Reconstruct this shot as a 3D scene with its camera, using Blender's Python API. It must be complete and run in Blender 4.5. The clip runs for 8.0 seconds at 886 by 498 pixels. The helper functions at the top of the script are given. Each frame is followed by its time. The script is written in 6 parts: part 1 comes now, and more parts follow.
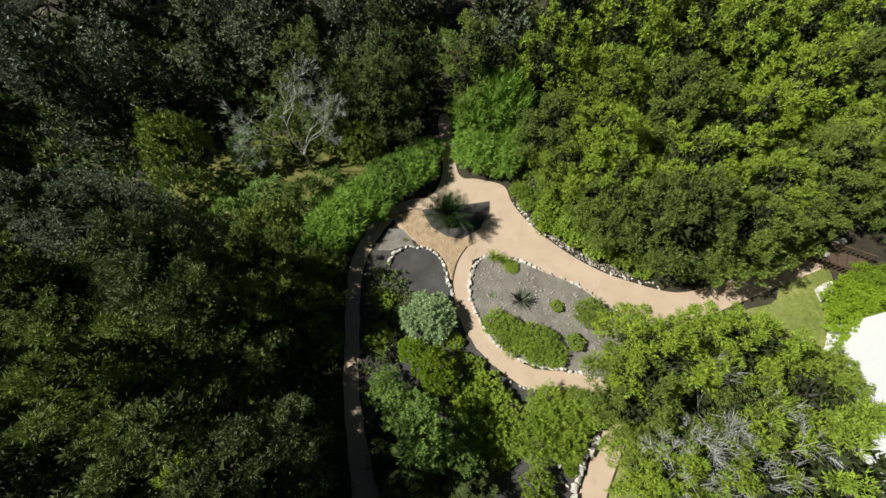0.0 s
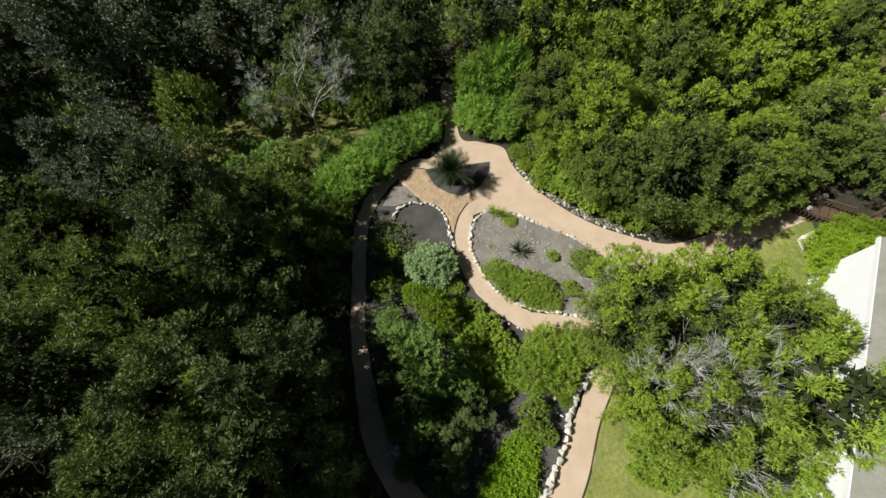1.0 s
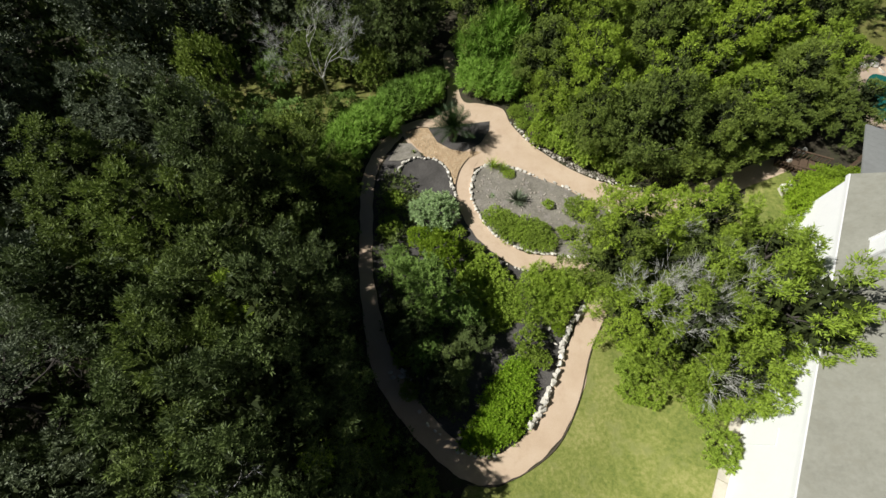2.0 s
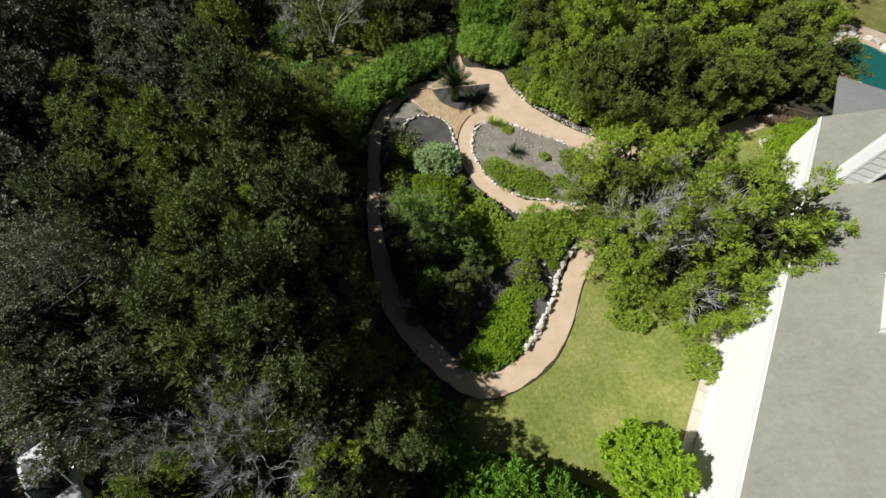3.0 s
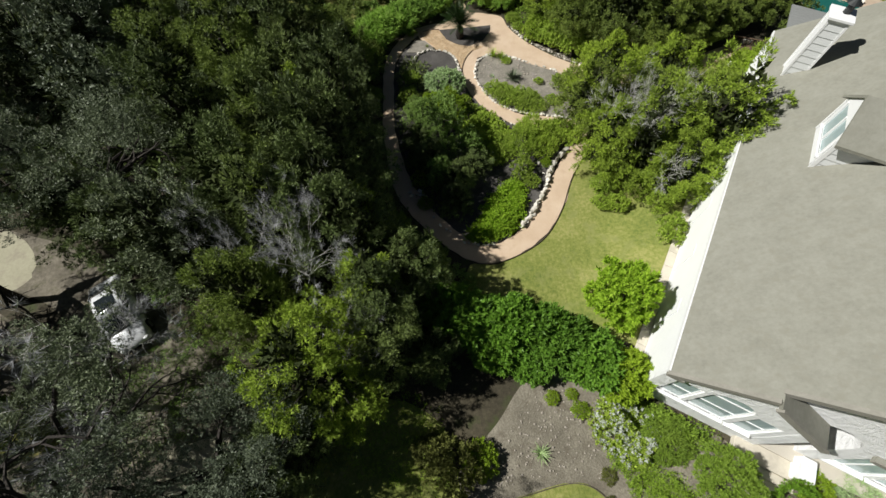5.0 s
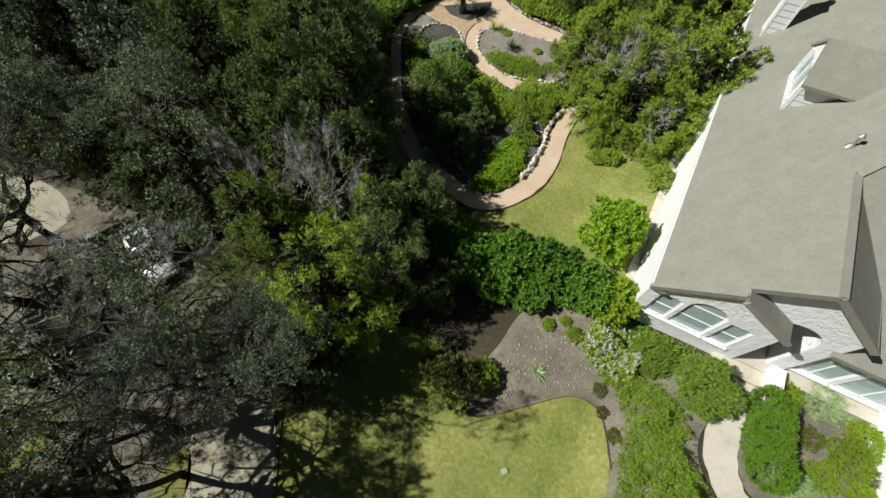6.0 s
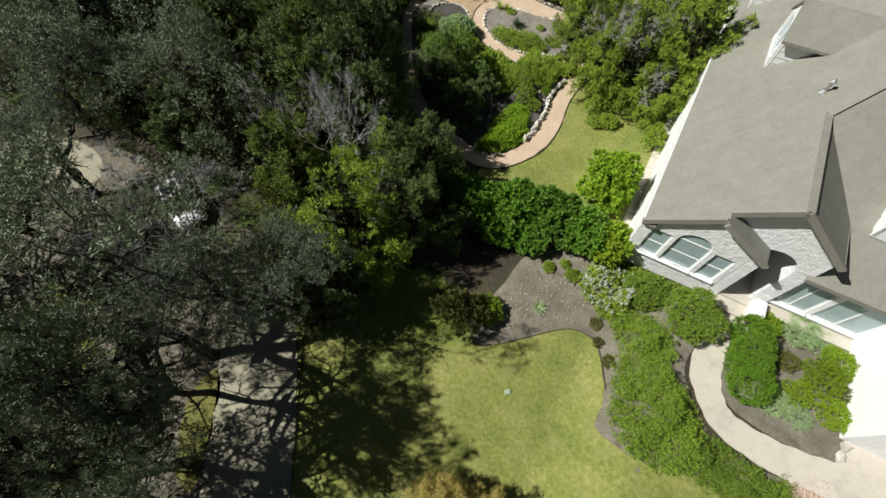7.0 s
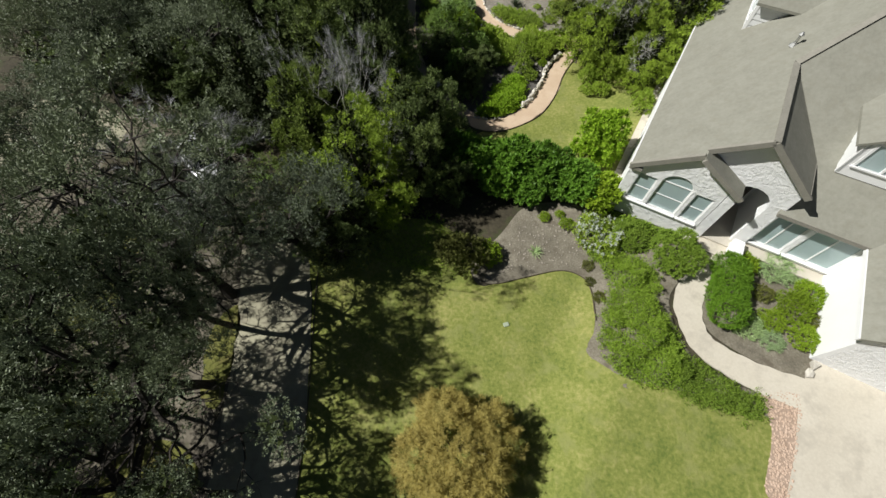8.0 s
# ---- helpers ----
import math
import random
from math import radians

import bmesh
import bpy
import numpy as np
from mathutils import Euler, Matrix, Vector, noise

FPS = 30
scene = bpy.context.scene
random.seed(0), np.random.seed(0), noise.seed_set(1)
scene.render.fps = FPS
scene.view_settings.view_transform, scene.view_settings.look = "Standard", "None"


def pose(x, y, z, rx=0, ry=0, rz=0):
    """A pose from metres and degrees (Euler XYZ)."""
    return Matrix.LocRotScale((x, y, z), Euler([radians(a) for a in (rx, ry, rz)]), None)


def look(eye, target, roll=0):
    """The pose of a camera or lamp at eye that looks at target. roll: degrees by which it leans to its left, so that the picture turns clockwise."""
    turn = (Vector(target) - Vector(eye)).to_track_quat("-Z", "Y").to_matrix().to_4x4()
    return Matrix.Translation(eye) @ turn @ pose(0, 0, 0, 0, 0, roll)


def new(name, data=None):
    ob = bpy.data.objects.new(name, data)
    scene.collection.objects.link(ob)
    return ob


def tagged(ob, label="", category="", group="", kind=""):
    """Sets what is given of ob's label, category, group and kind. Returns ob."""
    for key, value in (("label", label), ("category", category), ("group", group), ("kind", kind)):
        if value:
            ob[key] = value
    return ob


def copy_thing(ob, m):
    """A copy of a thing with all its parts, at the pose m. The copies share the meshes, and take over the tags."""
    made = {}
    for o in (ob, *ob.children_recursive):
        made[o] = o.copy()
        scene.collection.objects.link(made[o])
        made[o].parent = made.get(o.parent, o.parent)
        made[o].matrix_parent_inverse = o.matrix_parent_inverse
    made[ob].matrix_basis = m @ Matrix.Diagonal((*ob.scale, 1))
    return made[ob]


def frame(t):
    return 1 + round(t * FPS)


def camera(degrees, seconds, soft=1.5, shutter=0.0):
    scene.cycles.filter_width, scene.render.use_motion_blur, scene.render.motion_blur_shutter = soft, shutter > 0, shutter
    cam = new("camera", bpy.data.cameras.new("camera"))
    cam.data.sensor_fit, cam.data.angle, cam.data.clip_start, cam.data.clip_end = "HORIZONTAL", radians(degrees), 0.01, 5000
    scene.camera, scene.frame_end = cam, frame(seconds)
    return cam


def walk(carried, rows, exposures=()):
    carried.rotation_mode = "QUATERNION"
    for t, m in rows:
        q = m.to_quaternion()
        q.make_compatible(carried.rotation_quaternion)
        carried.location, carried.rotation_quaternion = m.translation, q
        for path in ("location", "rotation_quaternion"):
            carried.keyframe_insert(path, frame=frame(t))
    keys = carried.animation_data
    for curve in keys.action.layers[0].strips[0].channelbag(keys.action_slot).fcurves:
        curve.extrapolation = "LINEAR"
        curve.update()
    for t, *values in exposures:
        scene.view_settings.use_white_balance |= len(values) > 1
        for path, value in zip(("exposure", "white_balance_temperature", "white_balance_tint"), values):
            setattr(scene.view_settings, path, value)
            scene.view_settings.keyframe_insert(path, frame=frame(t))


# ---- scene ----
cam = camera(96.0, 8.0)
PATH = [
    (0, (0.0, 0.0, 20.639), (-0.001, 0.837, 18.823), -3.6),
    (0.5, (-0.124, -1.433, 20.572), (-0.125, -0.593, 18.757), -3.5),
    (1, (-0.281, -2.939, 20.527), (-0.282, -2.095, 18.714), -3.4),
    (1.5, (-0.438, -4.632, 20.512), (-0.439, -3.782, 18.702), -3.3),
    (3, (-0.908, -10.232, 20.383), (-0.909, -9.358, 18.584), -3.0),
    (3.5, (-1.101, -12.15, 20.346), (-1.101, -11.263, 18.553), -2.9),
    (4, (-1.29, -14.055, 20.251), (-1.29, -13.155, 18.465), -2.8),
    (4.5, (-1.498, -15.928, 20.164), (-1.497, -15.017, 18.384), -2.8),
    (6, (-2.131, -21.504, 20.227), (-2.129, -20.574, 18.456), -2.5),
    (6.5, (-2.39, -23.311, 20.213), (-2.389, -22.372, 18.447), -2.5),
    (7, (-2.66, -25.05, 20.236), (-2.665, -24.102, 18.475), -2.3),
    (7.5, (-2.813, -26.763, 20.176), (-2.816, -25.807, 18.419), -2.2),
    (8, (-2.981, -28.569, 20.186), (-2.983, -27.605, 18.434), -2.1),
]
walk(cam, [(t, look(eye, target, roll)) for t, eye, target, roll in PATH])

# ---- light ----
SUN_AZ, SUN_EL = radians(-86.0), radians(46.0)
world = bpy.data.worlds.new("sky")
scene.world = world
world.use_nodes = True
wn = world.node_tree.nodes
wl = world.node_tree.links
sky = wn.new("ShaderNodeTexSky")
sky.sky_type, sky.sun_disc = "NISHITA", False
sky.sun_elevation, sky.sun_rotation = SUN_EL, SUN_AZ
sky.altitude, sky.air_density, sky.dust_density = 200, 1.0, 0.6
wl.new(sky.outputs[0], wn["Background"].inputs["Color"])
wn["Background"].inputs["Strength"].default_value = 0.0155
sun_data = bpy.data.lights.new("sun", "SUN")
sun_data.energy, sun_data.angle, sun_data.color = 4.9, radians(0.55), (0.985, 0.975, 0.935)
sun_way = Vector((math.sin(SUN_AZ) * math.cos(SUN_EL), math.cos(SUN_AZ) * math.cos(SUN_EL), math.sin(SUN_EL)))
sun = new("sun", sun_data)
sun.matrix_world = look(sun_way * 60, (0, 0, 0))
scene.view_settings.exposure = 0.28


# ---- materials ----
def ramp_node(nt, stops):
    r = nt.nodes.new("ShaderNodeValToRGB")
    els = r.color_ramp.elements
    while len(els) < len(stops):
        els.new(0.5)
    for e, (p, c) in zip(els, stops):
        e.position, e.color = p, (*c, 1.0)
    return r


def noise_node(nt, coord, scale, detail=4.0, rough=0.6):
    n = nt.nodes.new("ShaderNodeTexNoise")
    n.inputs["Scale"].default_value = scale
    n.inputs["Detail"].default_value = detail
    n.inputs["Roughness"].default_value = rough
    nt.links.new(coord, n.inputs["Vector"])
    return n


def mix_node(nt, kind, fac, a, b):
    m = nt.nodes.new("ShaderNodeMix")
    m.data_type, m.blend_type = "RGBA", kind
    for value, sock in ((fac, m.inputs[0]), (a, m.inputs[6]), (b, m.inputs[7])):
        if isinstance(value, (int, float)):
            sock.default_value = value
        elif isinstance(value, tuple):
            sock.default_value = (*value, 1.0)
        else:
            nt.links.new(value, sock)
    return m.outputs[2]


def surface(name, colours, fine=8.0, broad=0.6, rough=0.85, bump=0.3, dist=0.02, metal=0.0, stain=None, local=False, vary=0.0, spec=0.3):
    """A surface with grain at a fine scale, patches at a broad one, and relief."""
    m = bpy.data.materials.new(name)
    m.use_nodes = True
    nt = m.node_tree
    bsdf = nt.nodes["Principled BSDF"]
    tc = nt.nodes.new("ShaderNodeTexCoord")
    if local:
        coord = tc.outputs["Object"]
    else:
        geo = nt.nodes.new("ShaderNodeNewGeometry")
        coord = geo.outputs["Position"]
    n1 = noise_node(nt, coord, fine, 6.0, 0.7)
    n2 = noise_node(nt, coord, broad, 4.0, 0.6)
    add = nt.nodes.new("ShaderNodeMath")
    add.operation = "MULTIPLY_ADD"
    nt.links.new(n1.outputs[0], add.inputs[0])
    add.inputs[1].default_value = 0.55
    half = nt.nodes.new("ShaderNodeMath")
    half.operation = "MULTIPLY"
    nt.links.new(n2.outputs[0], half.inputs[0])
    half.inputs[1].default_value = 0.45
    nt.links.new(half.outputs[0], add.inputs[2])
    k = len(colours)
    r = ramp_node(nt, [(0.3 + 0.4 * i / max(1, k - 1), c) for i, c in enumerate(colours)])
    nt.links.new(add.outputs[0], r.inputs[0])
    col = r.outputs[0]
    if stain:
        n3 = noise_node(nt, coord, broad * 2.3, 5.0, 0.65)
        r3 = ramp_node(nt, [(0.52, (0, 0, 0)), (0.68, (1, 1, 1))])
        nt.links.new(n3.outputs[0], r3.inputs[0])
        col = mix_node(nt, "MIX", r3.outputs[0], col, stain)
    if vary:
        info = nt.nodes.new("ShaderNodeObjectInfo")
        rr = ramp_node(nt, [(0.0, (1 - vary,) * 3), (1.0, (1 + vary * 0.5,) * 3)])
        nt.links.new(info.outputs["Random"], rr.inputs[0])
        col = mix_node(nt, "MULTIPLY", 1.0, col, rr.outputs[0])
    nt.links.new(col, bsdf.inputs["Base Color"])
    bsdf.inputs["Roughness"].default_value = rough
    bsdf.inputs["Metallic"].default_value = metal
    bsdf.inputs["Specular IOR Level"].default_value = spec
    if bump:
        b = nt.nodes.new("ShaderNodeBump")
        b.inputs["Strength"].default_value = bump
        b.inputs["Distance"].default_value = dist
        nt.links.new(n1.outputs[0], b.inputs["Height"])
        nt.links.new(b.outputs[0], bsdf.inputs["Normal"])
    return m


def leafy(name, dark, light, glow=0.3, rough=0.6, vary=0.22, spec=0.2):
    """Leaves: each one has a tint of its own, each plant a brightness of its own, and light passes through."""
    m = bpy.data.materials.new(name)
    m.use_nodes = True
    nt = m.node_tree
    bsdf = nt.nodes["Principled BSDF"]
    out = nt.nodes["Material Output"]
    geo = nt.nodes.new("ShaderNodeNewGeometry")
    info = nt.nodes.new("ShaderNodeObjectInfo")
    r = ramp_node(nt, [(0.0, dark), (1.0, light)])
    n = noise_node(nt, geo.outputs["Position"], 1.7, 3.0, 0.6)
    mean = nt.nodes.new("ShaderNodeMath")
    mean.operation = "MULTIPLY_ADD"
    nt.links.new(geo.outputs["Random Per Island"], mean.inputs[0])
    mean.inputs[1].default_value = 0.46
    sub = nt.nodes.new("ShaderNodeMath")
    sub.operation = "MULTIPLY"
    nt.links.new(n.outputs[0], sub.inputs[0])
    sub.inputs[1].default_value = 0.56
    nt.links.new(sub.outputs[0], mean.inputs[2])
    nt.links.new(mean.outputs[0], r.inputs[0])
    rr = ramp_node(nt, [(0.0, (1 - vary, 1 - vary, 1 - vary * 0.7)), (0.5, (1, 1, 1)), (1.0, (1 + vary * 0.5, 1 + vary * 0.4, 1 - vary * 0.1))])
    nt.links.new(info.outputs["Random"], rr.inputs[0])
    col = mix_node(nt, "MULTIPLY", 1.0, r.outputs[0], rr.outputs[0])
    nt.links.new(col, bsdf.inputs["Base Color"])
    bsdf.inputs["Roughness"].default_value = rough
    bsdf.inputs["Specular IOR Level"].default_value = spec
    tr = nt.nodes.new("ShaderNodeBsdfTranslucent")
    nt.links.new(col, tr.inputs["Color"])
    mix = nt.nodes.new("ShaderNodeMixShader")
    mix.inputs[0].default_value = glow
    nt.links.new(bsdf.outputs[0], mix.inputs[1])
    nt.links.new(tr.outputs[0], mix.inputs[2])
    nt.links.new(mix.outputs[0], out.inputs["Surface"])
    return m


def plain(name, colour, rough=0.5, metal=0.0, spec=0.5, vary=0.06):
    return surface(name, [tuple(c * (1 - vary) for c in colour), tuple(min(1, c * (1 + vary)) for c in colour)], 30.0, 1.2, rough, 0.08, 0.004, metal, spec=spec)


M_LITTER = surface("leaf_litter", [(0.025, 0.022, 0.014), (0.055, 0.047, 0.03), (0.1, 0.085, 0.055)], 5.0, 0.35, 0.95, 0.7, 0.06, stain=(0.05, 0.06, 0.022))
M_LAWN = surface("lawn_grass", [(0.07, 0.115, 0.023), (0.205, 0.228, 0.058), (0.385, 0.355, 0.14)], 5.5, 0.4, 0.95, 0.9, 0.05, stain=(0.225, 0.24, 0.08), spec=0.1)
M_LAWN_DRY = surface("dry_grass", [(0.09, 0.1, 0.028), (0.155, 0.16, 0.045), (0.23, 0.22, 0.085)], 14.0, 0.6, 0.95, 0.8, 0.05, stain=(0.24, 0.21, 0.08), spec=0.1)
M_BARE = surface("bare_earth", [(0.07, 0.06, 0.045), (0.15, 0.132, 0.1), (0.27, 0.24, 0.185)], 4.0, 0.7, 0.95, 0.6, 0.04, stain=(0.085, 0.08, 0.045))
M_MULCH = surface("grey_mulch", [(0.11, 0.1, 0.08), (0.23, 0.21, 0.172), (0.37, 0.34, 0.285)], 14.0, 0.9, 0.95, 0.9, 0.05, stain=(0.30, 0.27, 0.24))
M_BANK_MULCH = surface("weathered_mulch", [(0.088, 0.078, 0.058), (0.19, 0.17, 0.13), (0.33, 0.3, 0.235)], 12.0, 0.8, 0.95, 0.9, 0.05, stain=(0.135, 0.115, 0.085))
M_DARK_MULCH = surface("dark_mulch", [(0.035, 0.032, 0.03), (0.08, 0.074, 0.068), (0.14, 0.13, 0.12)], 16.0, 0.9, 0.95, 0.9, 0.04)
M_PATH = surface("crushed_granite", [(0.45, 0.325, 0.22), (0.545, 0.415, 0.295), (0.62, 0.495, 0.37)], 26.0, 0.7, 0.95, 0.45, 0.012, stain=(0.5, 0.37, 0.26))
M_GRAVEL = surface("river_gravel", [(0.26, 0.165, 0.085), (0.46, 0.32, 0.19), (0.62, 0.49, 0.34)], 18.0, 1.2, 0.8, 0.9, 0.03)
M_PEBBLE = surface("pebble", [(0.28, 0.2, 0.12), (0.5, 0.38, 0.24), (0.68, 0.57, 0.42)], 14.0, 3.0, 0.8, 0.2, 0.01)
M_RUBBLE = surface("rubble", [(0.16, 0.14, 0.115), (0.34, 0.3, 0.25), (0.5, 0.46, 0.4)], 6.0, 2.0, 0.95, 0.4, 0.02)
M_CONCRETE = surface("pale_concrete", [(0.47, 0.425, 0.345), (0.54, 0.495, 0.41), (0.6, 0.555, 0.47)], 9.0, 0.5, 0.9, 0.15, 0.006, stain=(0.45, 0.41, 0.34))
M_DRIVE = surface("drive_paving", [(0.26, 0.245, 0.17), (0.33, 0.31, 0.22), (0.39, 0.37, 0.265)], 6.0, 0.5, 0.92, 0.2, 0.01, stain=(0.27, 0.24, 0.18))
M_STONE = surface("white_limestone", [(0.46, 0.42, 0.35), (0.66, 0.62, 0.54), (0.78, 0.75, 0.68)], 9.0, 2.0, 0.9, 0.5, 0.02, local=True, vary=0.25)
M_ROOF = surface("roof_membrane", [(0.19, 0.186, 0.152), (0.238, 0.234, 0.194), (0.276, 0.272, 0.23)], 6.0, 1.1, 0.9, 0.45, 0.015, stain=(0.222, 0.215, 0.174))
M_SHINGLE = surface("roof_edge", [(0.2, 0.19, 0.16), (0.29, 0.275, 0.235)], 10.0, 2.0, 0.9, 0.4, 0.01)
M_ANNEX = surface("grey_corrugated", [(0.20, 0.205, 0.195), (0.26, 0.265, 0.255)], 5.0, 0.9, 0.7, 0.15, 0.01)
M_STUCCO = surface("white_stucco", [(0.8, 0.8, 0.79), (0.85, 0.85, 0.84), (0.88, 0.88, 0.87)], 3.5, 0.8, 0.9, 1.0, 0.09, local=True)
M_SMOOTH_STUCCO = surface("painted_stucco", [(0.78, 0.78, 0.77), (0.82, 0.82, 0.81), (0.85, 0.85, 0.84)], 9.0, 0.8, 0.9, 0.35, 0.012, local=True)
M_WHITE = plain("white_paint", (0.8, 0.8, 0.79), 0.5)
M_SIDING = plain("pale_siding", (0.68, 0.69, 0.68), 0.6)
M_TRIM = plain("beige_trim", (0.5, 0.46, 0.39), 0.6)
M_WOOD = surface("brown_wood", [(0.07, 0.045, 0.03), (0.15, 0.1, 0.065)], 12.0, 2.0, 0.8, 0.4, 0.01)
M_DOOR = plain("dark_door", (0.05, 0.04, 0.033), 0.4)
M_BARK = surface("grey_bark", [(0.06, 0.05, 0.042), (0.13, 0.115, 0.1)], 14.0, 2.0, 0.95, 0.8, 0.03)
M_DARK_BARK = surface("dark_bark", [(0.025, 0.021, 0.018), (0.06, 0.052, 0.044)], 12.0, 2.0, 0.95, 0.8, 0.03)
M_DEAD = surface("bleached_wood", [(0.4, 0.385, 0.355), (0.56, 0.54, 0.5)], 14.0, 2.0, 0.9, 0.4, 0.01)
M_EDGING = plain("rusted_edging", (0.09, 0.07, 0.05), 0.8)
M_METAL = plain("galvanised_metal", (0.5, 0.5, 0.48), 0.4, 0.8)
M_BLACK = plain("black_metal", (0.02, 0.022, 0.022), 0.5)
M_CARPAINT = plain("silver_white_paint", (0.68, 0.69, 0.7), 0.2, 0.1, 0.6)
M_RUBBER = plain("rubber", (0.02, 0.02, 0.02), 0.8)
M_POOL = surface("pool_water", [(0.01, 0.09, 0.075), (0.015, 0.13, 0.105)], 2.0, 0.4, 0.08, 0.05, 0.01, spec=0.5)
M_FLAG = surface("flagstone", [(0.38, 0.28, 0.2), (0.52, 0.42, 0.32)], 5.0, 1.0, 0.9, 0.3, 0.01)
M_BRICK = surface("red_pavers", [(0.42, 0.3, 0.22), (0.55, 0.42, 0.33)], 9.0, 2.0, 0.9, 0.3, 0.01, vary=0.3)
M_LID = plain("plastic_lid", (0.33, 0.38, 0.27), 0.7)

glass = bpy.data.materials.new("window_glass")
glass.use_nodes = True
gb = glass.node_tree.nodes["Principled BSDF"]
# pale teal base stands in for reflected sky and pale blinds behind
gb.inputs["Base Color"].default_value = (0.45, 0.56, 0.56, 1)
gb.inputs["Roughness"].default_value = 0.03
gb.inputs["Transmission Weight"].default_value = 0.25
M_GLASS = glass
dark_glass = bpy.data.materials.new("tinted_glass")
dark_glass.use_nodes = True
gb = dark_glass.node_tree.nodes["Principled BSDF"]
gb.inputs["Base Color"].default_value = (0.015, 0.02, 0.022, 1)
gb.inputs["Roughness"].default_value = 0.05
gb.inputs["Specular IOR Level"].default_value = 0.8
M_TINT = dark_glass

L_JUNIPER = leafy("juniper_leaves", (0.08, 0.145, 0.018), (0.46, 0.6, 0.07), 0.2)
L_CEDAR = leafy("cedar_leaves", (0.045, 0.085, 0.018), (0.3, 0.38, 0.075), 0.2)
L_FOREST = leafy("forest_leaves", (0.02, 0.036, 0.013), (0.24, 0.315, 0.095), 0.12, 0.55, vary=0.3, spec=0.25)
# near-black, standing in for the shade deep inside the crowns
L_SHADE_CORE = leafy("shade_core_leaves", (0.02, 0.03, 0.01), (0.06, 0.075, 0.025), 0.05, 0.8, spec=0.1)
L_OAK = leafy("live_oak_leaves", (0.025, 0.04, 0.02), (0.27, 0.32, 0.19), 0.1, 0.5, spec=0.3)
L_OLIVE = leafy("olive_leaves", (0.095, 0.165, 0.035), (0.3, 0.44, 0.11), 0.25)
L_BAMBOO = leafy("bamboo_leaves", (0.12, 0.235, 0.03), (0.36, 0.55, 0.1), 0.4)
L_SHRUB = leafy("shrub_leaves", (0.17, 0.26, 0.03), (0.48, 0.62, 0.1), 0.35)
L_LIME = leafy("lime_leaves", (0.165, 0.270, 0.017), (0.376, 0.515, 0.045), 0.4)
L_SAGE = leafy("sage_leaves", (0.25, 0.37, 0.14), (0.54, 0.68, 0.35), 0.3)
L_LAUREL = leafy("laurel_leaves", (0.066, 0.165, 0.018), (0.209, 0.385, 0.044), 0.3, 0.5, spec=0.25)
L_HEDGE = leafy("hedge_leaves", (0.08, 0.19, 0.015), (0.25, 0.43, 0.04), 0.3, 0.5, spec=0.2)
L_GROUND = leafy("groundcover_leaves", (0.16, 0.29, 0.02), (0.43, 0.62, 0.05), 0.35)
L_BANK = leafy("bank_leaves", (0.095, 0.185, 0.02), (0.36, 0.5, 0.065), 0.3)
L_TAN = leafy("tan_seed_heads", (0.2, 0.16, 0.03), (0.58, 0.49, 0.16), 0.35)
L_PALM = leafy("sago_leaves", (0.01, 0.026, 0.005), (0.036, 0.07, 0.015), 0.12, 0.5, spec=0.25)
L_GREY = leafy("grey_twigs", (0.28, 0.28, 0.27), (0.54, 0.54, 0.52), 0.1)
L_FLOWER = leafy("white_blossom", (0.470, 0.536, 0.405), (0.600, 0.600, 0.600), 0.3)
L_RUSSET = leafy("russet_leaves", (0.07, 0.08, 0.02), (0.22, 0.24, 0.06), 0.3)


# ---- helpers of this scene ----
def mesh_from(bm, name, material=None, smooth=False):
    me = bpy.data.meshes.new(name)
    bm.to_mesh(me)
    bm.free()
    if material:
        me.materials.append(material)
    if smooth:
        me.polygons.foreach_set("use_smooth", [True] * len(me.polygons))
    return me


def part(name, bm, material, parent=None, label="", smooth=False):
    ob = new(name, mesh_from(bm, name, material, smooth))
    if parent:
        ob.parent = parent
    return tagged(ob, label) if label else ob


def empty(name, m, label, category, group="", kind=""):
    ob = new(name)
    ob.empty_display_size = 0.3
    ob.matrix_basis = m
    return tagged(ob, label, category, group, kind)


def box(bm, lo, hi, m=None):
    """A box between two corners."""
    c = [(a + b) / 2 for a, b in zip(lo, hi)]
    s = [abs(b - a) for a, b in zip(lo, hi)]
    mm = Matrix.Translation(c) @ Matrix.Diagonal((*s, 1))
    bmesh.ops.create_cube(bm, size=1.0, matrix=(m @ mm) if m else mm)
    return bm


def slab(bm, pts, thick):
    """A plate: pts are its upper corners in order; it is thick metres deep, straight down."""
    top = [bm.verts.new(p) for p in pts]
    low = [bm.verts.new((p[0], p[1], p[2] - thick)) for p in pts]
    bm.faces.new(top)
    bm.faces.new(low[::-1])
    for i in range(len(pts)):
        j = (i + 1) % len(pts)
        bm.faces.new((top[i], low[i], low[j], top[j]))
    bmesh.ops.recalc_face_normals(bm, faces=bm.faces)
    return bm


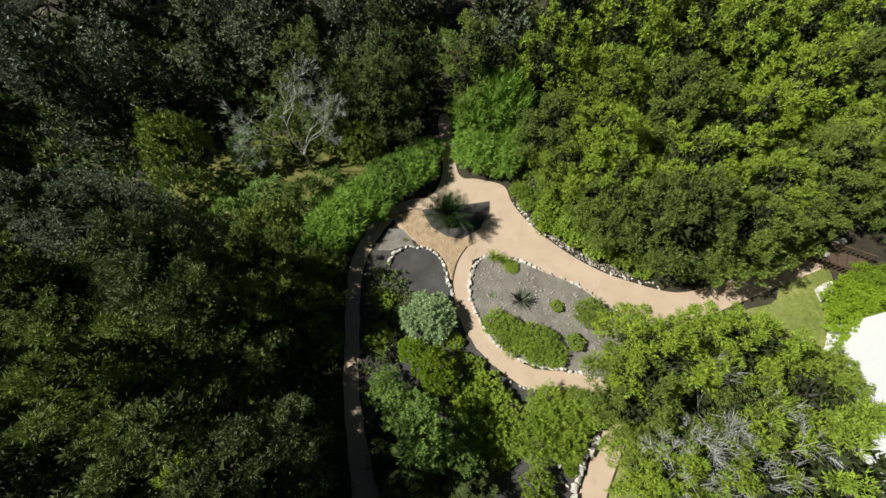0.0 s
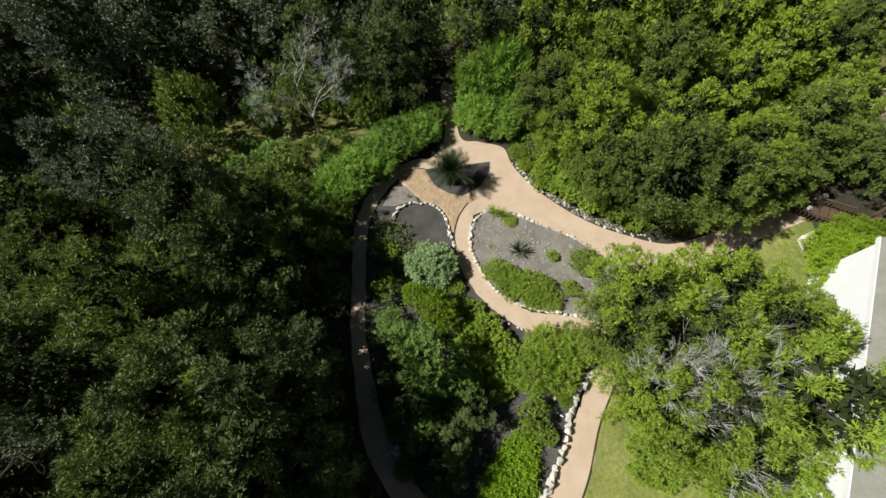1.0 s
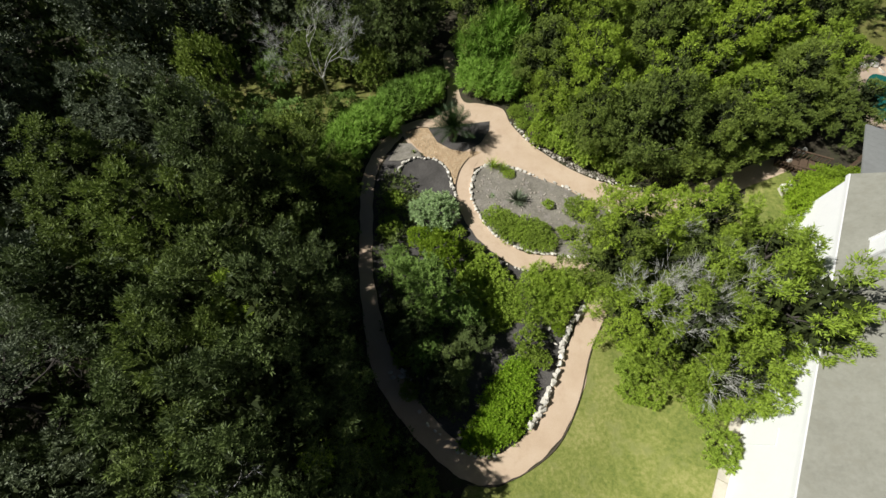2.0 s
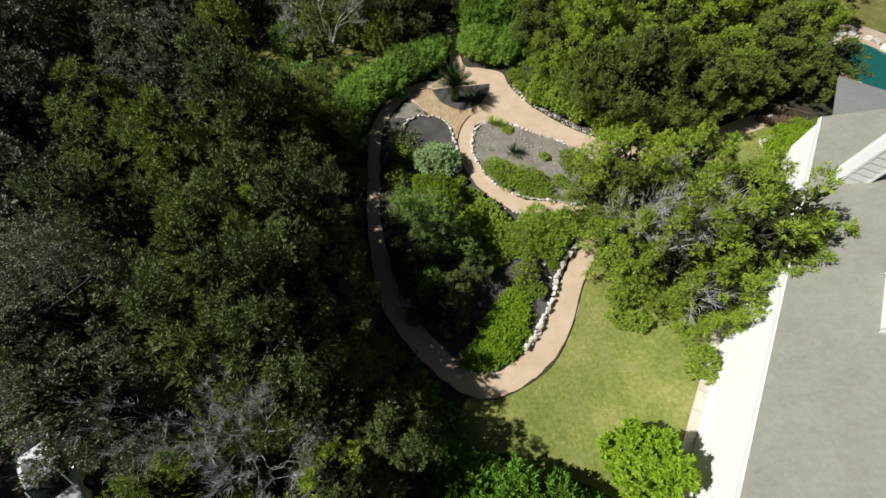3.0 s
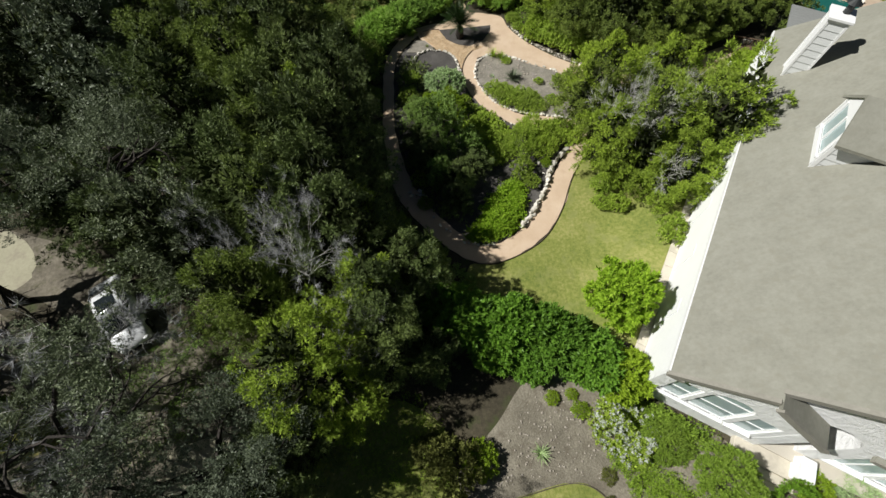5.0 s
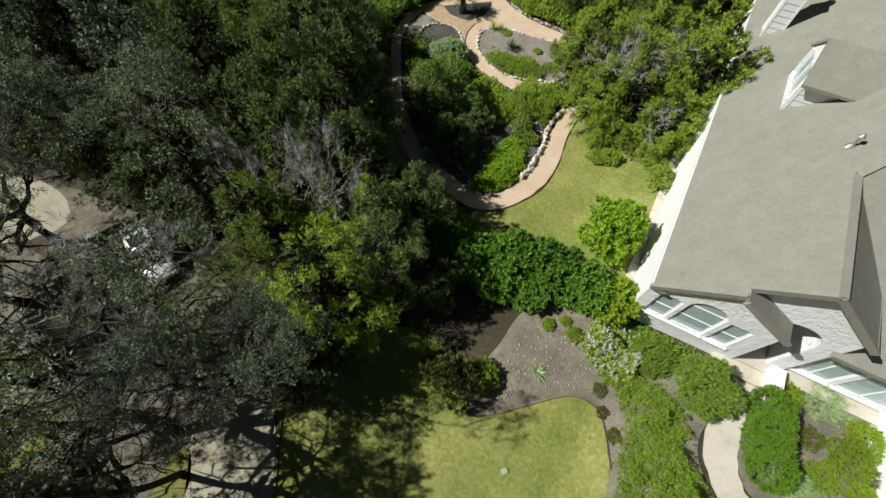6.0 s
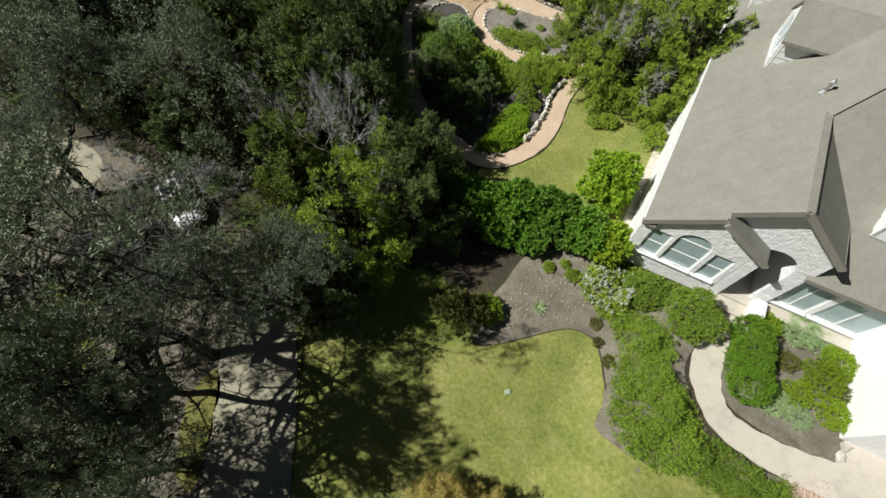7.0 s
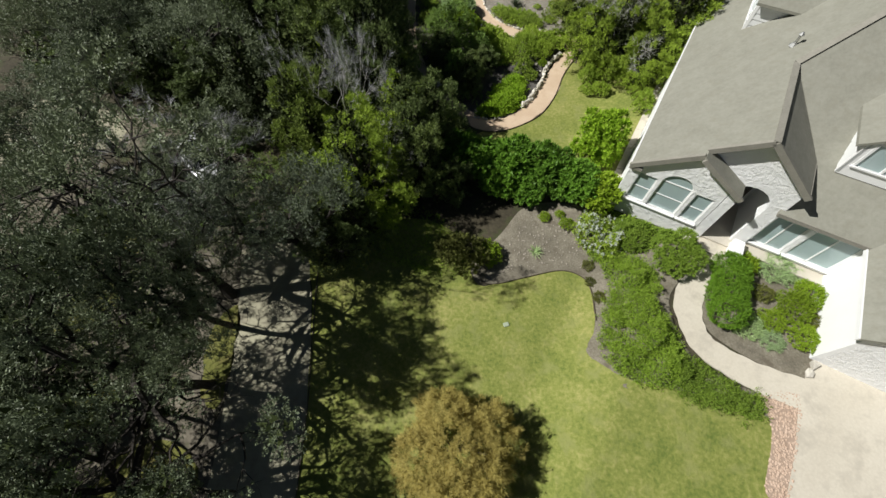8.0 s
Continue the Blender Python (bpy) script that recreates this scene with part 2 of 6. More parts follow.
def prism(bm, outline, axis, a, b):
    """An outline of (p, q) pairs drawn out along an axis (0: x, 1: y, 2: z) from a to b."""
    def at(p, q, s):
        v = [p, q]
        v.insert(axis, s)
        return v
    one = [bm.verts.new(at(p, q, a)) for p, q in outline]
    two = [bm.verts.new(at(p, q, b)) for p, q in outline]
    f1 = bm.faces.new(one)
    f2 = bm.faces.new(two[::-1])
    f1.normal_update()
    f2.normal_update()
    for i in range(len(outline)):
        j = (i + 1) % len(outline)
        bm.faces.new((one[i], one[j], two[j], two[i]))
    bmesh.ops.triangulate(bm, faces=[f1, f2])
    bmesh.ops.recalc_face_normals(bm, faces=bm.faces)
    return bm


def smooth01(a, b, x):
    t = min(1.0, max(0.0, (x - a) / (b - a)))
    return t * t * (3 - 2 * t)


ALPHA = radians(32.0)
HX, HY = 6.67, -15.35
UX, UY, VX, VY = math.cos(ALPHA), -math.sin(ALPHA), math.sin(ALPHA), math.cos(ALPHA)
HOUSE = pose(HX, HY, 0, 0, 0, -32.0)


def house_uv(x, y):
    dx, dy = x - HX, y - HY
    return dx * UX + dy * UY, dx * VX + dy * VY


def terrain(x, y):
    """Height of the ground: level garden, a bank up to the house."""
    u, v = house_uv(x, y)
    side = 0.75 * smooth01(-4.5, 0.0, u)
    front = 1.2 * smooth01(0.2, 4.2, u)
    k = smooth01(-3.0, 1.0, v)
    z = side * k + front * (1 - k)
    z *= 1 - smooth01(24, 40, v)
    far = max(0.0, math.hypot(x, y + 5) - 45)
    return z + 0.5 * math.sin(x * 0.07) * math.sin(y * 0.06 + 1) * smooth01(0, 40, far)


def spline(pts, n, closed=False):
    """Points along a smooth line through pts (Catmull-Rom), n to each span."""
    k = len(pts)
    out = []
    spans = k if closed else k - 1
    for i in range(spans):
        if closed:
            p = [Vector(pts[(i + d) % k]) for d in (-1, 0, 1, 2)]
        else:
            p = [Vector(pts[min(k - 1, max(0, i + d))]) for d in (-1, 0, 1, 2)]
        for s in range(n):
            t = s / n
            out.append(0.5 * (2 * p[1] + (p[2] - p[0]) * t + (2 * p[0] - 5 * p[1] + 4 * p[2] - p[3]) * t * t + (3 * p[1] - p[0] - 3 * p[2] + p[3]) * t ** 3))
    if not closed:
        out.append(Vector(pts[-1]))
    return out


def along(pts, step):
    """Points at even steps along a polyline, with the way it goes there."""
    out, carry = [], 0.0
    for a, b in zip(pts, pts[1:]):
        d = (b - a).length
        s = carry
        while s < d:
            out.append((a.lerp(b, s / d), (b - a) / d))
            s += step
        carry = s - d
    return out


def patch(name, pts, lift, material, label, category, sharp=False, step=0.6, edge=0.0, kind="structure"):
    """A piece of ground cover that follows the terrain inside a closed line."""
    loop = [Vector(p) for p in pts] if sharp else spline(pts, 5, True)
    rnd = random.Random(len(name))
    bm = bmesh.new()
    vs = [bm.verts.new((p.x + rnd.uniform(-edge, edge), p.y + rnd.uniform(-edge, edge), 0)) for p in loop]
    f = bm.faces.new(vs)
    f.normal_update()
    bmesh.ops.triangulate(bm, faces=[f])
    xs, ys = [p.x for p in loop], [p.y for p in loop]
    for lo, hi, n in ((min(xs), max(xs), (1, 0, 0)), (min(ys), max(ys), (0, 1, 0))):
        s = lo + step
        while s < hi:
            bmesh.ops.bisect_plane(bm, geom=bm.verts[:] + bm.edges[:] + bm.faces[:], plane_co=Vector(n) * s, plane_no=n)
            s += step
    rim = [e for e in bm.edges if e.is_boundary]
    ext = bmesh.ops.extrude_edge_only(bm, edges=rim)
    low = [g for g in ext["geom"] if isinstance(g, bmesh.types.BMVert)]
    for v in bm.verts:
        v.co.z = terrain(v.co.x, v.co.y) + lift
    for v in low:
        v.co.z -= 0.12 + lift
    bmesh.ops.recalc_face_normals(bm, faces=bm.faces)
    if sum(f.normal.z for f in bm.faces) < 0:
        bmesh.ops.reverse_faces(bm, faces=bm.faces)
    return tagged(part(name, bm, material), label, category, kind=kind)


def ribbon(name, pts, widths, lift, material, label, category, kind="structure"):
    """A path of changing width along a smooth line."""
    line = spline([(*p, w) for p, w in zip(pts, widths)], 6)
    rows = []
    bm = bmesh.new()
    for i, p in enumerate(line):
        a, b = line[max(0, i - 1)], line[min(len(line) - 1, i + 1)]
        d = Vector((b.x - a.x, b.y - a.y)).normalized()
        side = Vector((-d.y, d.x))
        row = []
        for s in (-0.5, -0.17, 0.17, 0.5):
            q = Vector((p.x, p.y)) + side * (s * p.z + 0.03 * math.sin(i * 1.7 + s * 9))
            row.append(bm.verts.new((q.x, q.y, terrain(q.x, q.y) + lift)))
        for q, at in ((row[0], 0), (row[-1], len(row))):
            low = bm.verts.new((q.co.x, q.co.y, q.co.z - 0.1 - lift))
            row.insert(0, low) if at == 0 else row.append(low)
        rows.append(row)
    for r1, r2 in zip(rows, rows[1:]):
        for j in range(len(r1) - 1):
            bm.faces.new((r1[j], r1[j + 1], r2[j + 1], r2[j]))
    bmesh.ops.recalc_face_normals(bm, faces=bm.faces)
    if sum(f.normal.z for f in bm.faces) < 0:
        bmesh.ops.reverse_faces(bm, faces=bm.faces)
    return tagged(part(name, bm, material), label, category, kind=kind)


# ---- ground ----
def axis_steps(lo, hi, fine, far):
    vals = list(np.arange(lo, hi + 0.001, fine))
    step, a, b = fine, lo, hi
    left, right = [], []
    while b < far:
        step *= 1.5
        a, b = a - step, b + step
        left.append(a)
        right.append(b)
    return left[::-1] + vals + right


def ground_sheet():
    xs, ys = axis_steps(-40, 40, 0.7, 2500), axis_steps(-45, 40, 0.7, 2500)
    nx = len(xs)
    verts = [(x, y, terrain(x, y)) for y in ys for x in xs]
    faces = [(j * nx + i, j * nx + i + 1, (j + 1) * nx + i + 1, (j + 1) * nx + i) for j in range(len(ys) - 1) for i in range(nx - 1)]
    me = bpy.data.meshes.new("ground")
    me.from_pydata(verts, [], faces)
    me.materials.append(M_LITTER)
    me.polygons.foreach_set("use_smooth", [True] * len(faces))
    return tagged(new("ground", me), "brown woodland ground with leaf litter and dry grass", "ground", kind="structure")


ground_sheet()

WEST_PATH = [(-2.5, 12.35), (-3.4, 11.6), (-4.35, 10.2), (-4.9, 8.7), (-5.05, 7.1), (-5.0, 4.7), (-4.95, 2.2), (-4.5, -0.6), (-3.9, -3.0), (-2.7, -5.0), (-1.2, -6.7), (0.1, -7.7), (1.3, -7.82), (2.75, -7.2), (4.1, -6.0), (5.25, -4.25), (6.15, -2.4), (7.4, -0.6), (8.3, 0.7)]
WEST_WIDTH = [0.75, 0.8, 0.8, 0.78, 0.78, 0.76, 0.76, 0.95, 1.2, 1.2, 1.15, 1.1, 1.12, 1.15, 1.3, 1.35, 1.1, 1.05, 1.0]
LOW_PATH = [(1.3, 9.6), (1.0, 8.4), (0.86, 7.1), (1.08, 5.6), (1.8, 4.1), (2.75, 3.05), (3.85, 2.25), (5.1, 2.02), (6.9, 1.75), (8.6, 0.9)]
LOW_WIDTH = [1.3, 1.0, 0.98, 0.96, 0.95, 1.0, 1.0, 0.95, 0.85, 0.9]
MAIN_PATH = [(-2.9, 12.35), (-1.7, 12.95), (-0.5, 13.15), (0.3, 15.0), (0.2, 19.0), (1.0, 19.0), (1.2, 14.7), (2.4, 14.1), (3.9, 13.5), (4.3, 12.2), (5.2, 10.65), (6.6, 9.1), (8.2, 7.8), (9.9, 6.9), (12.3, 6.1), (14.6, 6.5), (17.0, 7.2), (19.8, 7.9), (20.1, 6.9), (17.4, 6.0), (14.6, 5.1), (11.8, 4.3), (10.2, 4.65), (8.6, 5.5), (7.1, 6.8), (5.4, 7.75), (3.9, 8.55), (2.5, 8.95), (1.4, 8.6), (0.4, 8.3), (-0.4, 9.4), (-1.7, 10.2), (-2.6, 11.2)]
patch("mulch_bed", [(-3.0, 10.9), (-2.3, 10.9), (-1.6, 9.95), (-0.4, 9.3), (0.1, 8.2), (0.35, 7.0), (0.6, 5.4), (1.4, 3.95), (2.3, 2.9), (3.1, 2.05), (4.4, 1.62), (6.8, 1.4), (7.2, 0.3), (6.0, -1.2), (5.3, -2.1), (4.2, -4.4), (3.1, -6.0), (1.5, -7.15), (-0.3, -7.0), (-1.9, -5.9), (-3.3, -3.9), (-3.8, -0.6), (-4.5, 2.2), (-4.6, 7.0), (-4.3, 8.8), (-3.8, 10.1)], 0.012, M_DARK_MULCH, "dark grey mulch bed between the garden paths", "mulch bed")
patch("mulch_bed", [(2.5, 8.9), (1.65, 8.25), (1.35, 7.1), (1.5, 5.8), (2.25, 4.3), (3.3, 3.3), (4.6, 2.75), (5.7, 2.55), (7.0, 2.15), (9.0, 1.6), (11.2, 2.3), (11.8, 4.2), (10.2, 4.6), (8.6, 5.45), (7.1, 6.8), (5.4, 7.75), (3.9, 8.55)], 0.03, M_MULCH, "grey mulch bed ringed by white stones", "mulch bed")
ribbon("garden_path", WEST_PATH, WEST_WIDTH, 0.040, M_PATH, "narrow pinkish crushed granite path round the garden", "path")
ribbon("garden_path", LOW_PATH, LOW_WIDTH, 0.046, M_PATH, "curved pinkish crushed granite path beside the stone-ringed bed", "path")
patch("garden_path", MAIN_PATH, 0.034, M_PATH, "broad pinkish crushed granite path and turning place", "path")
patch("gravel_patch", [(-2.7, 11.9), (-1.9, 12.15), (-1.15, 12.15), (-0.6, 11.0), (0.25, 10.3), (1.05, 10.05), (2.15, 9.95), (1.35, 9.45), (0.7, 8.6), (0.35, 7.6), (0.1, 8.6), (-0.4, 9.4), (-1.4, 9.85), (-1.6, 10.2), (-2.2, 10.95)], 0.050, M_GRAVEL, "tan river gravel patch round the palm bed", "gravel")
patch("mulch_island", [(-1.15, 12.15), (-0.5, 12.2), (1.2, 12.3), (2.95, 12.45), (2.85, 11.7), (2.2, 10.65), (1.05, 10.05), (0.25, 10.3), (-0.6, 10.95)], 0.058, M_DARK_MULCH, "dark mulch island under the sago palm", "mulch bed", sharp=True)
patch("mulch_wedge", [(-3.1, 11.0), (-2.3, 10.95), (-1.75, 10.2), (-1.65, 9.85), (-2.3, 9.8), (-3.0, 9.6), (-3.75, 9.65)], 0.054, M_MULCH, "small grey mulch wedge beside the path", "mulch bed", sharp=True)
patch("lawn", [(-0.2, -8.45), (1.2, -8.5), (2.6, -8.0), (4.15, -7.0), (5.5, -5.2), (6.6, -2.8), (7.5, -1.5), (8.0, -2.5), (7.6, -3.8), (7.7, -4.9), (8.6, -5.7), (10.2, -6.2), (11.9, -6.3), (11.6, -7.6), (9.8, -10.3), (7.9, -13.4), (6.5, -13.0), (4.5, -12.0), (2.0, -11.0), (-0.5, -10.2)], 0.02, M_LAWN, "mown green lawn with dry patches", "lawn", edge=0.03)
patch("side_bed", [(7.9, -1.2), (7.45, -2.8), (7.3, -3.7), (7.55, -5.0), (8.5, -5.8), (10.2, -6.4), (12.2, -6.7), (13.4, -5.0), (15.5, -1.5), (13.5, 1.0), (10.5, 2.3), (8.8, 0.8)], 0.012, M_LAWN, "patchy thin grass under the junipers beside the house", "bed")
patch("lawn", [(-10.15, -20.5), (-10.7, -17.6), (-9.0, -15.6), (-4.5, -15.3), (-2.0, -16.8), (-1.3, -19.6), (-0.1, -19.75), (1.4, -19.45), (3.4, -19.1), (4.5, -19.45), (4.85, -20.3), (4.6, -22.3), (4.2, -23.1), (3.85, -23.8), (4.4, -24.6), (5.4, -25.3), (7.4, -25.8), (9.4, -26.45), (10.85, -27.3), (9.7, -31.0), (6.0, -36.0), (-4.0, -38.0), (-9.9, -36.0), (-9.85, -28.0)], 0.025, M_LAWN, "mown green front lawn, half in oak shade", "lawn", edge=0.03)
patch("mulch_bed", [(-2.2, -19.6), (-1.2, -18.2), (0.5, -16.5), (2.0, -14.8), (4.0, -14.6), (6.2, -15.6), (7.6, -16.4), (9.6, -17.4), (10.6, -18.6), (9.6, -20.0), (8.2, -21.6), (8.4, -24.2), (9.8, -25.5), (11.2, -26.3), (10.6, -27.2), (9.0, -26.8), (7.1, -26.1), (5.0, -25.6), (4.1, -24.75), (3.65, -23.85), (4.1, -23.1), (4.6, -22.3), (4.85, -20.3), (4.5, -19.45), (3.4, -19.1), (1.4, -19.45), (-0.1, -19.75)], 0.016, M_BANK_MULCH, "grey mulch bed on the bank before the house", "mulch bed")
patch("mulch_bed", [(12.1, -18.7), (10.7, -20.2), (9.85, -21.7), (9.6, -22.9), (10.2, -23.8), (11.7, -24.9), (13.4, -25.6), (15.2, -24.4), (17.0, -21.0), (15.0, -18.5)], 0.02, M_BANK_MULCH, "grey mulch bed between walk and house", "mulch bed")
ribbon("front_walk", [(11.9, -17.4), (11.45, -18.5), (10.5, -19.8), (9.2, -21.5), (8.95, -22.9), (9.3, -24.0), (10.7, -25.15), (12.3, -25.95), (13.9, -26.5)], [1.5, 1.25, 1.05, 1.35, 1.15, 1.2, 1.35, 1.45, 1.5], 0.07, M_CONCRETE, "pale concrete front walk", "walk")
patch("forecourt", [(12.75, -25.9), (11.4, -28.4), (9.0, -32.0), (16.0, -40.0), (30.0, -32.0), (24.0, -21.0), (17.2, -24.2), (14.0, -24.7)], 0.06, M_CONCRETE, "pale concrete forecourt before the garage", "forecourt", sharp=True)
ribbon("driveway", [(-12.0, -44.0), (-11.8, -34.0), (-11.7, -27.0), (-12.0, -22.0), (-12.5, -18.6), (-13.0, -16.6)], [4.0, 4.0, 3.95, 3.9, 3.8, 3.6], 0.03, M_DRIVE, "pale worn driveway under the oaks", "driveway")
# the drive goes on; a darker earth colour stands in for its shade
ribbon("darkened_drive", [(-12.8, -17.2), (-13.6, -15.4), (-15.6, -13.4), (-19.5, -10.2), (-24.0, -7.5), (-31.0, -5.5)], [3.5, 3.4, 3.2, 3.2, 3.2, 3.2], 0.022, M_BARE, "driveway end where the car stands, its shade put into a darker earth colour", "track")
patch("bare_ground", [(-33.0, -31.0), (-20.0, -33.0), (-14.0, -32.5), (-13.7, -25.0), (-13.9, -20.5), (-14.6, -17.6), (-16.6, -14.6), (-20.5, -12.6), (-25.5, -10.2), (-31.0, -9.0)], 0.012, M_BARE, "bare tan ground and leaf litter among the oaks", "ground", edge=0.1)
patch("clearing", [(-33.0, -9.4), (-30.0, -9.2), (-26.6, -9.0), (-25.0, -8.2), (-25.4, -6.4), (-28.0, -4.6), (-33.0, -4.0)], 0.026, M_DRIVE, "pale bare ground among the oaks", "clearing", edge=0.1)
for outline in ([(-22.8, -16.6), (-22.4, -14.9), (-20.6, -14.3), (-19.2, -14.8), (-19.6, -16.2), (-21.0, -17.1)],
                [(-24.2, -21.4), (-23.2, -19.2), (-21.4, -18.6), (-20.7, -19.6), (-21.6, -21.0), (-22.9, -21.9)],
                [(-14.0, -25.6), (-14.9, -25.2), (-15.3, -23.2), (-15.0, -21.2), (-14.1, -20.6), (-13.85, -22.6)],
                [(-21.2, -25.6), (-20.4, -24.3), (-19.2, -24.6), (-19.4, -25.9), (-20.4, -26.4)],
                [(-18.6, -29.6), (-18.0, -27.4), (-15.4, -27.2), (-14.2, -28.6), (-15.0, -30.2)]):
    patch("grass_patch", outline, 0.03, M_LAWN_DRY, "yellow-green grass patch under the oaks", "grass", edge=0.08)

patch("lawn", [(11.9, 4.2), (14.6, 4.75), (17.0, 5.3), (17.6, 7.0), (20.0, 7.0), (19.0, 3.4), (16.0, 2.4), (13.2, 2.7)], 0.022, M_LAWN, "thin grass at the end of the path", "lawn", edge=0.05)
patch("brush_floor", [(-17.0, 9.5), (-8.5, 9.2), (-6.2, 12.5), (-4.5, 14.5), (-3.0, 17.0), (-6.5, 18.5), (-13.0, 18.0), (-17.0, 15.0)], 0.015, M_LAWN_DRY, "dry tan brush floor among the trees", "ground", edge=0.1)
# pool beyond the house
patch("pool_deck", [(26.5, 11.0), (28.0, 15.2), (31.0, 16.6), (35.0, 12.5), (36.0, 8.0), (30.0, 6.5)], 0.05, M_FLAG, "tan flagstone pool deck", "pool deck")
patch("pool_water", [(27.6, 11.5), (29.0, 14.3), (30.5, 14.3), (33.5, 10.4), (33.5, 8.5), (30.0, 8.0)], 0.09, M_POOL, "green pool water", "pool")
patch("lawn", [(29.0, 17.0), (33.0, 15.5), (38.0, 9.0), (48.0, 10.0), (46.0, 26.0), (33.0, 26.0)], 0.03, M_LAWN_DRY, "dry lawn beyond the pool", "lawn")


# ---- stones ----
def stone_mesh(seed, flat=0.75):
    rnd = random.Random(seed)
    bm = bmesh.new()
    for _ in range(15):
        d = Vector((rnd.gauss(0, 1), rnd.gauss(0, 1), rnd.gauss(0, 1))).normalized()
        d = Vector([math.copysign(abs(c) ** 0.7, c) for c in d])
        bm.verts.new((d.x * 0.5, d.y * 0.42, d.z * 0.5 * flat))
    bmesh.ops.convex_hull(bm, input=bm.verts[:])
    loose = [v for v in bm.verts if not v.link_faces]
    bmesh.ops.delete(bm, geom=loose, context="VERTS")
    return mesh_from(bm, "stone", M_STONE)


STONES = [stone_mesh(s) for s in range(8)]


def stone_row(pts, step, size, label, seed, lift=0.04, jitter=0.05, skip=0.0, stacked=0):
    rnd = random.Random(seed)
    line = spline(pts, 8)
    a = line[0]
    thing = empty("stone_edging", Matrix.Translation((a.x, a.y, terrain(a.x, a.y))), label, "edging stones", kind="structure")
    inv = thing.matrix_basis.inverted()
    for layer in range(stacked + 1):
        for p, d in along(line, step):
            if rnd.random() < skip:
                continue
            s = size * rnd.uniform(0.7, 1.3) * (0.85 if layer else 1)
            x, y = p.x + rnd.uniform(-jitter, jitter), p.y + rnd.uniform(-jitter, jitter)
            ob = new("stone", rnd.choice(STONES))
            ob.parent = thing
            rot = math.degrees(math.atan2(d.y, d.x)) + rnd.uniform(-25, 25)
            z = terrain(x, y) + lift + s * 0.2 + layer * size * 0.5
            ob.matrix_basis = inv @ pose(x, y, z, rnd.uniform(-12, 12), rnd.uniform(-12, 12), rot) @ Matrix.Diagonal((s * 1.2, s, s * rnd.uniform(0.8, 1.1), 1))
    return thing


stone_row([(2.55, 8.95), (1.65, 8.3), (1.33, 7.1), (1.47, 5.8), (2.2, 4.28), (3.24, 3.3), (4.6, 2.72), (5.7, 2.5), (7.0, 2.1), (8.2, 1.65)], 0.235, 0.225, "white limestone stones edging the mulch bed", 1)
stone_row([(2.7, 8.95), (3.93, 8.6), (5.4, 7.82), (7.1, 6.88), (8.6, 5.52), (10.2, 4.66), (11.6, 4.3)], 0.27, 0.2, "white limestone stones edging the mulch bed along the broad path", 2, skip=0.06)
stone_row([(-3.12, 8.7), (-2.9, 9.3), (-2.1, 9.7), (-1.1, 9.62), (-0.33, 9.15), (0.03, 8.35), (0.15, 7.5), (0.36, 6.7)], 0.25, 0.24, "arched row of white limestone stones", 3)
stone_row([(2.9, 2.15), (3.3, 1.85), (4.0, 1.62), (4.6, 1.55)], 0.25, 0.18, "small white stones along the lower path", 4, skip=0.15)
stone_row([(3.0, -6.15), (3.55, -5.5), (4.15, -4.6), (4.8, -3.45), (5.35, -2.1), (6.0, -1.2), (6.6, -0.65)], 0.33, 0.34, "low stacked white limestone garden wall", 5, jitter=0.06, stacked=1)
stone_row([(-0.45, -7.0), (0.5, -7.22), (1.45, -7.2)], 0.28, 0.2, "white stones at the foot of the ground cover", 6, skip=0.1)
stone_row([(4.55, -2.0), (4.75, -2.35), (5.2, -2.45)], 0.26, 0.26, "white stones round a small round shrub", 7)
stone_row([(4.65, -1.6), (4.9, -1.2), (5.5, -1.3)], 0.28, 0.22, "white stones behind a small round shrub", 8)
stone_row([(4.45, 12.1), (5.0, 11.2), (5.5, 10.5), (6.7, 9.3), (8.3, 8.0), (9.9, 7.1), (11.6, 6.4)], 0.21, 0.13, "small pale rubble along the path's upper side", 9, jitter=0.14, skip=0.1)
stone_row([(4.6, 12.2), (5.2, 11.1), (5.9, 10.3)], 0.2, 0.15, "pale rubble beside the shrubs", 10, jitter=0.16)
stone_row([(-3.6, -3.6), (-3.0, -3.4), (-2.2, -3.6)], 0.25, 0.26, "dusty white stones in the shade beside the path", 11, jitter=0.2)
stone_row([(-2.8, -4.4), (-1.9, -5.6), (-0.8, -6.6)], 0.36, 0.17, "half-buried stones along the shaded path", 12, jitter=0.08, skip=0.2)
stone_row([(20.2, 7.4), (20.8, 7.9), (21.4, 8.2)], 0.35, 0.4, "white boulders by the wooden steps", 13, jitter=0.15)
stone_row([(18.9, 5.3), (19.5, 5.6)], 0.45, 0.7, "large white limestone boulder on the grass", 14)
stone_row([(28.2, 15.1), (29.2, 15.4), (30.2, 15.3), (31.3, 14.5), (32.6, 12.9)], 0.6, 0.65, "pale boulders round the pool", 15, jitter=0.25)
stone_row([(13.4, -25.3), (14.2, -24.6), (15.2, -23.9)], 0.45, 0.45, "white stones along the front bed", 16, skip=0.2)


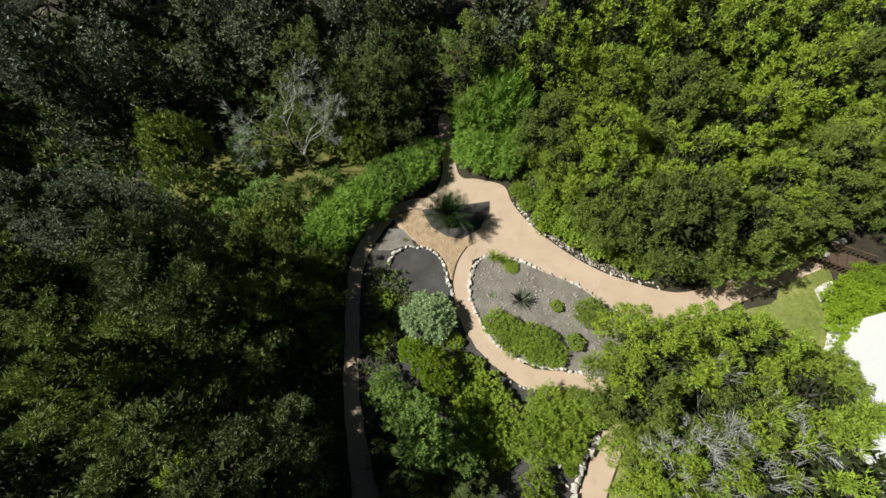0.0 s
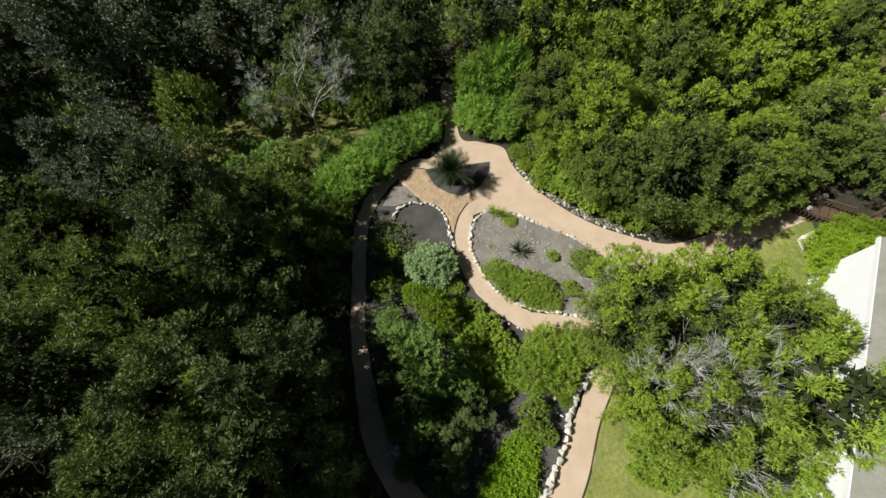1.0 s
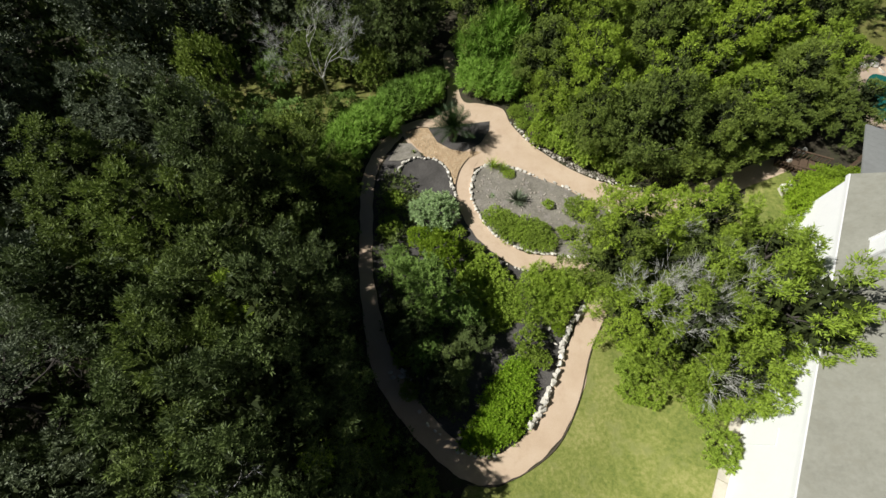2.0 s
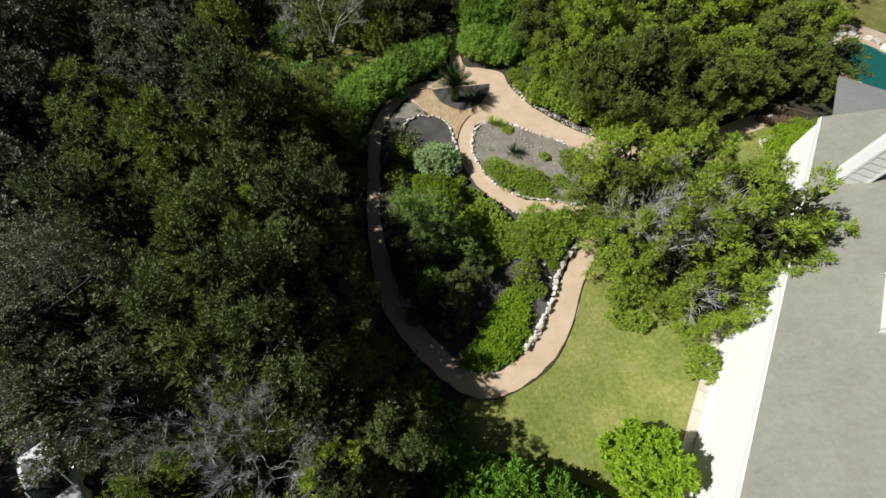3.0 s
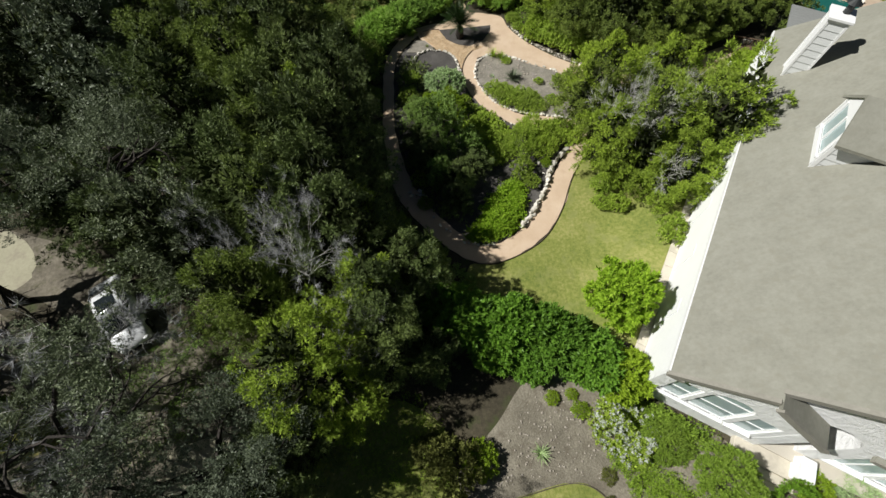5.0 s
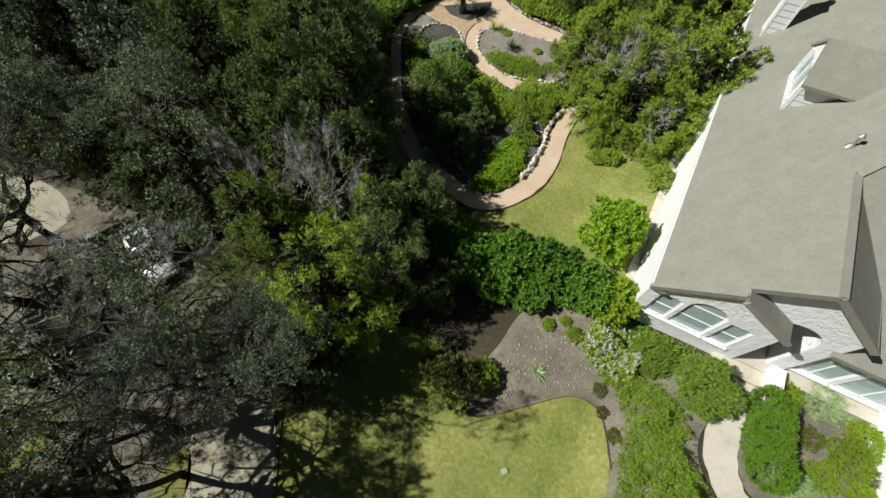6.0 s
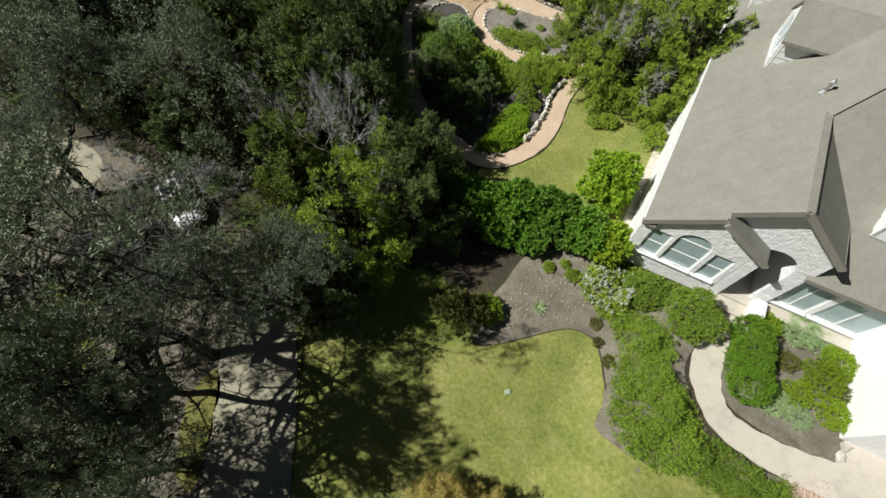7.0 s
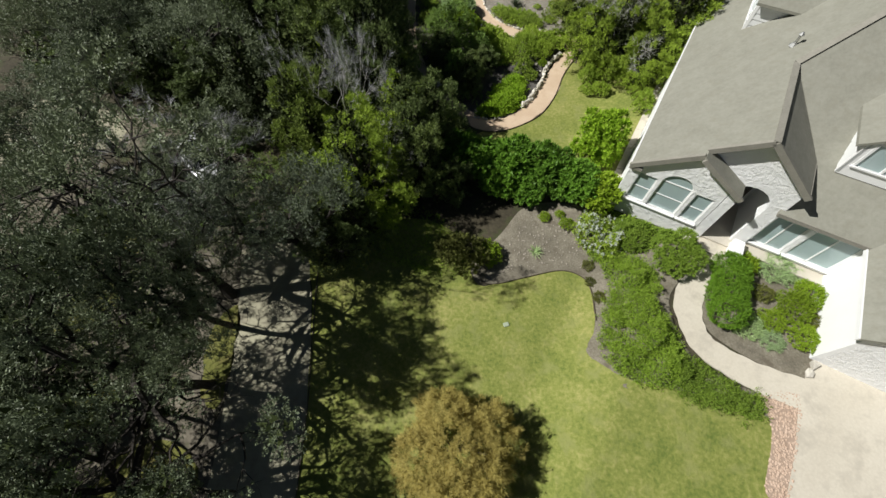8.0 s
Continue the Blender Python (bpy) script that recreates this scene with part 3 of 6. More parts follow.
def scattered(name, outline, count, size, material, label, category, seed, flat=0.5):
    """Loose stones strewn inside an outline, too many to count."""
    loop = spline(outline, 5, True)
    rnd = random.Random(seed)
    xs, ys = [p.x for p in loop], [p.y for p in loop]
    bm = bmesh.new()
    done = 0
    while done < count:
        x, y = rnd.uniform(min(xs), max(xs)), rnd.uniform(min(ys), max(ys))
        inside = False
        for a, b in zip(loop, loop[1:] + loop[:1]):
            if (a.y > y) != (b.y > y) and x < (b.x - a.x) * (y - a.y) / (b.y - a.y) + a.x:
                inside = not inside
        if not inside:
            continue
        done += 1
        s = size * rnd.uniform(0.5, 1.4)
        turn = rnd.uniform(0, math.tau)
        top = terrain(x, y) + 0.05
        ring = [bm.verts.new((x + s * 0.5 * math.cos(turn + k * math.tau / 5) * rnd.uniform(0.7, 1.1), y + s * 0.5 * math.sin(turn + k * math.tau / 5) * rnd.uniform(0.6, 1.0), top)) for k in range(5)]
        peak = bm.verts.new((x + rnd.uniform(-0.1, 0.1) * s, y + rnd.uniform(-0.1, 0.1) * s, top + s * flat * rnd.uniform(0.6, 1.0)))
        for k in range(5):
            bm.faces.new((ring[k], ring[(k + 1) % 5], peak))
    bmesh.ops.recalc_face_normals(bm, faces=bm.faces)
    return tagged(part(name, bm, material), label, category, kind="stuff")


scattered("river_pebbles", [(-2.6, 11.9), (-1.9, 12.1), (-1.2, 12.1), (-0.65, 11.0), (0.2, 10.3), (1.0, 10.05), (1.9, 9.9), (1.3, 9.4), (0.65, 8.6), (0.33, 7.7), (0.15, 8.6), (-0.35, 9.45), (-1.35, 9.9), (-1.55, 10.25), (-2.15, 11.0)], 2600, 0.075, M_PEBBLE, "tan river pebbles in the gravel patch", "gravel", 61)
scattered("mulch_rubble", [(2.5, 8.5), (1.8, 7.6), (1.7, 6.3), (2.5, 4.9), (4.0, 4.4), (6.5, 3.2), (8.5, 3.0), (9.0, 4.6), (7.1, 6.3), (5.4, 7.3), (3.9, 8.1)], 230, 0.15, M_RUBBLE, "weathered pale rubble and wood chips on the mulch", "rubble", 62, 0.3)
scattered("mulch_rubble", [(-1.0, -19.0), (0.8, -17.2), (2.4, -15.4), (4.0, -15.3), (5.0, -17.5), (4.6, -19.0), (3.2, -18.7), (1.2, -19.1)], 220, 0.1, M_RUBBLE, "grey wood chips and small stones on the mulch", "rubble", 63, 0.3)
scattered("path_rubble", [(4.6, 12.4), (5.1, 11.3), (5.9, 10.3), (7.2, 9.2), (8.4, 8.3), (10.0, 7.4), (9.8, 7.1), (8.2, 7.9), (6.6, 9.2), (5.4, 10.5), (4.6, 11.8)], 420, 0.1, M_RUBBLE, "small pale rubble along the path", "rubble", 64, 0.5)


def edging(pts, label):
    """A thin metal edging strip along a line on the ground."""
    line = spline(pts, 6)
    bm = bmesh.new()
    rows = []
    for i, p in enumerate(line):
        a, b = line[max(0, i - 1)], line[min(len(line) - 1, i + 1)]
        d = (b - a).normalized()
        s = Vector((-d.y, d.x)) * 0.014
        z = terrain(p.x, p.y)
        rows.append([bm.verts.new((p.x + k * s.x, p.y + k * s.y, z + h)) for k, h in ((-1, -0.05), (-1, 0.10), (1, 0.10), (1, -0.05))])
    for r1, r2 in zip(rows, rows[1:]):
        for j in range(3):
            bm.faces.new((r1[j], r1[j + 1], r2[j + 1], r2[j]))
    bmesh.ops.recalc_face_normals(bm, faces=bm.faces)
    return tagged(part("lawn_edging", bm, M_EDGING), label, "edging", kind="structure")


edging([(-0.1, -8.35), (1.1, -8.45), (2.6, -7.98), (4.2, -6.95), (5.5, -5.1), (6.5, -2.9), (7.75, -1.0)], "dark metal edging between path and lawn")
edging([(-1.0, -19.7), (-0.1, -19.78), (1.4, -19.48), (3.4, -19.12), (4.5, -19.48), (4.85, -20.3), (4.65, -22.2)], "dark metal edging round the front lawn")
edging([(-10.0, -15.5), (-10.05, -19.0), (-9.9, -22.5), (-9.7, -26.0), (-9.75, -32.0)], "dark edging along the driveway")
edging([(1.35, 9.55), (0.75, 8.7), (0.4, 7.6), (0.4, 6.8)], "thin edging between gravel and path")
edging([(-2.6, 11.9), (-1.9, 12.2), (-1.15, 12.2)], "thin edging between gravel and upper path")

# pink stone strip between walk and lawn
STRIP = [(10.9, -26.1), (12.6, -26.2), (11.6, -28.2), (10.4, -30.0), (9.6, -29.8), (10.5, -28.2), (10.9, -27.2)]
patch("gravel_strip", STRIP, 0.045, M_BRICK, "pink crushed stone strip between walk and lawn", "gravel")
scattered("stone_chips", STRIP, 700, 0.13, M_BRICK, "flat pink stone chips beside the forecourt", "gravel", 65, 0.3)


# ---- house ----
PITCH, EAVE = 0.78, 4.5
house = empty("house", HOUSE, "white stucco house with broad grey-beige sloping roofs", "house")
house_part = lambda name, bm, material, label="", parent=None: part(name, bm, material, parent or house, label)


def roof_slab(name, pts, height, label="", material=M_ROOF, thick=0.2):
    bm = bmesh.new()
    slab(bm, [(u, v, height(u, v)) for u, v in pts], thick)
    bmesh.ops.triangulate(bm, faces=[f for f in bm.faces if len(f.verts) > 4])
    return house_part(name, bm, material, label)


left_plane = lambda u, v: EAVE + PITCH * u
front_plane = lambda u, v: EAVE + 0.66 * (v - 0.56)
roof_slab("roof", [(0, -0.05), (2.6, -0.05), (2.6, 0.35), (4.47, 0.35), (4.47, 5.84), (8.2, 10.25), (8.2, 13.5), (4.4, 22.7), (0.1, 22.7)], left_plane, "broad grey-beige roof slope")
roof_slab("roof", [(4.47, 0.35), (7.1, 0.35), (7.1, 2.73), (4.47, 5.84)], lambda u, v: EAVE + PITCH * (8.94 - u), "shaded grey-beige gable roof slope")
roof_slab("roof", [(6.85, 0.45), (15.0, 0.45), (15.0, 10.25), (8.2, 10.25), (4.5, 5.88), (6.85, 3.05)], front_plane, "grey-beige front roof slope")
roof_slab("roof", [(2.6, -0.3), (4.95, -0.3), (4.95, 0.75), (2.6, 0.75)], lambda u, v: 6.53 - 0.62 * (u - 2.6), "short grey-beige wing roof slope")
roof_slab("roof", [(10.6, -4.25), (15.0, -4.25), (15.0, 5.5), (10.6, 0.6)], lambda u, v: 4.42 + PITCH * (u - 10.7), "grey-beige garage roof slope")
roof_slab("roof", [(8.2, 10.25), (15.0, 10.25), (15.0, 13.5), (8.2, 13.5)], lambda u, v: EAVE + PITCH * 8.2 - 0.4 * (u - 8.2), "upper rear roof slope")
roof_slab("roof", [(8.2, 13.5), (15.0, 13.5), (12.0, 22.7), (4.4, 22.7)], lambda u, v: EAVE + PITCH * 8.2 - 0.4 * (u - 8.2) - 0.352 * (v - 13.5), "lower rear roof slope")


def rake(a, b, w=0.16, h=0.26, name="barge_board", material=M_SHINGLE):
    """A board between two points of the house."""
    a, b = Vector(a), Vector(b)
    d = b - a
    bm = bmesh.new()
    box(bm, (-w / 2, 0, -h / 2), (w / 2, d.length, h / 2), Matrix.Translation(a) @ d.to_track_quat("Y", "Z").to_matrix().to_4x4())
    return house_part(name, bm, material)


rake((0, -0.08, 4.42), (2.6, -0.08, 6.45))
rake((2.6, -0.33, 6.42), (4.97, -0.33, 4.97), 0.1, 0.24)
rake((2.62, 0.3, 6.46), (4.47, 0.3, 7.9))
rake((4.47, 0.3, 7.9), (7.12, 0.3, 5.83))
rake((7.13, 0.25, 5.82), (7.13, 2.55, 5.82), 0.06, 0.16)
rake((-0.03, 0, 4.42), (0.06, 22.7, 4.46), 0.06, 0.2, "fascia", M_WHITE)
rake((6.85, 0.42, 4.33), (10.6, 0.42, 4.33), 0.06, 0.22, "fascia", M_SHINGLE)
rake((10.57, -4.25, 4.24), (10.57, 0.6, 4.24), 0.06, 0.2, "fascia", M_WHITE)
rake((4.45, 0.25, 8.0), (4.45, 5.84, 8.0), 0.26, 0.05, "ridge_cap", M_SHINGLE)
rake((4.45, 5.84, 8.0), (8.2, 10.25, 10.92), 0.26, 0.05, "ridge_cap", M_SHINGLE)


def arch_outline(lo, hi, spring, crown, n=10):
    c, r = (lo + hi) / 2, (hi - lo) / 2
    return [(c - r * math.cos(math.pi * i / n), spring + (crown - spring) * math.sin(math.pi * i / n)) for i in range(n + 1)]


def wall_piece(outline, axis, a, b, label="", name="wall"):
    bm = bmesh.new()
    prism(bm, outline, axis, a, b)
    return house_part(name, bm, M_SMOOTH_STUCCO if axis == 0 else M_STUCCO, label)


# left wall and its long face
wall_piece([(0.25, 0), (22.4, 0), (22.4, 4.45), (0.25, 4.45)], 0, 0.05, 0.3, "white stucco side wall")
# front wing: sill, jambs and gable with an arched head
wall_piece([(0.3, 0), (4.5, 0), (4.5, 2.05), (0.3, 2.05)], 1, 0.05, 0.42, "white stucco wing wall")
for lo, hi in ((0.3, 0.58), (1.52, 1.7), (3.2, 3.42), (4.28, 4.5)):
    wall_piece([(lo, 2.05), (hi, 2.05), (hi, 4.05), (lo, 4.05)], 1, 0.05, 0.42)
wall_piece([(0.05, 0), (0.3, 0), (0.3, 4.4), (0.05, 4.4)], 1, 0.05, 0.25)
wall_piece([(0.3, 4.05), *arch_outline(1.7, 3.2, 4.05, 4.72), (4.5, 4.05), (4.5, 5.05), (2.6, 6.25), (0.3, 4.5)], 1, 0.05, 0.42, "white stucco gable")
wall_piece([(4.54, 0), (5.0, 0), (5.0, 4.6), (4.54, 4.8)], 1, 0.05, 0.5, "white stucco pilaster")
wall_piece([(0.45, 0), (2.0, 0), (2.0, 4.6), (0.45, 4.6)], 0, 4.2, 4.42)
bm = bmesh.new()
box(bm, (-0.02, -0.12, 4.2), (0.62, 0.12, 4.42))
bmesh.ops.bevel(bm, geom=bm.edges[:], offset=0.02, segments=1, affect="EDGES")
house_part("eave_return", bm, M_SHINGLE)
# big gable with the entry arch
wall_piece([(2.6, 0), (4.42, 0), *[(p, q) for p, q in arch_outline(4.42, 6.4, 4.15, 5.18)], (6.4, 0), (7.05, 0), (7.05, 5.7), (4.47, 7.75), (2.6, 6.3)], 1, 0.6, 1.2, "rough white stucco gable with an entry arch")
wall_piece([(1.2, 0), (3.2, 0), (3.2, 5.5), (1.2, 5.5)], 0, 6.4, 6.6)
wall_piece([(1.2, 0), (3.2, 0), (3.2, 5.5), (1.2, 5.5)], 0, 4.2, 4.42)
wall_piece([(4.42, 0), (6.4, 0), (6.4, 5.5), (4.42, 5.5)], 1, 3.2, 3.4)
wall_piece([(1.2, 4.2), (2.6, 5.5), (2.6, 5.65), (1.2, 5.65)], 0, 6.84, 7.04, "white stucco cheek under the gable roof")
# right of the entry
wall_piece([(7.05, 0), (11.0, 0), (11.0, 1.7), (7.05, 1.7)], 1, 0.8, 1.02, "white stucco front wall")
for lo, hi in ((7.05, 7.15), (8.6, 8.85), (10.85, 11.0)):
    wall_piece([(lo, 1.7), (hi, 1.7), (hi, 3.85), (lo, 3.85)], 1, 0.8, 1.02)
wall_piece([(7.05, 3.85), (11.0, 3.85), (11.0, 4.5), (7.05, 4.5)], 1, 0.8, 1.02)
wall_piece([(-4.05, 0), (0.8, 0), (0.8, 4.35), (-4.05, 4.35)], 0, 10.95, 11.15, "white stucco garage side wall")
wall_piece([(11.15, 0), (15.0, 0), (15.0, 7.2), (11.15, 4.5)], 1, -4.05, -3.85, "white stucco garage front")
wall_piece([(0.5, 0), (12.0, 0), (12.0, 4.4), (0.5, 4.4)], 1, 22.2, 22.4, "white stucco rear wall")
wall_piece([(-3.85, 0), (22.2, 0), (22.2, 4.4), (-3.85, 4.4)], 0, 14.8, 15.0)

bm = bmesh.new()
box(bm, (0.5, 0.12, 1.25), (14.8, 22.2, 1.35))
house_part("floor", bm, M_TRIM, "pale interior floor")
bm = bmesh.new()
box(bm, (4.42, 0.45, 1.1), (6.4, 3.2, 1.3))
house_part("porch_floor", bm, M_CONCRETE)
bm = bmesh.new()
box(bm, (4.3, -0.6, 0.9), (7.0, 0.45, 1.22))
box(bm, (4.5, -1.0, 0.9), (6.8, -0.6, 1.08))
bmesh.ops.bevel(bm, geom=bm.edges[:], offset=0.015, segments=1, affect="EDGES")
house_part("porch_step", bm, M_CONCRETE)
bm = bmesh.new()
box(bm, (5.1, 3.12, 1.3), (6.2, 3.2, 3.5))
for i in range(2):
    for j in range(2):
        box(bm, (5.2 + i * 0.48, 3.09, 1.5 + j * 1.0), (5.6 + i * 0.48, 3.12, 2.35 + j * 1.0))
house_part("front_door", bm, M_DOOR, "dark wooden panelled front door")
# low planter wall beside the entry
bm = bmesh.new()
box(bm, (6.45, -0.5, 0.9), (7.0, 0.4, 1.85))
bmesh.ops.bevel(bm, geom=bm.edges[:], offset=0.03, segments=2, affect="EDGES")
house_part("low_wall", bm, M_STUCCO, "low white stucco wall beside the step")


def window(lo, hi, sill, head, v, arched=None, panes=1, bars=0, deep=0.08):
    """A white window frame with panes, set into a front wall."""
    frame_bm = bmesh.new()
    t = 0.06
    for a, b, c, d in ((lo, lo + t, sill, head), (hi - t, hi, sill, head), (lo, hi, sill, sill + t)):
        box(frame_bm, (a, v, c), (b, v + deep, d))
    if not arched:
        box(frame_bm, (lo, v, head - t), (hi, v + deep, head))
    else:
        outer = arch_outline(lo, hi, head, arched)
        inner = arch_outline(lo + t, hi - t, head, arched - t)
        for (a, b), (c, d) in zip(zip(outer, outer[1:]), zip(inner, inner[1:])):
            prism(frame_bm, [a, b, d, c], 1, v, v + deep)
        box(frame_bm, (lo, v, head - 0.03), (hi, v + deep, head + 0.03))
    for i in range(1, panes):
        m = lo + (hi - lo) * i / panes
        box(frame_bm, (m - 0.03, v, sill), (m + 0.03, v + deep, head))
    for i in range(1, bars + 1):
        z = sill + (head - sill) * i / (bars + 1)
        box(frame_bm, (lo, v, z - 0.02), (hi, v + deep, z + 0.02))
    fr = house_part("window", frame_bm, M_WHITE, "white-framed window")
    g = bmesh.new()
    outline = [(lo + 0.02, sill + 0.02), (hi - 0.02, sill + 0.02)] + ([(p, q) for p, q in arch_outline(lo + 0.02, hi - 0.02, head, arched - 0.02)][::-1] if arched else [(hi - 0.02, head - 0.02), (lo + 0.02, head - 0.02)])
    prism(g, outline, 1, v + 0.03, v + 0.042)
    pane = part("pane", g, M_GLASS, fr, "glass pane with reflected sky put into its pale teal colour")
    s = bmesh.new()
    box(s, (lo - 0.08, v - 0.2, sill - 0.09), (hi + 0.08, v + 0.05, sill))
    bmesh.ops.bevel(s, geom=s.edges[:], offset=0.01, segments=1, affect="EDGES")
    part("sill", s, M_WHITE, fr)
    # pale blind some way behind the glass
    c = bmesh.new()
    box(c, (lo, v + 0.5, sill - 0.2), (hi, v + 0.52, sill + (head - sill) * 0.75))
    part("blind", c, M_SIDING, fr, "pale blind")
    return fr


window(0.58, 1.52, 2.05, 4.05, 0.12, bars=1)
window(1.7, 3.2, 2.05, 4.05, 0.12, arched=4.7, bars=1)
window(3.42, 4.28, 2.05, 4.05, 0.12, bars=1)
window(7.15, 8.6, 1.7, 3.85, 0.84, panes=2)
window(8.85, 10.85, 1.7, 3.85, 0.84, panes=2)


def lap_boards(place, lo, hi, edge, face, step=0.24):
    """Siding boards: each a thin lapped strip from its own start to its own end."""
    z = lo
    while z < hi - 0.05:
        a, b = edge(z + step * 0.5)
        top = min(z + step, hi)
        if b - a > 0.08:
            bm = bmesh.new()
            vs = [bm.verts.new(place(p, face + d, zz)) for p, d, zz in ((a, -0.03, z), (b, -0.03, z), (b, -0.005, top), (a, -0.005, top), (a, 0.03, z), (b, 0.03, z), (b, 0.03, top), (a, 0.03, top))]
            for q in ((0, 1, 2, 3), (4, 5, 6, 7), (0, 1, 5, 4), (2, 3, 7, 6), (0, 3, 7, 4), (1, 2, 6, 5)):
                bm.faces.new([vs[i] for i in q])
            bmesh.ops.recalc_face_normals(bm, faces=bm.faces)
            yield bm
        z += step


def dormer(place, near, far, face, base, cheek, apex, plane_at, label):
    """A gabled dormer: place(a, d, z) turns along-face, depth and height into house axes; plane_at(z): the depth at which the roof has that height."""
    mid = (near + far) / 2

    root = None

    def solid(name, rings, material, text=""):
        bm = bmesh.new()
        one = [bm.verts.new(place(*p)) for p in rings[0]]
        two = [bm.verts.new(place(*p)) for p in rings[1]]
        bm.faces.new(one)
        bm.faces.new(two[::-1])
        for i in range(len(one)):
            j = (i + 1) % len(one)
            bm.faces.new((one[i], two[i], two[j], one[j]))
        bmesh.ops.recalc_face_normals(bm, faces=bm.faces)
        return part(name, bm, material, root or house, text)

    def bar(name, a0, a1, z0, z1, d0, d1, material, text=""):
        return solid(name, [[(a0, d0, z0), (a1, d0, z0), (a1, d0, z1), (a0, d0, z1)], [(a0, d1, z0), (a1, d1, z0), (a1, d1, z1), (a0, d1, z1)]], material, text)

    root = solid("dormer", [[(near, face, cheek), (far, face, cheek), (mid, face, apex)], [(near, face + 0.12, cheek), (far, face + 0.12, cheek), (mid, face + 0.12, apex)]], M_WHITE, label)
    # face round one wide window
    w0, w1, s0, s1 = near + 0.3, far - 0.3, base + 0.45, cheek - 0.05
    bar("face_board", near, w0, base - 0.15, cheek, face, face + 0.12, M_WHITE)
    bar("face_board", w1, far, base - 0.15, cheek, face, face + 0.12, M_WHITE)
    bar("face_board", w0, w1, base - 0.15, s0, face, face + 0.12, M_WHITE)
    bar("face_board", w0, w1, s1, cheek, face, face + 0.12, M_WHITE)
    bar("pane", w0, w1, s0, s1, face + 0.05, face + 0.07, M_GLASS, "pale window glass")
    bar("blind", w0 + 0.02, w1 - 0.02, s0 + 0.3, s1, face + 0.2, face + 0.22, M_SIDING, "pale blind behind the glass")
    for m in (w0, mid, w1):
        bar("mullion", m - 0.05, m + 0.05, s0, s1, face - 0.02, face + 0.05, M_WHITE)
    bar("sill", w0 - 0.1, w1 + 0.1, s0 - 0.08, s0, face - 0.08, face + 0.02, M_WHITE)
    # cheeks clad with boards
    for side, out in ((near, -1), (far, 1)):
        place_side = lambda p, off, z, side=side, out=out: place(side - out * off, p, z)
        for b in lap_boards(place_side, base, cheek, lambda z: (face + 0.1, plane_at(z) + 0.15), 0.0, 0.32):
            part("siding_board", b, M_SIDING, root)
        d1 = plane_at(cheek)
        solid("cheek", [[(side - out * 0.04, face, base - 0.1), (side - out * 0.04, face, cheek), (side - out * 0.04, d1, cheek)], [(side - out * 0.12, face, base - 0.1), (side - out * 0.12, face, cheek), (side - out * 0.12, d1, cheek)]], M_SIDING)
        solid("corner_board", [[(side, face - 0.02, base - 0.1), (side, face + 0.14, base), (side, face + 0.14, cheek), (side, face - 0.02, cheek)], [(side + out * 0.04, face - 0.02, base - 0.1), (side + out * 0.04, face + 0.14, base), (side + out * 0.04, face + 0.14, cheek), (side + out * 0.04, face - 0.02, cheek)]], M_WHITE)
    # two roof slopes
    rise = (apex - cheek) / (mid - near)
    for side, out in ((near, -1), (far, 1)):
        e = side + out * 0.34
        ez = cheek - 0.34 * rise + 0.06
        top = apex + 0.08
        solid("dormer_roof", [[(mid, face - 0.1, top), (e, face - 0.1, ez), (e, plane_at(ez) + 0.1, ez), (mid, plane_at(top) + 0.1, top)], [(mid, face - 0.1, top - 0.14), (e, face - 0.1, ez - 0.14), (e, plane_at(ez) + 0.1, ez - 0.14), (mid, plane_at(top) + 0.1, top - 0.14)]], M_ROOF, "grey dormer roof")
    return root


dormer(lambda a, d, z: (d, a, z), 10.7, 13.2, 2.2, 6.2, 8.0, 8.95, lambda z: (z - EAVE) / PITCH, "white gabled dormer with a wide window")
dormer(lambda a, d, z: (a, d, z), 7.9, 10.5, 2.5, 6.0, 7.7, 8.7, lambda z: 0.56 + (z - EAVE) / 0.66, "white gabled dormer over the front slope")

# chimney clad with white boards
bm = bmesh.new()
box(bm, (0.78, 17.95, 4.9), (1.62, 18.85, 8.2))
chimney = house_part("chimney", bm, M_WHITE, "tall chimney stack clad with white boards")
for u0, v0 in ((0.74, 17.91), (1.56, 17.91), (0.74, 18.79), (1.56, 18.79)):
    bm = bmesh.new()
    box(bm, (u0, v0, 4.9), (u0 + 0.1, v0 + 0.1, 8.2))
    part("corner_board", bm, M_WHITE, chimney)
for b in lap_boards(lambda p, off, z: (p, off, z), 5.0, 8.1, lambda z: (0.84, min(1.56, (z - EAVE) / PITCH + 0.2)), 17.95, 0.34):
    part("siding_board", b, M_SIDING, chimney)
bm = bmesh.new()
box(bm, (0.66, 17.83, 8.2), (1.74, 18.97, 8.34))
bmesh.ops.bevel(bm, geom=bm.edges[:], offset=0.02, segments=1, affect="EDGES")
part("cap", bm, M_WHITE, chimney)
bm = bmesh.new()
bmesh.ops.create_cone(bm, cap_ends=True, segments=12, radius1=0.16, radius2=0.16, depth=0.5, matrix=Matrix.Translation((1.3, 18.5, 8.55)))
bmesh.ops.create_cone(bm, cap_ends=True, segments=12, radius1=0.34, radius2=0.08, depth=0.22, matrix=Matrix.Translation((1.3, 18.5, 8.9)))
part("flue", bm, M_BLACK, chimney, "dark metal flue with a cowl")

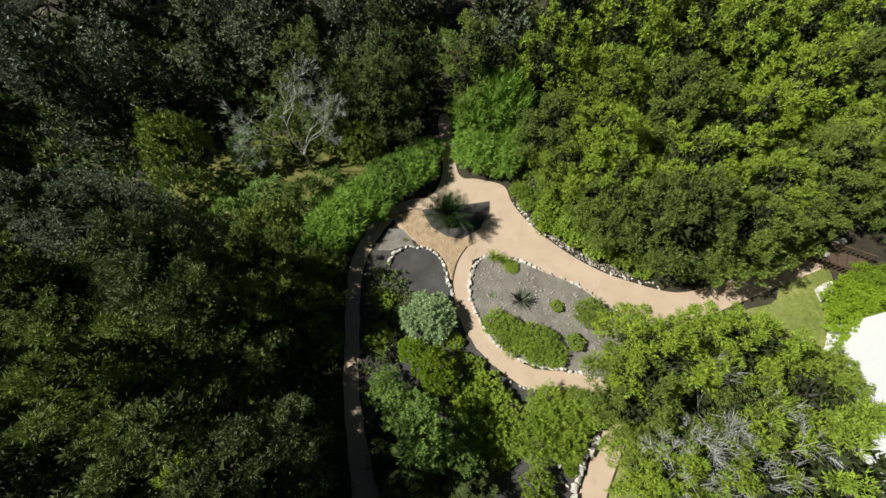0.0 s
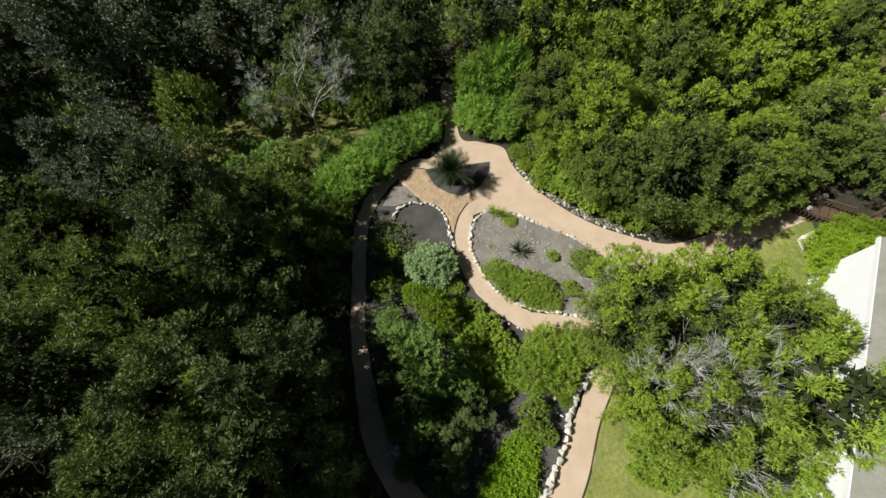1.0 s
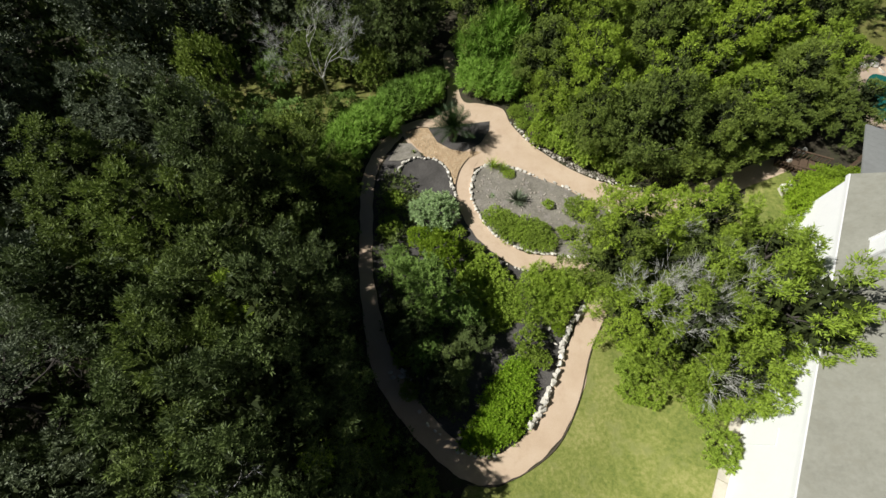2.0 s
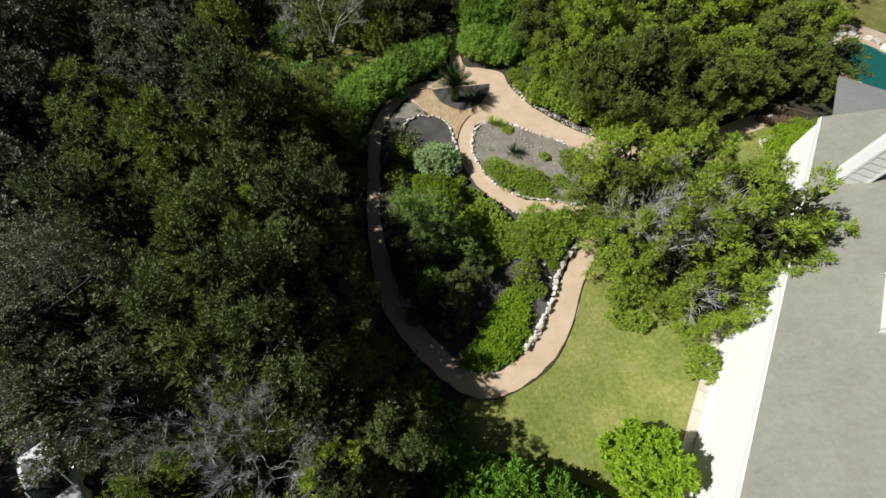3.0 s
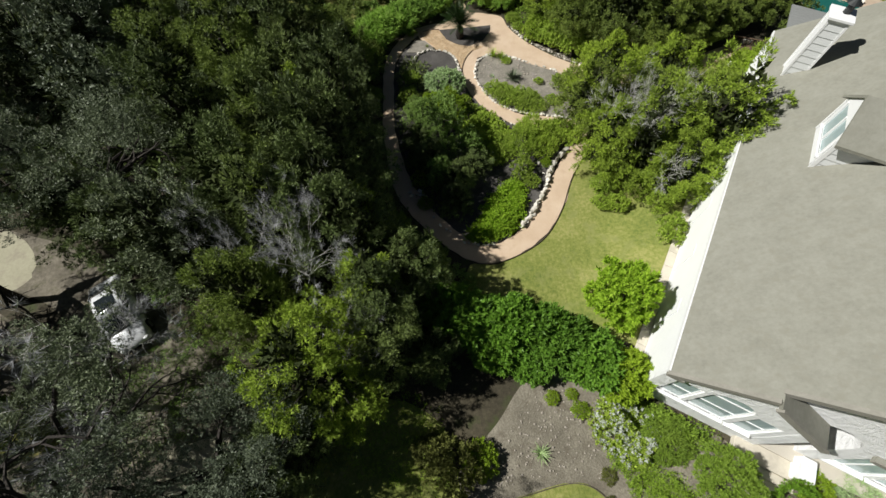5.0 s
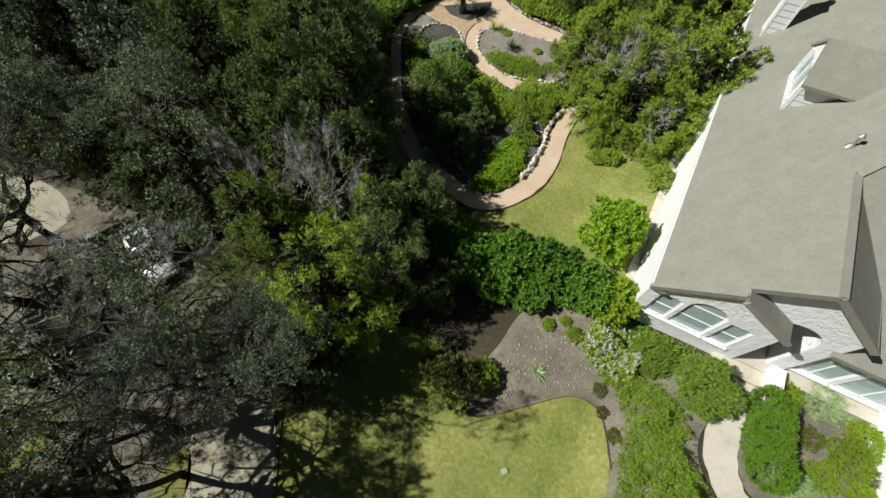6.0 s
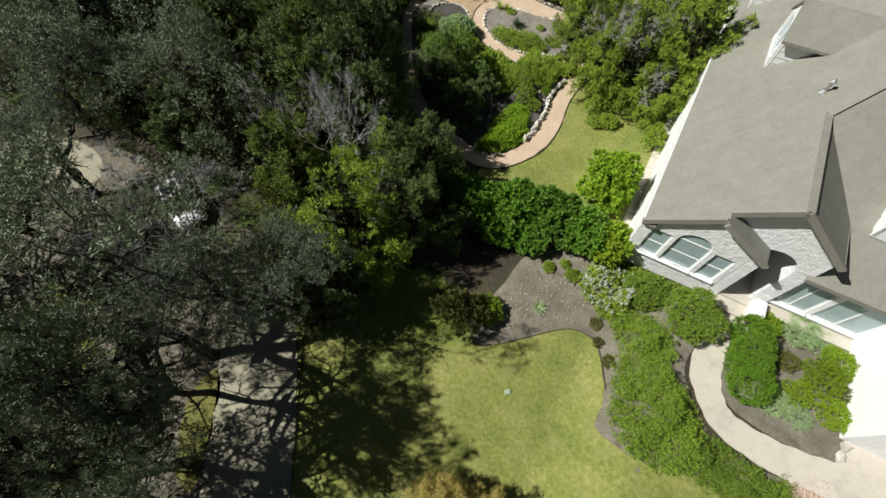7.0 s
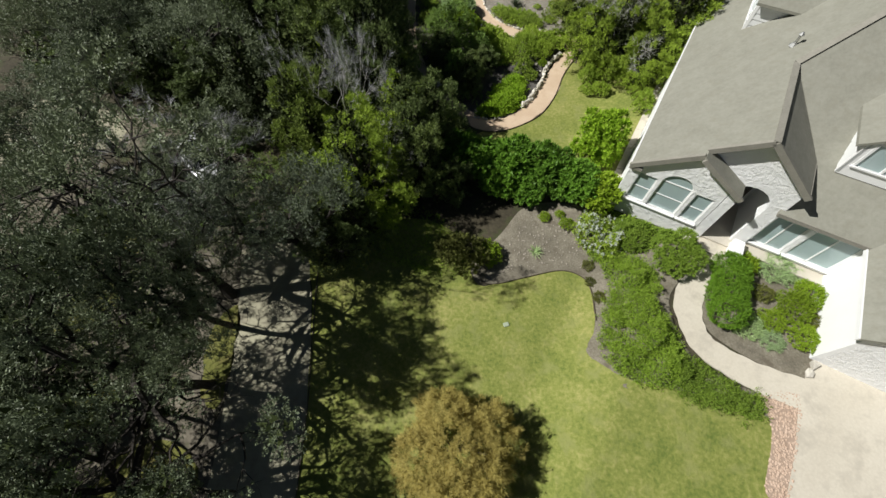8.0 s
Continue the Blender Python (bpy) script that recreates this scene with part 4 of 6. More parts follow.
# pipes through the roof
for u, v, z in ((4.2, 7.5, 7.8), (8.3, 6.6, 8.48)):
    bm = bmesh.new()
    bmesh.ops.create_cone(bm, cap_ends=True, segments=10, radius1=0.06, radius2=0.06, depth=0.6, matrix=Matrix.Translation((u, v, z + 0.25)))
    bmesh.ops.create_cone(bm, cap_ends=True, segments=10, radius1=0.2, radius2=0.1, depth=0.16, matrix=Matrix.Translation((u, v, z + 0.03)))
    bmesh.ops.create_cone(bm, cap_ends=True, segments=10, radius1=0.13, radius2=0.05, depth=0.12, matrix=Matrix.Translation((u, v, z + 0.58)))
    house_part("vent_pipe", bm, M_METAL, "pale metal vent pipe")

# ribbed cover behind the house
bm = bmesh.new()
slab(bm, [(0.85, 22.75, 4.15), (9.5, 22.75, 4.15), (9.5, 27.2, 3.95), (0.85, 27.2, 3.95)], 0.08)
cover = house_part("patio_cover", bm, M_ANNEX, "grey ribbed patio cover behind the house")
for i in range(13):
    bm = bmesh.new()
    v = 22.9 + i * 0.345
    box(bm, (0.85, v, 4.13 - 0.045 * (v - 22.75)), (9.5, v + 0.04, 4.155 - 0.045 * (v - 22.75)))
    part("rib", bm, M_ANNEX, cover)
for u, v in ((5.0, 27.0), (9.3, 27.0)):
    bm = bmesh.new()
    box(bm, (u - 0.06, v - 0.06, 0), (u + 0.06, v + 0.06, 3.9))
    part("post", bm, M_WHITE, cover)

# things on the long side wall
for v, z in ((3.2, 3.2), (6.5, 3.0), (9.5, 3.1)):
    bm = bmesh.new()
    box(bm, (0.03, v, 1.0), (0.055, v + 0.02, z))
    box(bm, (0.03, v, z), (0.055, v + 0.7, z + 0.02))
    house_part("conduit", bm, M_SIDING, "thin pale conduit")
side_walk = bmesh.new()
for i in range(14):
    v0 = 0.2 + i * 0.95
    p = [Vector(HOUSE @ Vector((u, v, 0))) for u, v in ((-0.4, v0), (0.04, v0), (0.04, v0 + 0.93), (-0.4, v0 + 0.93))]
    slab(side_walk, [(q.x, q.y, terrain(q.x, q.y) + 0.06) for q in p], 0.15)
tagged(part("side_walk", side_walk, M_CONCRETE), "pale concrete strip along the house wall", "walk", kind="structure")


# ---- plants ----
def leaf_mesh(name, tips, ways, leaves, size, spread, wild, seed, material, rise=0.25, hang=0.0, plump=0.32, flat=0.6):
    """Plumes of small pointed leaves: tips are plume roots, ways the directions in which they grow, spread their length."""
    rng = np.random.default_rng(seed)
    tips, ways = np.asarray(tips, float), np.asarray(ways, float)
    n = len(tips) * leaves
    way = np.repeat(ways, leaves, 0)
    scale = np.repeat(rng.uniform(0.7, 1.3, (len(tips), 1)), leaves, 0)
    t = rng.random((n, 1)) ** 0.8
    out = np.cross(way, rng.normal(0, 1, (n, 3)))
    out /= np.linalg.norm(out, axis=1, keepdims=True) + 1e-9
    fat = spread * plump * (1.05 - t) ** 0.6 * rng.uniform(0.5, 1.1, (n, 1))
    base = np.repeat(tips, leaves, 0) + (way * (t - 0.3) * spread + out * fat) * scale
    d = way * (0.45 + 0.4 * t) + out * (1.0 - 0.4 * t) + rng.normal(0, wild * 0.5, (n, 3))
    d[:, 2] += rise - hang
    d /= np.linalg.norm(d, axis=1, keepdims=True) + 1e-9
    face = way + out * 0.35 + rng.normal(0, 0.22, (n, 3)) + np.array([-0.25 * flat, 0, flat])
    side = np.cross(d, face)
    side /= np.linalg.norm(side, axis=1, keepdims=True) + 1e-9
    ln = size[0] * rng.uniform(0.6, 1.35, (n, 1))
    wd = size[1] * rng.uniform(0.7, 1.3, (n, 1))
    co = np.stack([base - side * wd * 0.5, base + side * wd * 0.5, base + d * ln], 1).reshape(-1, 3)
    me = bpy.data.meshes.new(name)
    me.vertices.add(3 * n)
    me.vertices.foreach_set("co", co.ravel())
    me.loops.add(3 * n)
    me.loops.foreach_set("vertex_index", np.arange(3 * n))
    me.polygons.add(n)
    me.polygons.foreach_set("loop_start", np.arange(0, 3 * n, 3))
    me.update(calc_edges=True)
    me.materials.append(material)
    return me


def shell(blobs, per_m2, seed, low=-0.35, up=0.45, wild=0.35, depth=0.16):
    """Tuft roots on the skins of lumpy blobs (centre, radii), with the ways that they point."""
    rng = np.random.default_rng(seed)
    tips, ways = [], []
    for c, r in blobs:
        r = np.array(r, float)
        area = 4 * math.pi * (r[0] * r[1] * r[2]) ** (2 / 3)
        n = max(4, int(area * per_m2))
        d = rng.normal(0, 1, (n * 2, 3))
        d /= np.linalg.norm(d, axis=1, keepdims=True)
        d = d[d[:, 2] > low][:n]
        lump = 1 + 0.13 * np.sin(d @ rng.normal(0, 3.2, 3) + rng.uniform(0, 6)) + 0.1 * np.sin(d @ rng.normal(0, 6.5, 3) + rng.uniform(0, 6))
        rad = lump * (1 - np.abs(rng.normal(0, depth, len(d))))
        p = np.array(c) + d * r * rad[:, None]
        keep = np.ones(len(p), bool)
        for c2, r2 in blobs:
            if c2 is not c:
                keep &= (((p - np.array(c2)) / (np.array(r2) * 0.72)) ** 2).sum(1) > 1
        w = d / r * r.mean() + rng.normal(0, wild, d.shape)
        w[:, 2] += up
        w /= np.linalg.norm(w, axis=1, keepdims=True)
        tips.append(p[keep])
        ways.append(w[keep])
    return np.concatenate(tips), np.concatenate(ways)


def tube(bm, pts, radii, sides=6):
    """A tapered limb along pts."""
    rings = []
    for i, p in enumerate(pts):
        d = (pts[min(i + 1, len(pts) - 1)] - pts[max(i - 1, 0)]).normalized()
        a = d.orthogonal().normalized()
        b = d.cross(a)
        rings.append([bm.verts.new(p + (a * math.cos(k * math.tau / sides) + b * math.sin(k * math.tau / sides)) * radii[i]) for k in range(sides)])
    for r1, r2 in zip(rings, rings[1:]):
        for k in range(sides):
            bm.faces.new((r1[k], r1[(k + 1) % sides], r2[(k + 1) % sides], r2[k]))
    bm.faces.new(rings[-1])


def limb(rnd, start, way, length, radius, bend=0.25, steps=5, lift=0.0):
    pts, p, d = [start.copy()], start.copy(), way.normalized()
    for i in range(steps):
        d = (d + Vector((rnd.gauss(0, bend), rnd.gauss(0, bend), rnd.gauss(0, bend) + lift))).normalized()
        p = p + d * (length / steps)
        pts.append(p.copy())
    return pts, [radius * (1 - 0.75 * i / steps) for i in range(steps + 1)]


def crown_tree(name, seed, height, radius, leaf, bark, tufts=6.0, leaves=11, size=(0.15, 0.06), clumps=12, base=0.28, label="", category="tree", group="", spread=0.3, lump=(0.2, 0.36)):
    """A tree with trunk, limbs and a crown of leaf clumps, standing at its own origin."""
    rnd = random.Random(seed)
    root = empty(name, Matrix.Identity(4), label, category, group)
    bm = bmesh.new()
    trunk, tr = limb(rnd, Vector((0, 0, -0.2)), Vector((rnd.uniform(-0.1, 0.1), rnd.uniform(-0.1, 0.1), 1)), height * 0.82, 0.06 + height * 0.018, 0.08, 6)
    tube(bm, trunk, tr, 7)
    part("trunk", bm, bark, root)
    bm = bmesh.new()
    blobs = []
    for i in range(clumps):
        f = (i + 0.5) / clumps
        z = height * (base + (0.93 - base) * f)
        reach = radius * (1.0 - 0.72 * max(0.0, (f - 0.3) / 0.7) ** 1.5) * rnd.uniform(0.38, 1.1)
        ang = i * 2.399 + rnd.uniform(-0.5, 0.5)
        c = Vector((math.cos(ang) * reach * 0.86, math.sin(ang) * reach * 0.86, z + rnd.uniform(-0.3, 0.3)))
        r = radius * rnd.uniform(*lump)
        blobs.append((tuple(c), (r, r * rnd.uniform(0.8, 1.2), r * rnd.uniform(0.7, 1.1))))
        if i % 3 == 0:
            s = trunk[min(5, 1 + int(f * 4.5))]
            pts, rad = limb(rnd, s, c - s, (c - s).length, 0.04 + 0.01 * height * (1 - f * 0.6), 0.12, 4)
            tube(bm, pts, rad, 4)
            q, w = limb(rnd, pts[3], c - s + Vector((rnd.gauss(0, 1), rnd.gauss(0, 1), rnd.gauss(0, 0.6))) * radius * 0.5, r * 1.4, 0.025, 0.25, 3)
            tube(bm, q, w, 3)
    r = radius * 0.27
    blobs.append(((trunk[-1].x, trunk[-1].y, height - r * 0.9), (r, r, r)))
    tagged(part("branch", bm, bark, root), kind="stuff")
    tips, ways = shell(blobs, tufts, seed, -0.5, 0.35)
    new("crown", leaf_mesh("crown", tips, ways, leaves, size, spread, 0.55, seed, leaf)).parent = root
    return root


def plume_tree(name, seed, height, radius, leaf, bark, boughs=130, plumes=20, leaves=8, size=(0.13, 0.065), base=0.12, reach=(0.3, 0.5), shape=1.7, label="", category="tree", group=""):
    """An evergreen: a trunk, limbs, and a crown of separate upswept boughs, each a bunch of feathery plumes with dark gaps between."""
    rnd = random.Random(seed)
    rng = np.random.default_rng(seed)
    root = empty(name, Matrix.Identity(4), label, category, group)
    bm = bmesh.new()
    trunk, tr = limb(rnd, Vector((0, 0, -0.2)), Vector((rnd.uniform(-0.08, 0.08), rnd.uniform(-0.08, 0.08), 1)), height * 0.7, 0.06 + height * 0.017, 0.05, 6)
    tube(bm, trunk, tr, 7)
    part("trunk", bm, bark, root)
    f = 1 - np.sqrt(rng.random(boughs) * 0.985 + 0.015 * rng.random(boughs))
    f = np.clip(f * 1.04, 0, 1)
    ang = rng.uniform(0, math.tau, boughs)
    lobes = 1 + 0.2 * np.sin(3 * ang + seed + 3 * f) + 0.14 * np.sin(5 * ang - 5 * f + 2 * seed) + 0.1 * np.sin(9 * f + 2 * ang)
    out = radius * np.clip(1 - f ** shape, 0, 1) ** 0.7 * (0.85 + 0.15 * np.minimum(1, f / 0.2)) * lobes
    deep = np.where(rng.random(boughs) < 0.22, rng.uniform(0.35, 0.7, boughs), rng.uniform(0.72, 1.0, boughs))
    z = height * (base + (0.93 - base) * f) + rng.normal(0, 0.12, boughs)
    lean_x = np.interp(z, [p.z for p in trunk], [p.x for p in trunk])
    lean_y = np.interp(z, [p.z for p in trunk], [p.y for p in trunk])
    pos = np.stack([np.cos(ang) * out * deep + lean_x, np.sin(ang) * out * deep + lean_y, z], 1)
    way = np.stack([np.cos(ang) * 0.85, np.sin(ang) * 0.85, 0.35 + 1.1 * f], 1) + rng.normal(0, 0.24, (boughs, 3))
    way /= np.linalg.norm(way, axis=1, keepdims=True)
    fat = rng.uniform(*reach, boughs)[:, None] * (1 - 0.3 * f[:, None])
    bm = bmesh.new()
    for i in range(0, boughs, 5):
        a = trunk[min(5, max(1, int((z[i] / height) * 5.5)))]
        b = Vector(pos[i])
        m = a.lerp(b, 0.55) - Vector((0, 0, 0.1 * (b - a).length))
        tube(bm, [a, m, b], [0.03 + 0.006 * height * (1 - f[i]), 0.03, 0.012], 4)
    tagged(part("branch", bm, bark, root), kind="stuff")
    n = boughs * plumes
    w = np.repeat(way, plumes, 0)
    d = rng.normal(0, 1, (n, 3)) + w * 0.45 + np.array([0, 0, 0.45])
    d /= np.linalg.norm(d, axis=1, keepdims=True) + 1e-9
    lump = 1 + 0.2 * np.sin(d @ np.array([4.1, 5.3, 3.7]) + np.repeat(ang * 7, plumes))
    r = np.repeat(fat, plumes, 0) * lump[:, None] * (1 - np.abs(rng.normal(0, 0.14, (n, 1))))
    tips = np.repeat(pos, plumes, 0) + d * r * 0.85 + w * (d * w).sum(1, keepdims=True) * r * 0.45
    ways = d * 0.85 + w * 0.4 + rng.normal(0, 0.15, (n, 3))
    ways[:, 2] += 0.2
    ways /= np.linalg.norm(ways, axis=1, keepdims=True)
    new("crown", leaf_mesh("crown", tips, ways, leaves, size, 0.22, 0.4, seed, leaf, 0.2, plump=0.42, flat=0.12)).parent = root
    # near-black leaf cards added inside: they block light and darken the gaps
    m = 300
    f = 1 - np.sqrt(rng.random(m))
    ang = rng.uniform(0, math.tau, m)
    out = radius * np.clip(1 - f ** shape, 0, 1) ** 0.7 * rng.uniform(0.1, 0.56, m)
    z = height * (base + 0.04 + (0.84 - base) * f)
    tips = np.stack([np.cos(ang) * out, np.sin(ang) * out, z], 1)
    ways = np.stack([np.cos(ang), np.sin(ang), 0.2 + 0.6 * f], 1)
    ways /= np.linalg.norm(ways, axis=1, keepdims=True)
    inside = new("inner_foliage", leaf_mesh("inner_foliage", tips, ways, 4, (0.34, 0.2), 0.3, 0.5, seed + 9, L_SHADE_CORE, flat=0.1))
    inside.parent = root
    tagged(inside, "near-black leaf cards added inside the crown to block light", kind="stuff")
    return root


def shrub(name, seed, height, radius, leaf, label, category="shrub", group="", clumps=5, tufts=26.0, leaves=16, size=(0.1, 0.05), up=0.4, wild=0.55, spread=0.13, hang=0.0, low=-0.1, oval=1.0):
    """A rounded shrub of several clumps with short stems, at its own origin."""
    rnd = random.Random(seed)
    root = empty(name, Matrix.Identity(4), label, category, group)
    blobs = [((0, 0, height * 0.5), (radius * 0.72 * oval, radius * 0.72, height * 0.5))]
    for i in range(clumps):
        a = i * math.tau / clumps + rnd.uniform(-0.3, 0.3)
        r = radius * rnd.uniform(0.38, 0.55)
        h = height * rnd.uniform(0.3, 0.46)
        blobs.append(((math.cos(a) * radius * 0.6 * oval, math.sin(a) * radius * 0.6, h), (r, r, h * rnd.uniform(0.95, 1.15))))
    bm = bmesh.new()
    for c, r in blobs:
        pts, rad = limb(rnd, Vector((rnd.uniform(-0.05, 0.05), rnd.uniform(-0.05, 0.05), -0.05)), Vector(c), Vector(c).length, 0.02 + radius * 0.012, 0.1, 3)
        tube(bm, pts, rad, 4)
    tagged(part("stem", bm, M_BARK, root), kind="stuff")
    tips, ways = shell(blobs, tufts, seed, low, up, 0.35)
    new("foliage", leaf_mesh("foliage", tips, ways, leaves, size, spread * 1.4, wild, seed, leaf, 0.2, hang)).parent = root
    return root


def stand(x, y, turn=0.0, scale=1.0, tall=1.0, sink=0.0):
    return pose(x, y, terrain(x, y) - sink, 0, 0, turn) @ Matrix.Diagonal((scale, scale, scale * tall, 1))


def plant_all(protos, spots, seed, sink=0.0):
    """Sets out plants: the first of each kind is the one that was built, the rest are copies. Spots: x, y, scale, tallness, kind."""
    rnd = random.Random(seed)
    used = set()
    for x, y, s, tall, k in spots:
        m = stand(x, y, rnd.uniform(0, 360), s, tall, sink)
        p = protos[k % len(protos)]
        if k % len(protos) not in used:
            used.add(k % len(protos))
            p.matrix_basis = m
        else:
            copy_thing_scaled(p, m)


def copy_thing_scaled(p, m):
    """A copy at pose m, whatever scale the original stands at."""
    s = p.scale
    return copy_thing(p, m @ Matrix.Diagonal((1 / s[0], 1 / s[1], 1 / s[2], 1)))


# junipers: the sunny grove and those beside the house; heights 1 = 6.5 m
junipers = [plume_tree("juniper", 11 + i, 6.3, (2.5, 2.4, 2.5, 2.6)[i], (L_JUNIPER, L_CEDAR, L_JUNIPER, L_JUNIPER)[i], M_BARK, (125, 120, 125, 85)[i], (21, 21, 21, 16)[i], (10, 10, 10, 6)[i], ((0.135, 0.046), (0.135, 0.046), (0.135, 0.046), (0.2, 0.08))[i], (0.08, 0.3, 0.1, 0.1)[i], (0.27, 0.46), 2.0, ("bright olive-green juniper with dense feathery tufts", "deep green juniper with dense feathery tufts", "bright olive-green juniper with dense feathery tufts", "olive-green juniper in the far grove")[i], "tree", "junipers") for i in range(4)]
GROVE = [(9.0, 13.6, 1.0, 1.0, 0), (11.3, 8.5, 1.05, 1.1, 1), (9.3, 11.3, 0.9, 1.0, 2), (8.7, 9.7, 0.7, 1.15, 1), (17.3, 10.5, 0.95, 0.85, 0), (14.5, 7.9, 0.95, 1.0, 1), (13.2, 11.8, 1.05, 1.0, 2), (6.6, 15.6, 0.85, 0.95, 1), (7.3, 13.3, 0.72, 0.9, 2), (10.0, 17.4, 1.05, 1.0, 0), (13.8, 16.0, 1.05, 1.0, 1), (17.3, 14.6, 1.0, 1.0, 2), (20.6, 11.6, 0.95, 0.9, 1), (23.6, 13.2, 0.9, 0.9, 0), (21.0, 16.6, 1.05, 1.0, 2), (25.0, 17.6, 1.0, 1.0, 1), (7.6, 20.4, 1.05, 1.05, 2), (11.6, 21.5, 1.1, 1.05, 1), (15.6, 20.3, 1.05, 1.0, 0), (19.5, 21.0, 1.1, 1.0, 1), (23.6, 21.6, 1.05, 1.0, 2), (28.0, 21.8, 1.05, 1.0, 0), (9.6, 25.2, 1.1, 1.0, 0), (14.0, 25.6, 1.1, 1.0, 2), (18.6, 26.2, 1.1, 1.0, 1), (23.0, 26.6, 1.1, 1.0, 0), (27.6, 27.0, 1.1, 1.0, 2), (17.6, 8.6, 0.75, 0.95, 1), (20.3, 10.0, 0.7, 0.9, 1), (23.2, 9.6, 0.75, 0.9, 1),
         (7.7, 0.9, 0.82, 1.08, 1), (8.6, 2.3, 0.95, 1.05, 0), (9.9, -2.4, 1.0, 1.1, 2), (8.3, -1.9, 0.8, 1.1, 0), (11.2, 0.4, 0.95, 0.85, 1), (13.5, -2.6, 1.22, 1.0, 2), (11.4, -4.6, 0.75, 1.0, 2), (12.5, 2.7, 0.88, 1.02, 0), (14.8, 0.6, 0.95, 0.75, 0)]
plant_all(junipers, [(x, y, s, tall, 3 if y > 19 else k) for x, y, s, tall, k in GROVE], 5)

# the dark woods on the other side
woods = [plume_tree("cedar", 31 + i, 8.5, 2.5, (L_FOREST, L_CEDAR, L_FOREST, L_OAK, L_OAK)[i], M_DARK_BARK, (110, 110, 110, 95, 75)[i], (20, 20, 20, 20, 15)[i], (11, 11, 11, 11, 7)[i], ((0.14, 0.046), (0.14, 0.046), (0.14, 0.046), (0.11, 0.055), (0.2, 0.1))[i], (0.14, 0.14, 0.1, 0.25, 0.14)[i], (0.3, 0.5) if i < 4 else (0.42, 0.7), (1.9, 1.7, 2.2, 2.6, 2.0)[i], ("dark green cedar in the woods", "olive-green cedar in the woods", "dark leafy cedar elm in the woods", "grey-green live oak in the woods", "dark green cedar deep in the woods")[i], "tree", "woodland trees") for i in range(5)]
WOODS = [(-7.0, -1.4, 1.0, 1.2, 0), (-9.6, -3.9, 1.05, 1.16, 1), (-12.0, -5.4, 1.05, 1.06, 2), (-9.3, 0.8, 1.0, 1.12, 0), (-7.3, 5.9, 0.75, 0.95, 1), (-9.5, 5.0, 0.95, 1.05, 2), (-12.1, 7.2, 1.1, 1.1, 0), (-8.9, 8.0, 0.8, 0.9, 1), (-11.8, -0.8, 1.0, 1.05, 2), (-9.9, -7.2, 1.0, 1.05, 0), (-12.6, 2.8, 1.1, 1.1, 1), (-7.3, -5.1, 1.1, 1.12, 2), (-5.8, -8.7, 0.95, 1.05, 2), (-4.7, -11.4, 0.8, 1.15, 0), (-10.7, -11.2, 0.85, 1.15, 1), (-14.0, -8.2, 1.0, 1.05, 3), (-2.4, -13.4, 0.5, 0.85, 2), (-3.5, -9.8, 0.72, 1.1, 0), (-6.6, -7.0, 1.0, 1.15, 2), (-6.8, -3.2, 1.0, 1.18, 0), (-16.8, -7.4, 0.9, 0.9, 2), (-21.0, -5.6, 0.9, 0.9, 2), (-8.8, -18.0, 0.7, 1.0, 0), (-4.2, -13.4, 0.72, 1.1, 2), (-14.9, -0.6, 1.1, 1.07, 0), (-2.9, 17.8, 0.8, 1.0, 0), (-2.0, 21.0, 0.9, 1.0, 2), (-0.6, -2.9, 0.42, 0.75, 0), (0.6, -2.0, 0.42, 0.7, 2), (-1.9, -1.5, 0.45, 0.8, 0), (-0.7, -4.4, 0.36, 0.65, 2), (-2.6, -0.2, 0.4, 0.8, 2), (-7.6, -16.9, 0.7, 1.05, 2)]
rnd = random.Random(77)
tries = 0
while len(WOODS) < 66 and tries < 6000:
    tries += 1
    x, y = rnd.uniform(-35, 6), rnd.uniform(-14, 31)
    if x > -8.2 and y < 17:
        continue
    if x > 5 or (x > -1.2 and x < 2.2 and y < 20.5):
        continue
    if x < -11 and y < -8 or x < -13.5 and y < -3.5 + 0.25 * (-13.5 - x):
        continue
    if -16 < x < -4.5 and 9.5 < y < 18.5:
        continue
    if min(math.hypot(x - a[0], y - a[1]) for a in WOODS) < 2.9:
        continue
    WOODS.append((x, y, rnd.uniform(0.82, 1.12), rnd.uniform(0.85, 1.1), 4 if x < -19 or y > 20 else 3 if x < -10 and y > 9 and rnd.random() < 0.7 else 1 if x > 1 else rnd.randrange(3)))
plant_all(woods, WOODS, 6)


# ---- grey bare trees and the spreading oaks ----
def branching(bm, rnd, start, way, length, radius, depth, ends, bend=0.22, lift=0.02, fork=(2, 3), narrow=0.62, wide=0.75, thin=4):
    """A limb that forks again and again; ends gets the tips."""
    pts, rad = limb(rnd, start, way, length, radius, bend, 4, lift)
    tube(bm, pts, rad, 6 if depth > 2 else thin)
    d = (pts[-1] - pts[-2]).normalized()
    ends.append((pts[-1], d, depth))
    if depth == 0:
        return
    for _ in range(rnd.randint(*fork)):
        s = pts[rnd.choice((2, 3, 4))]
        w = (d + Vector((rnd.gauss(0, wide), rnd.gauss(0, wide), rnd.gauss(0, wide * 0.6)))).normalized()
        branching(bm, rnd, s, w, length * rnd.uniform(0.55, 0.85), max(0.008, radius * narrow * rnd.uniform(0.7, 1.0)), depth - 1, ends, bend, lift, fork, narrow, wide, thin)


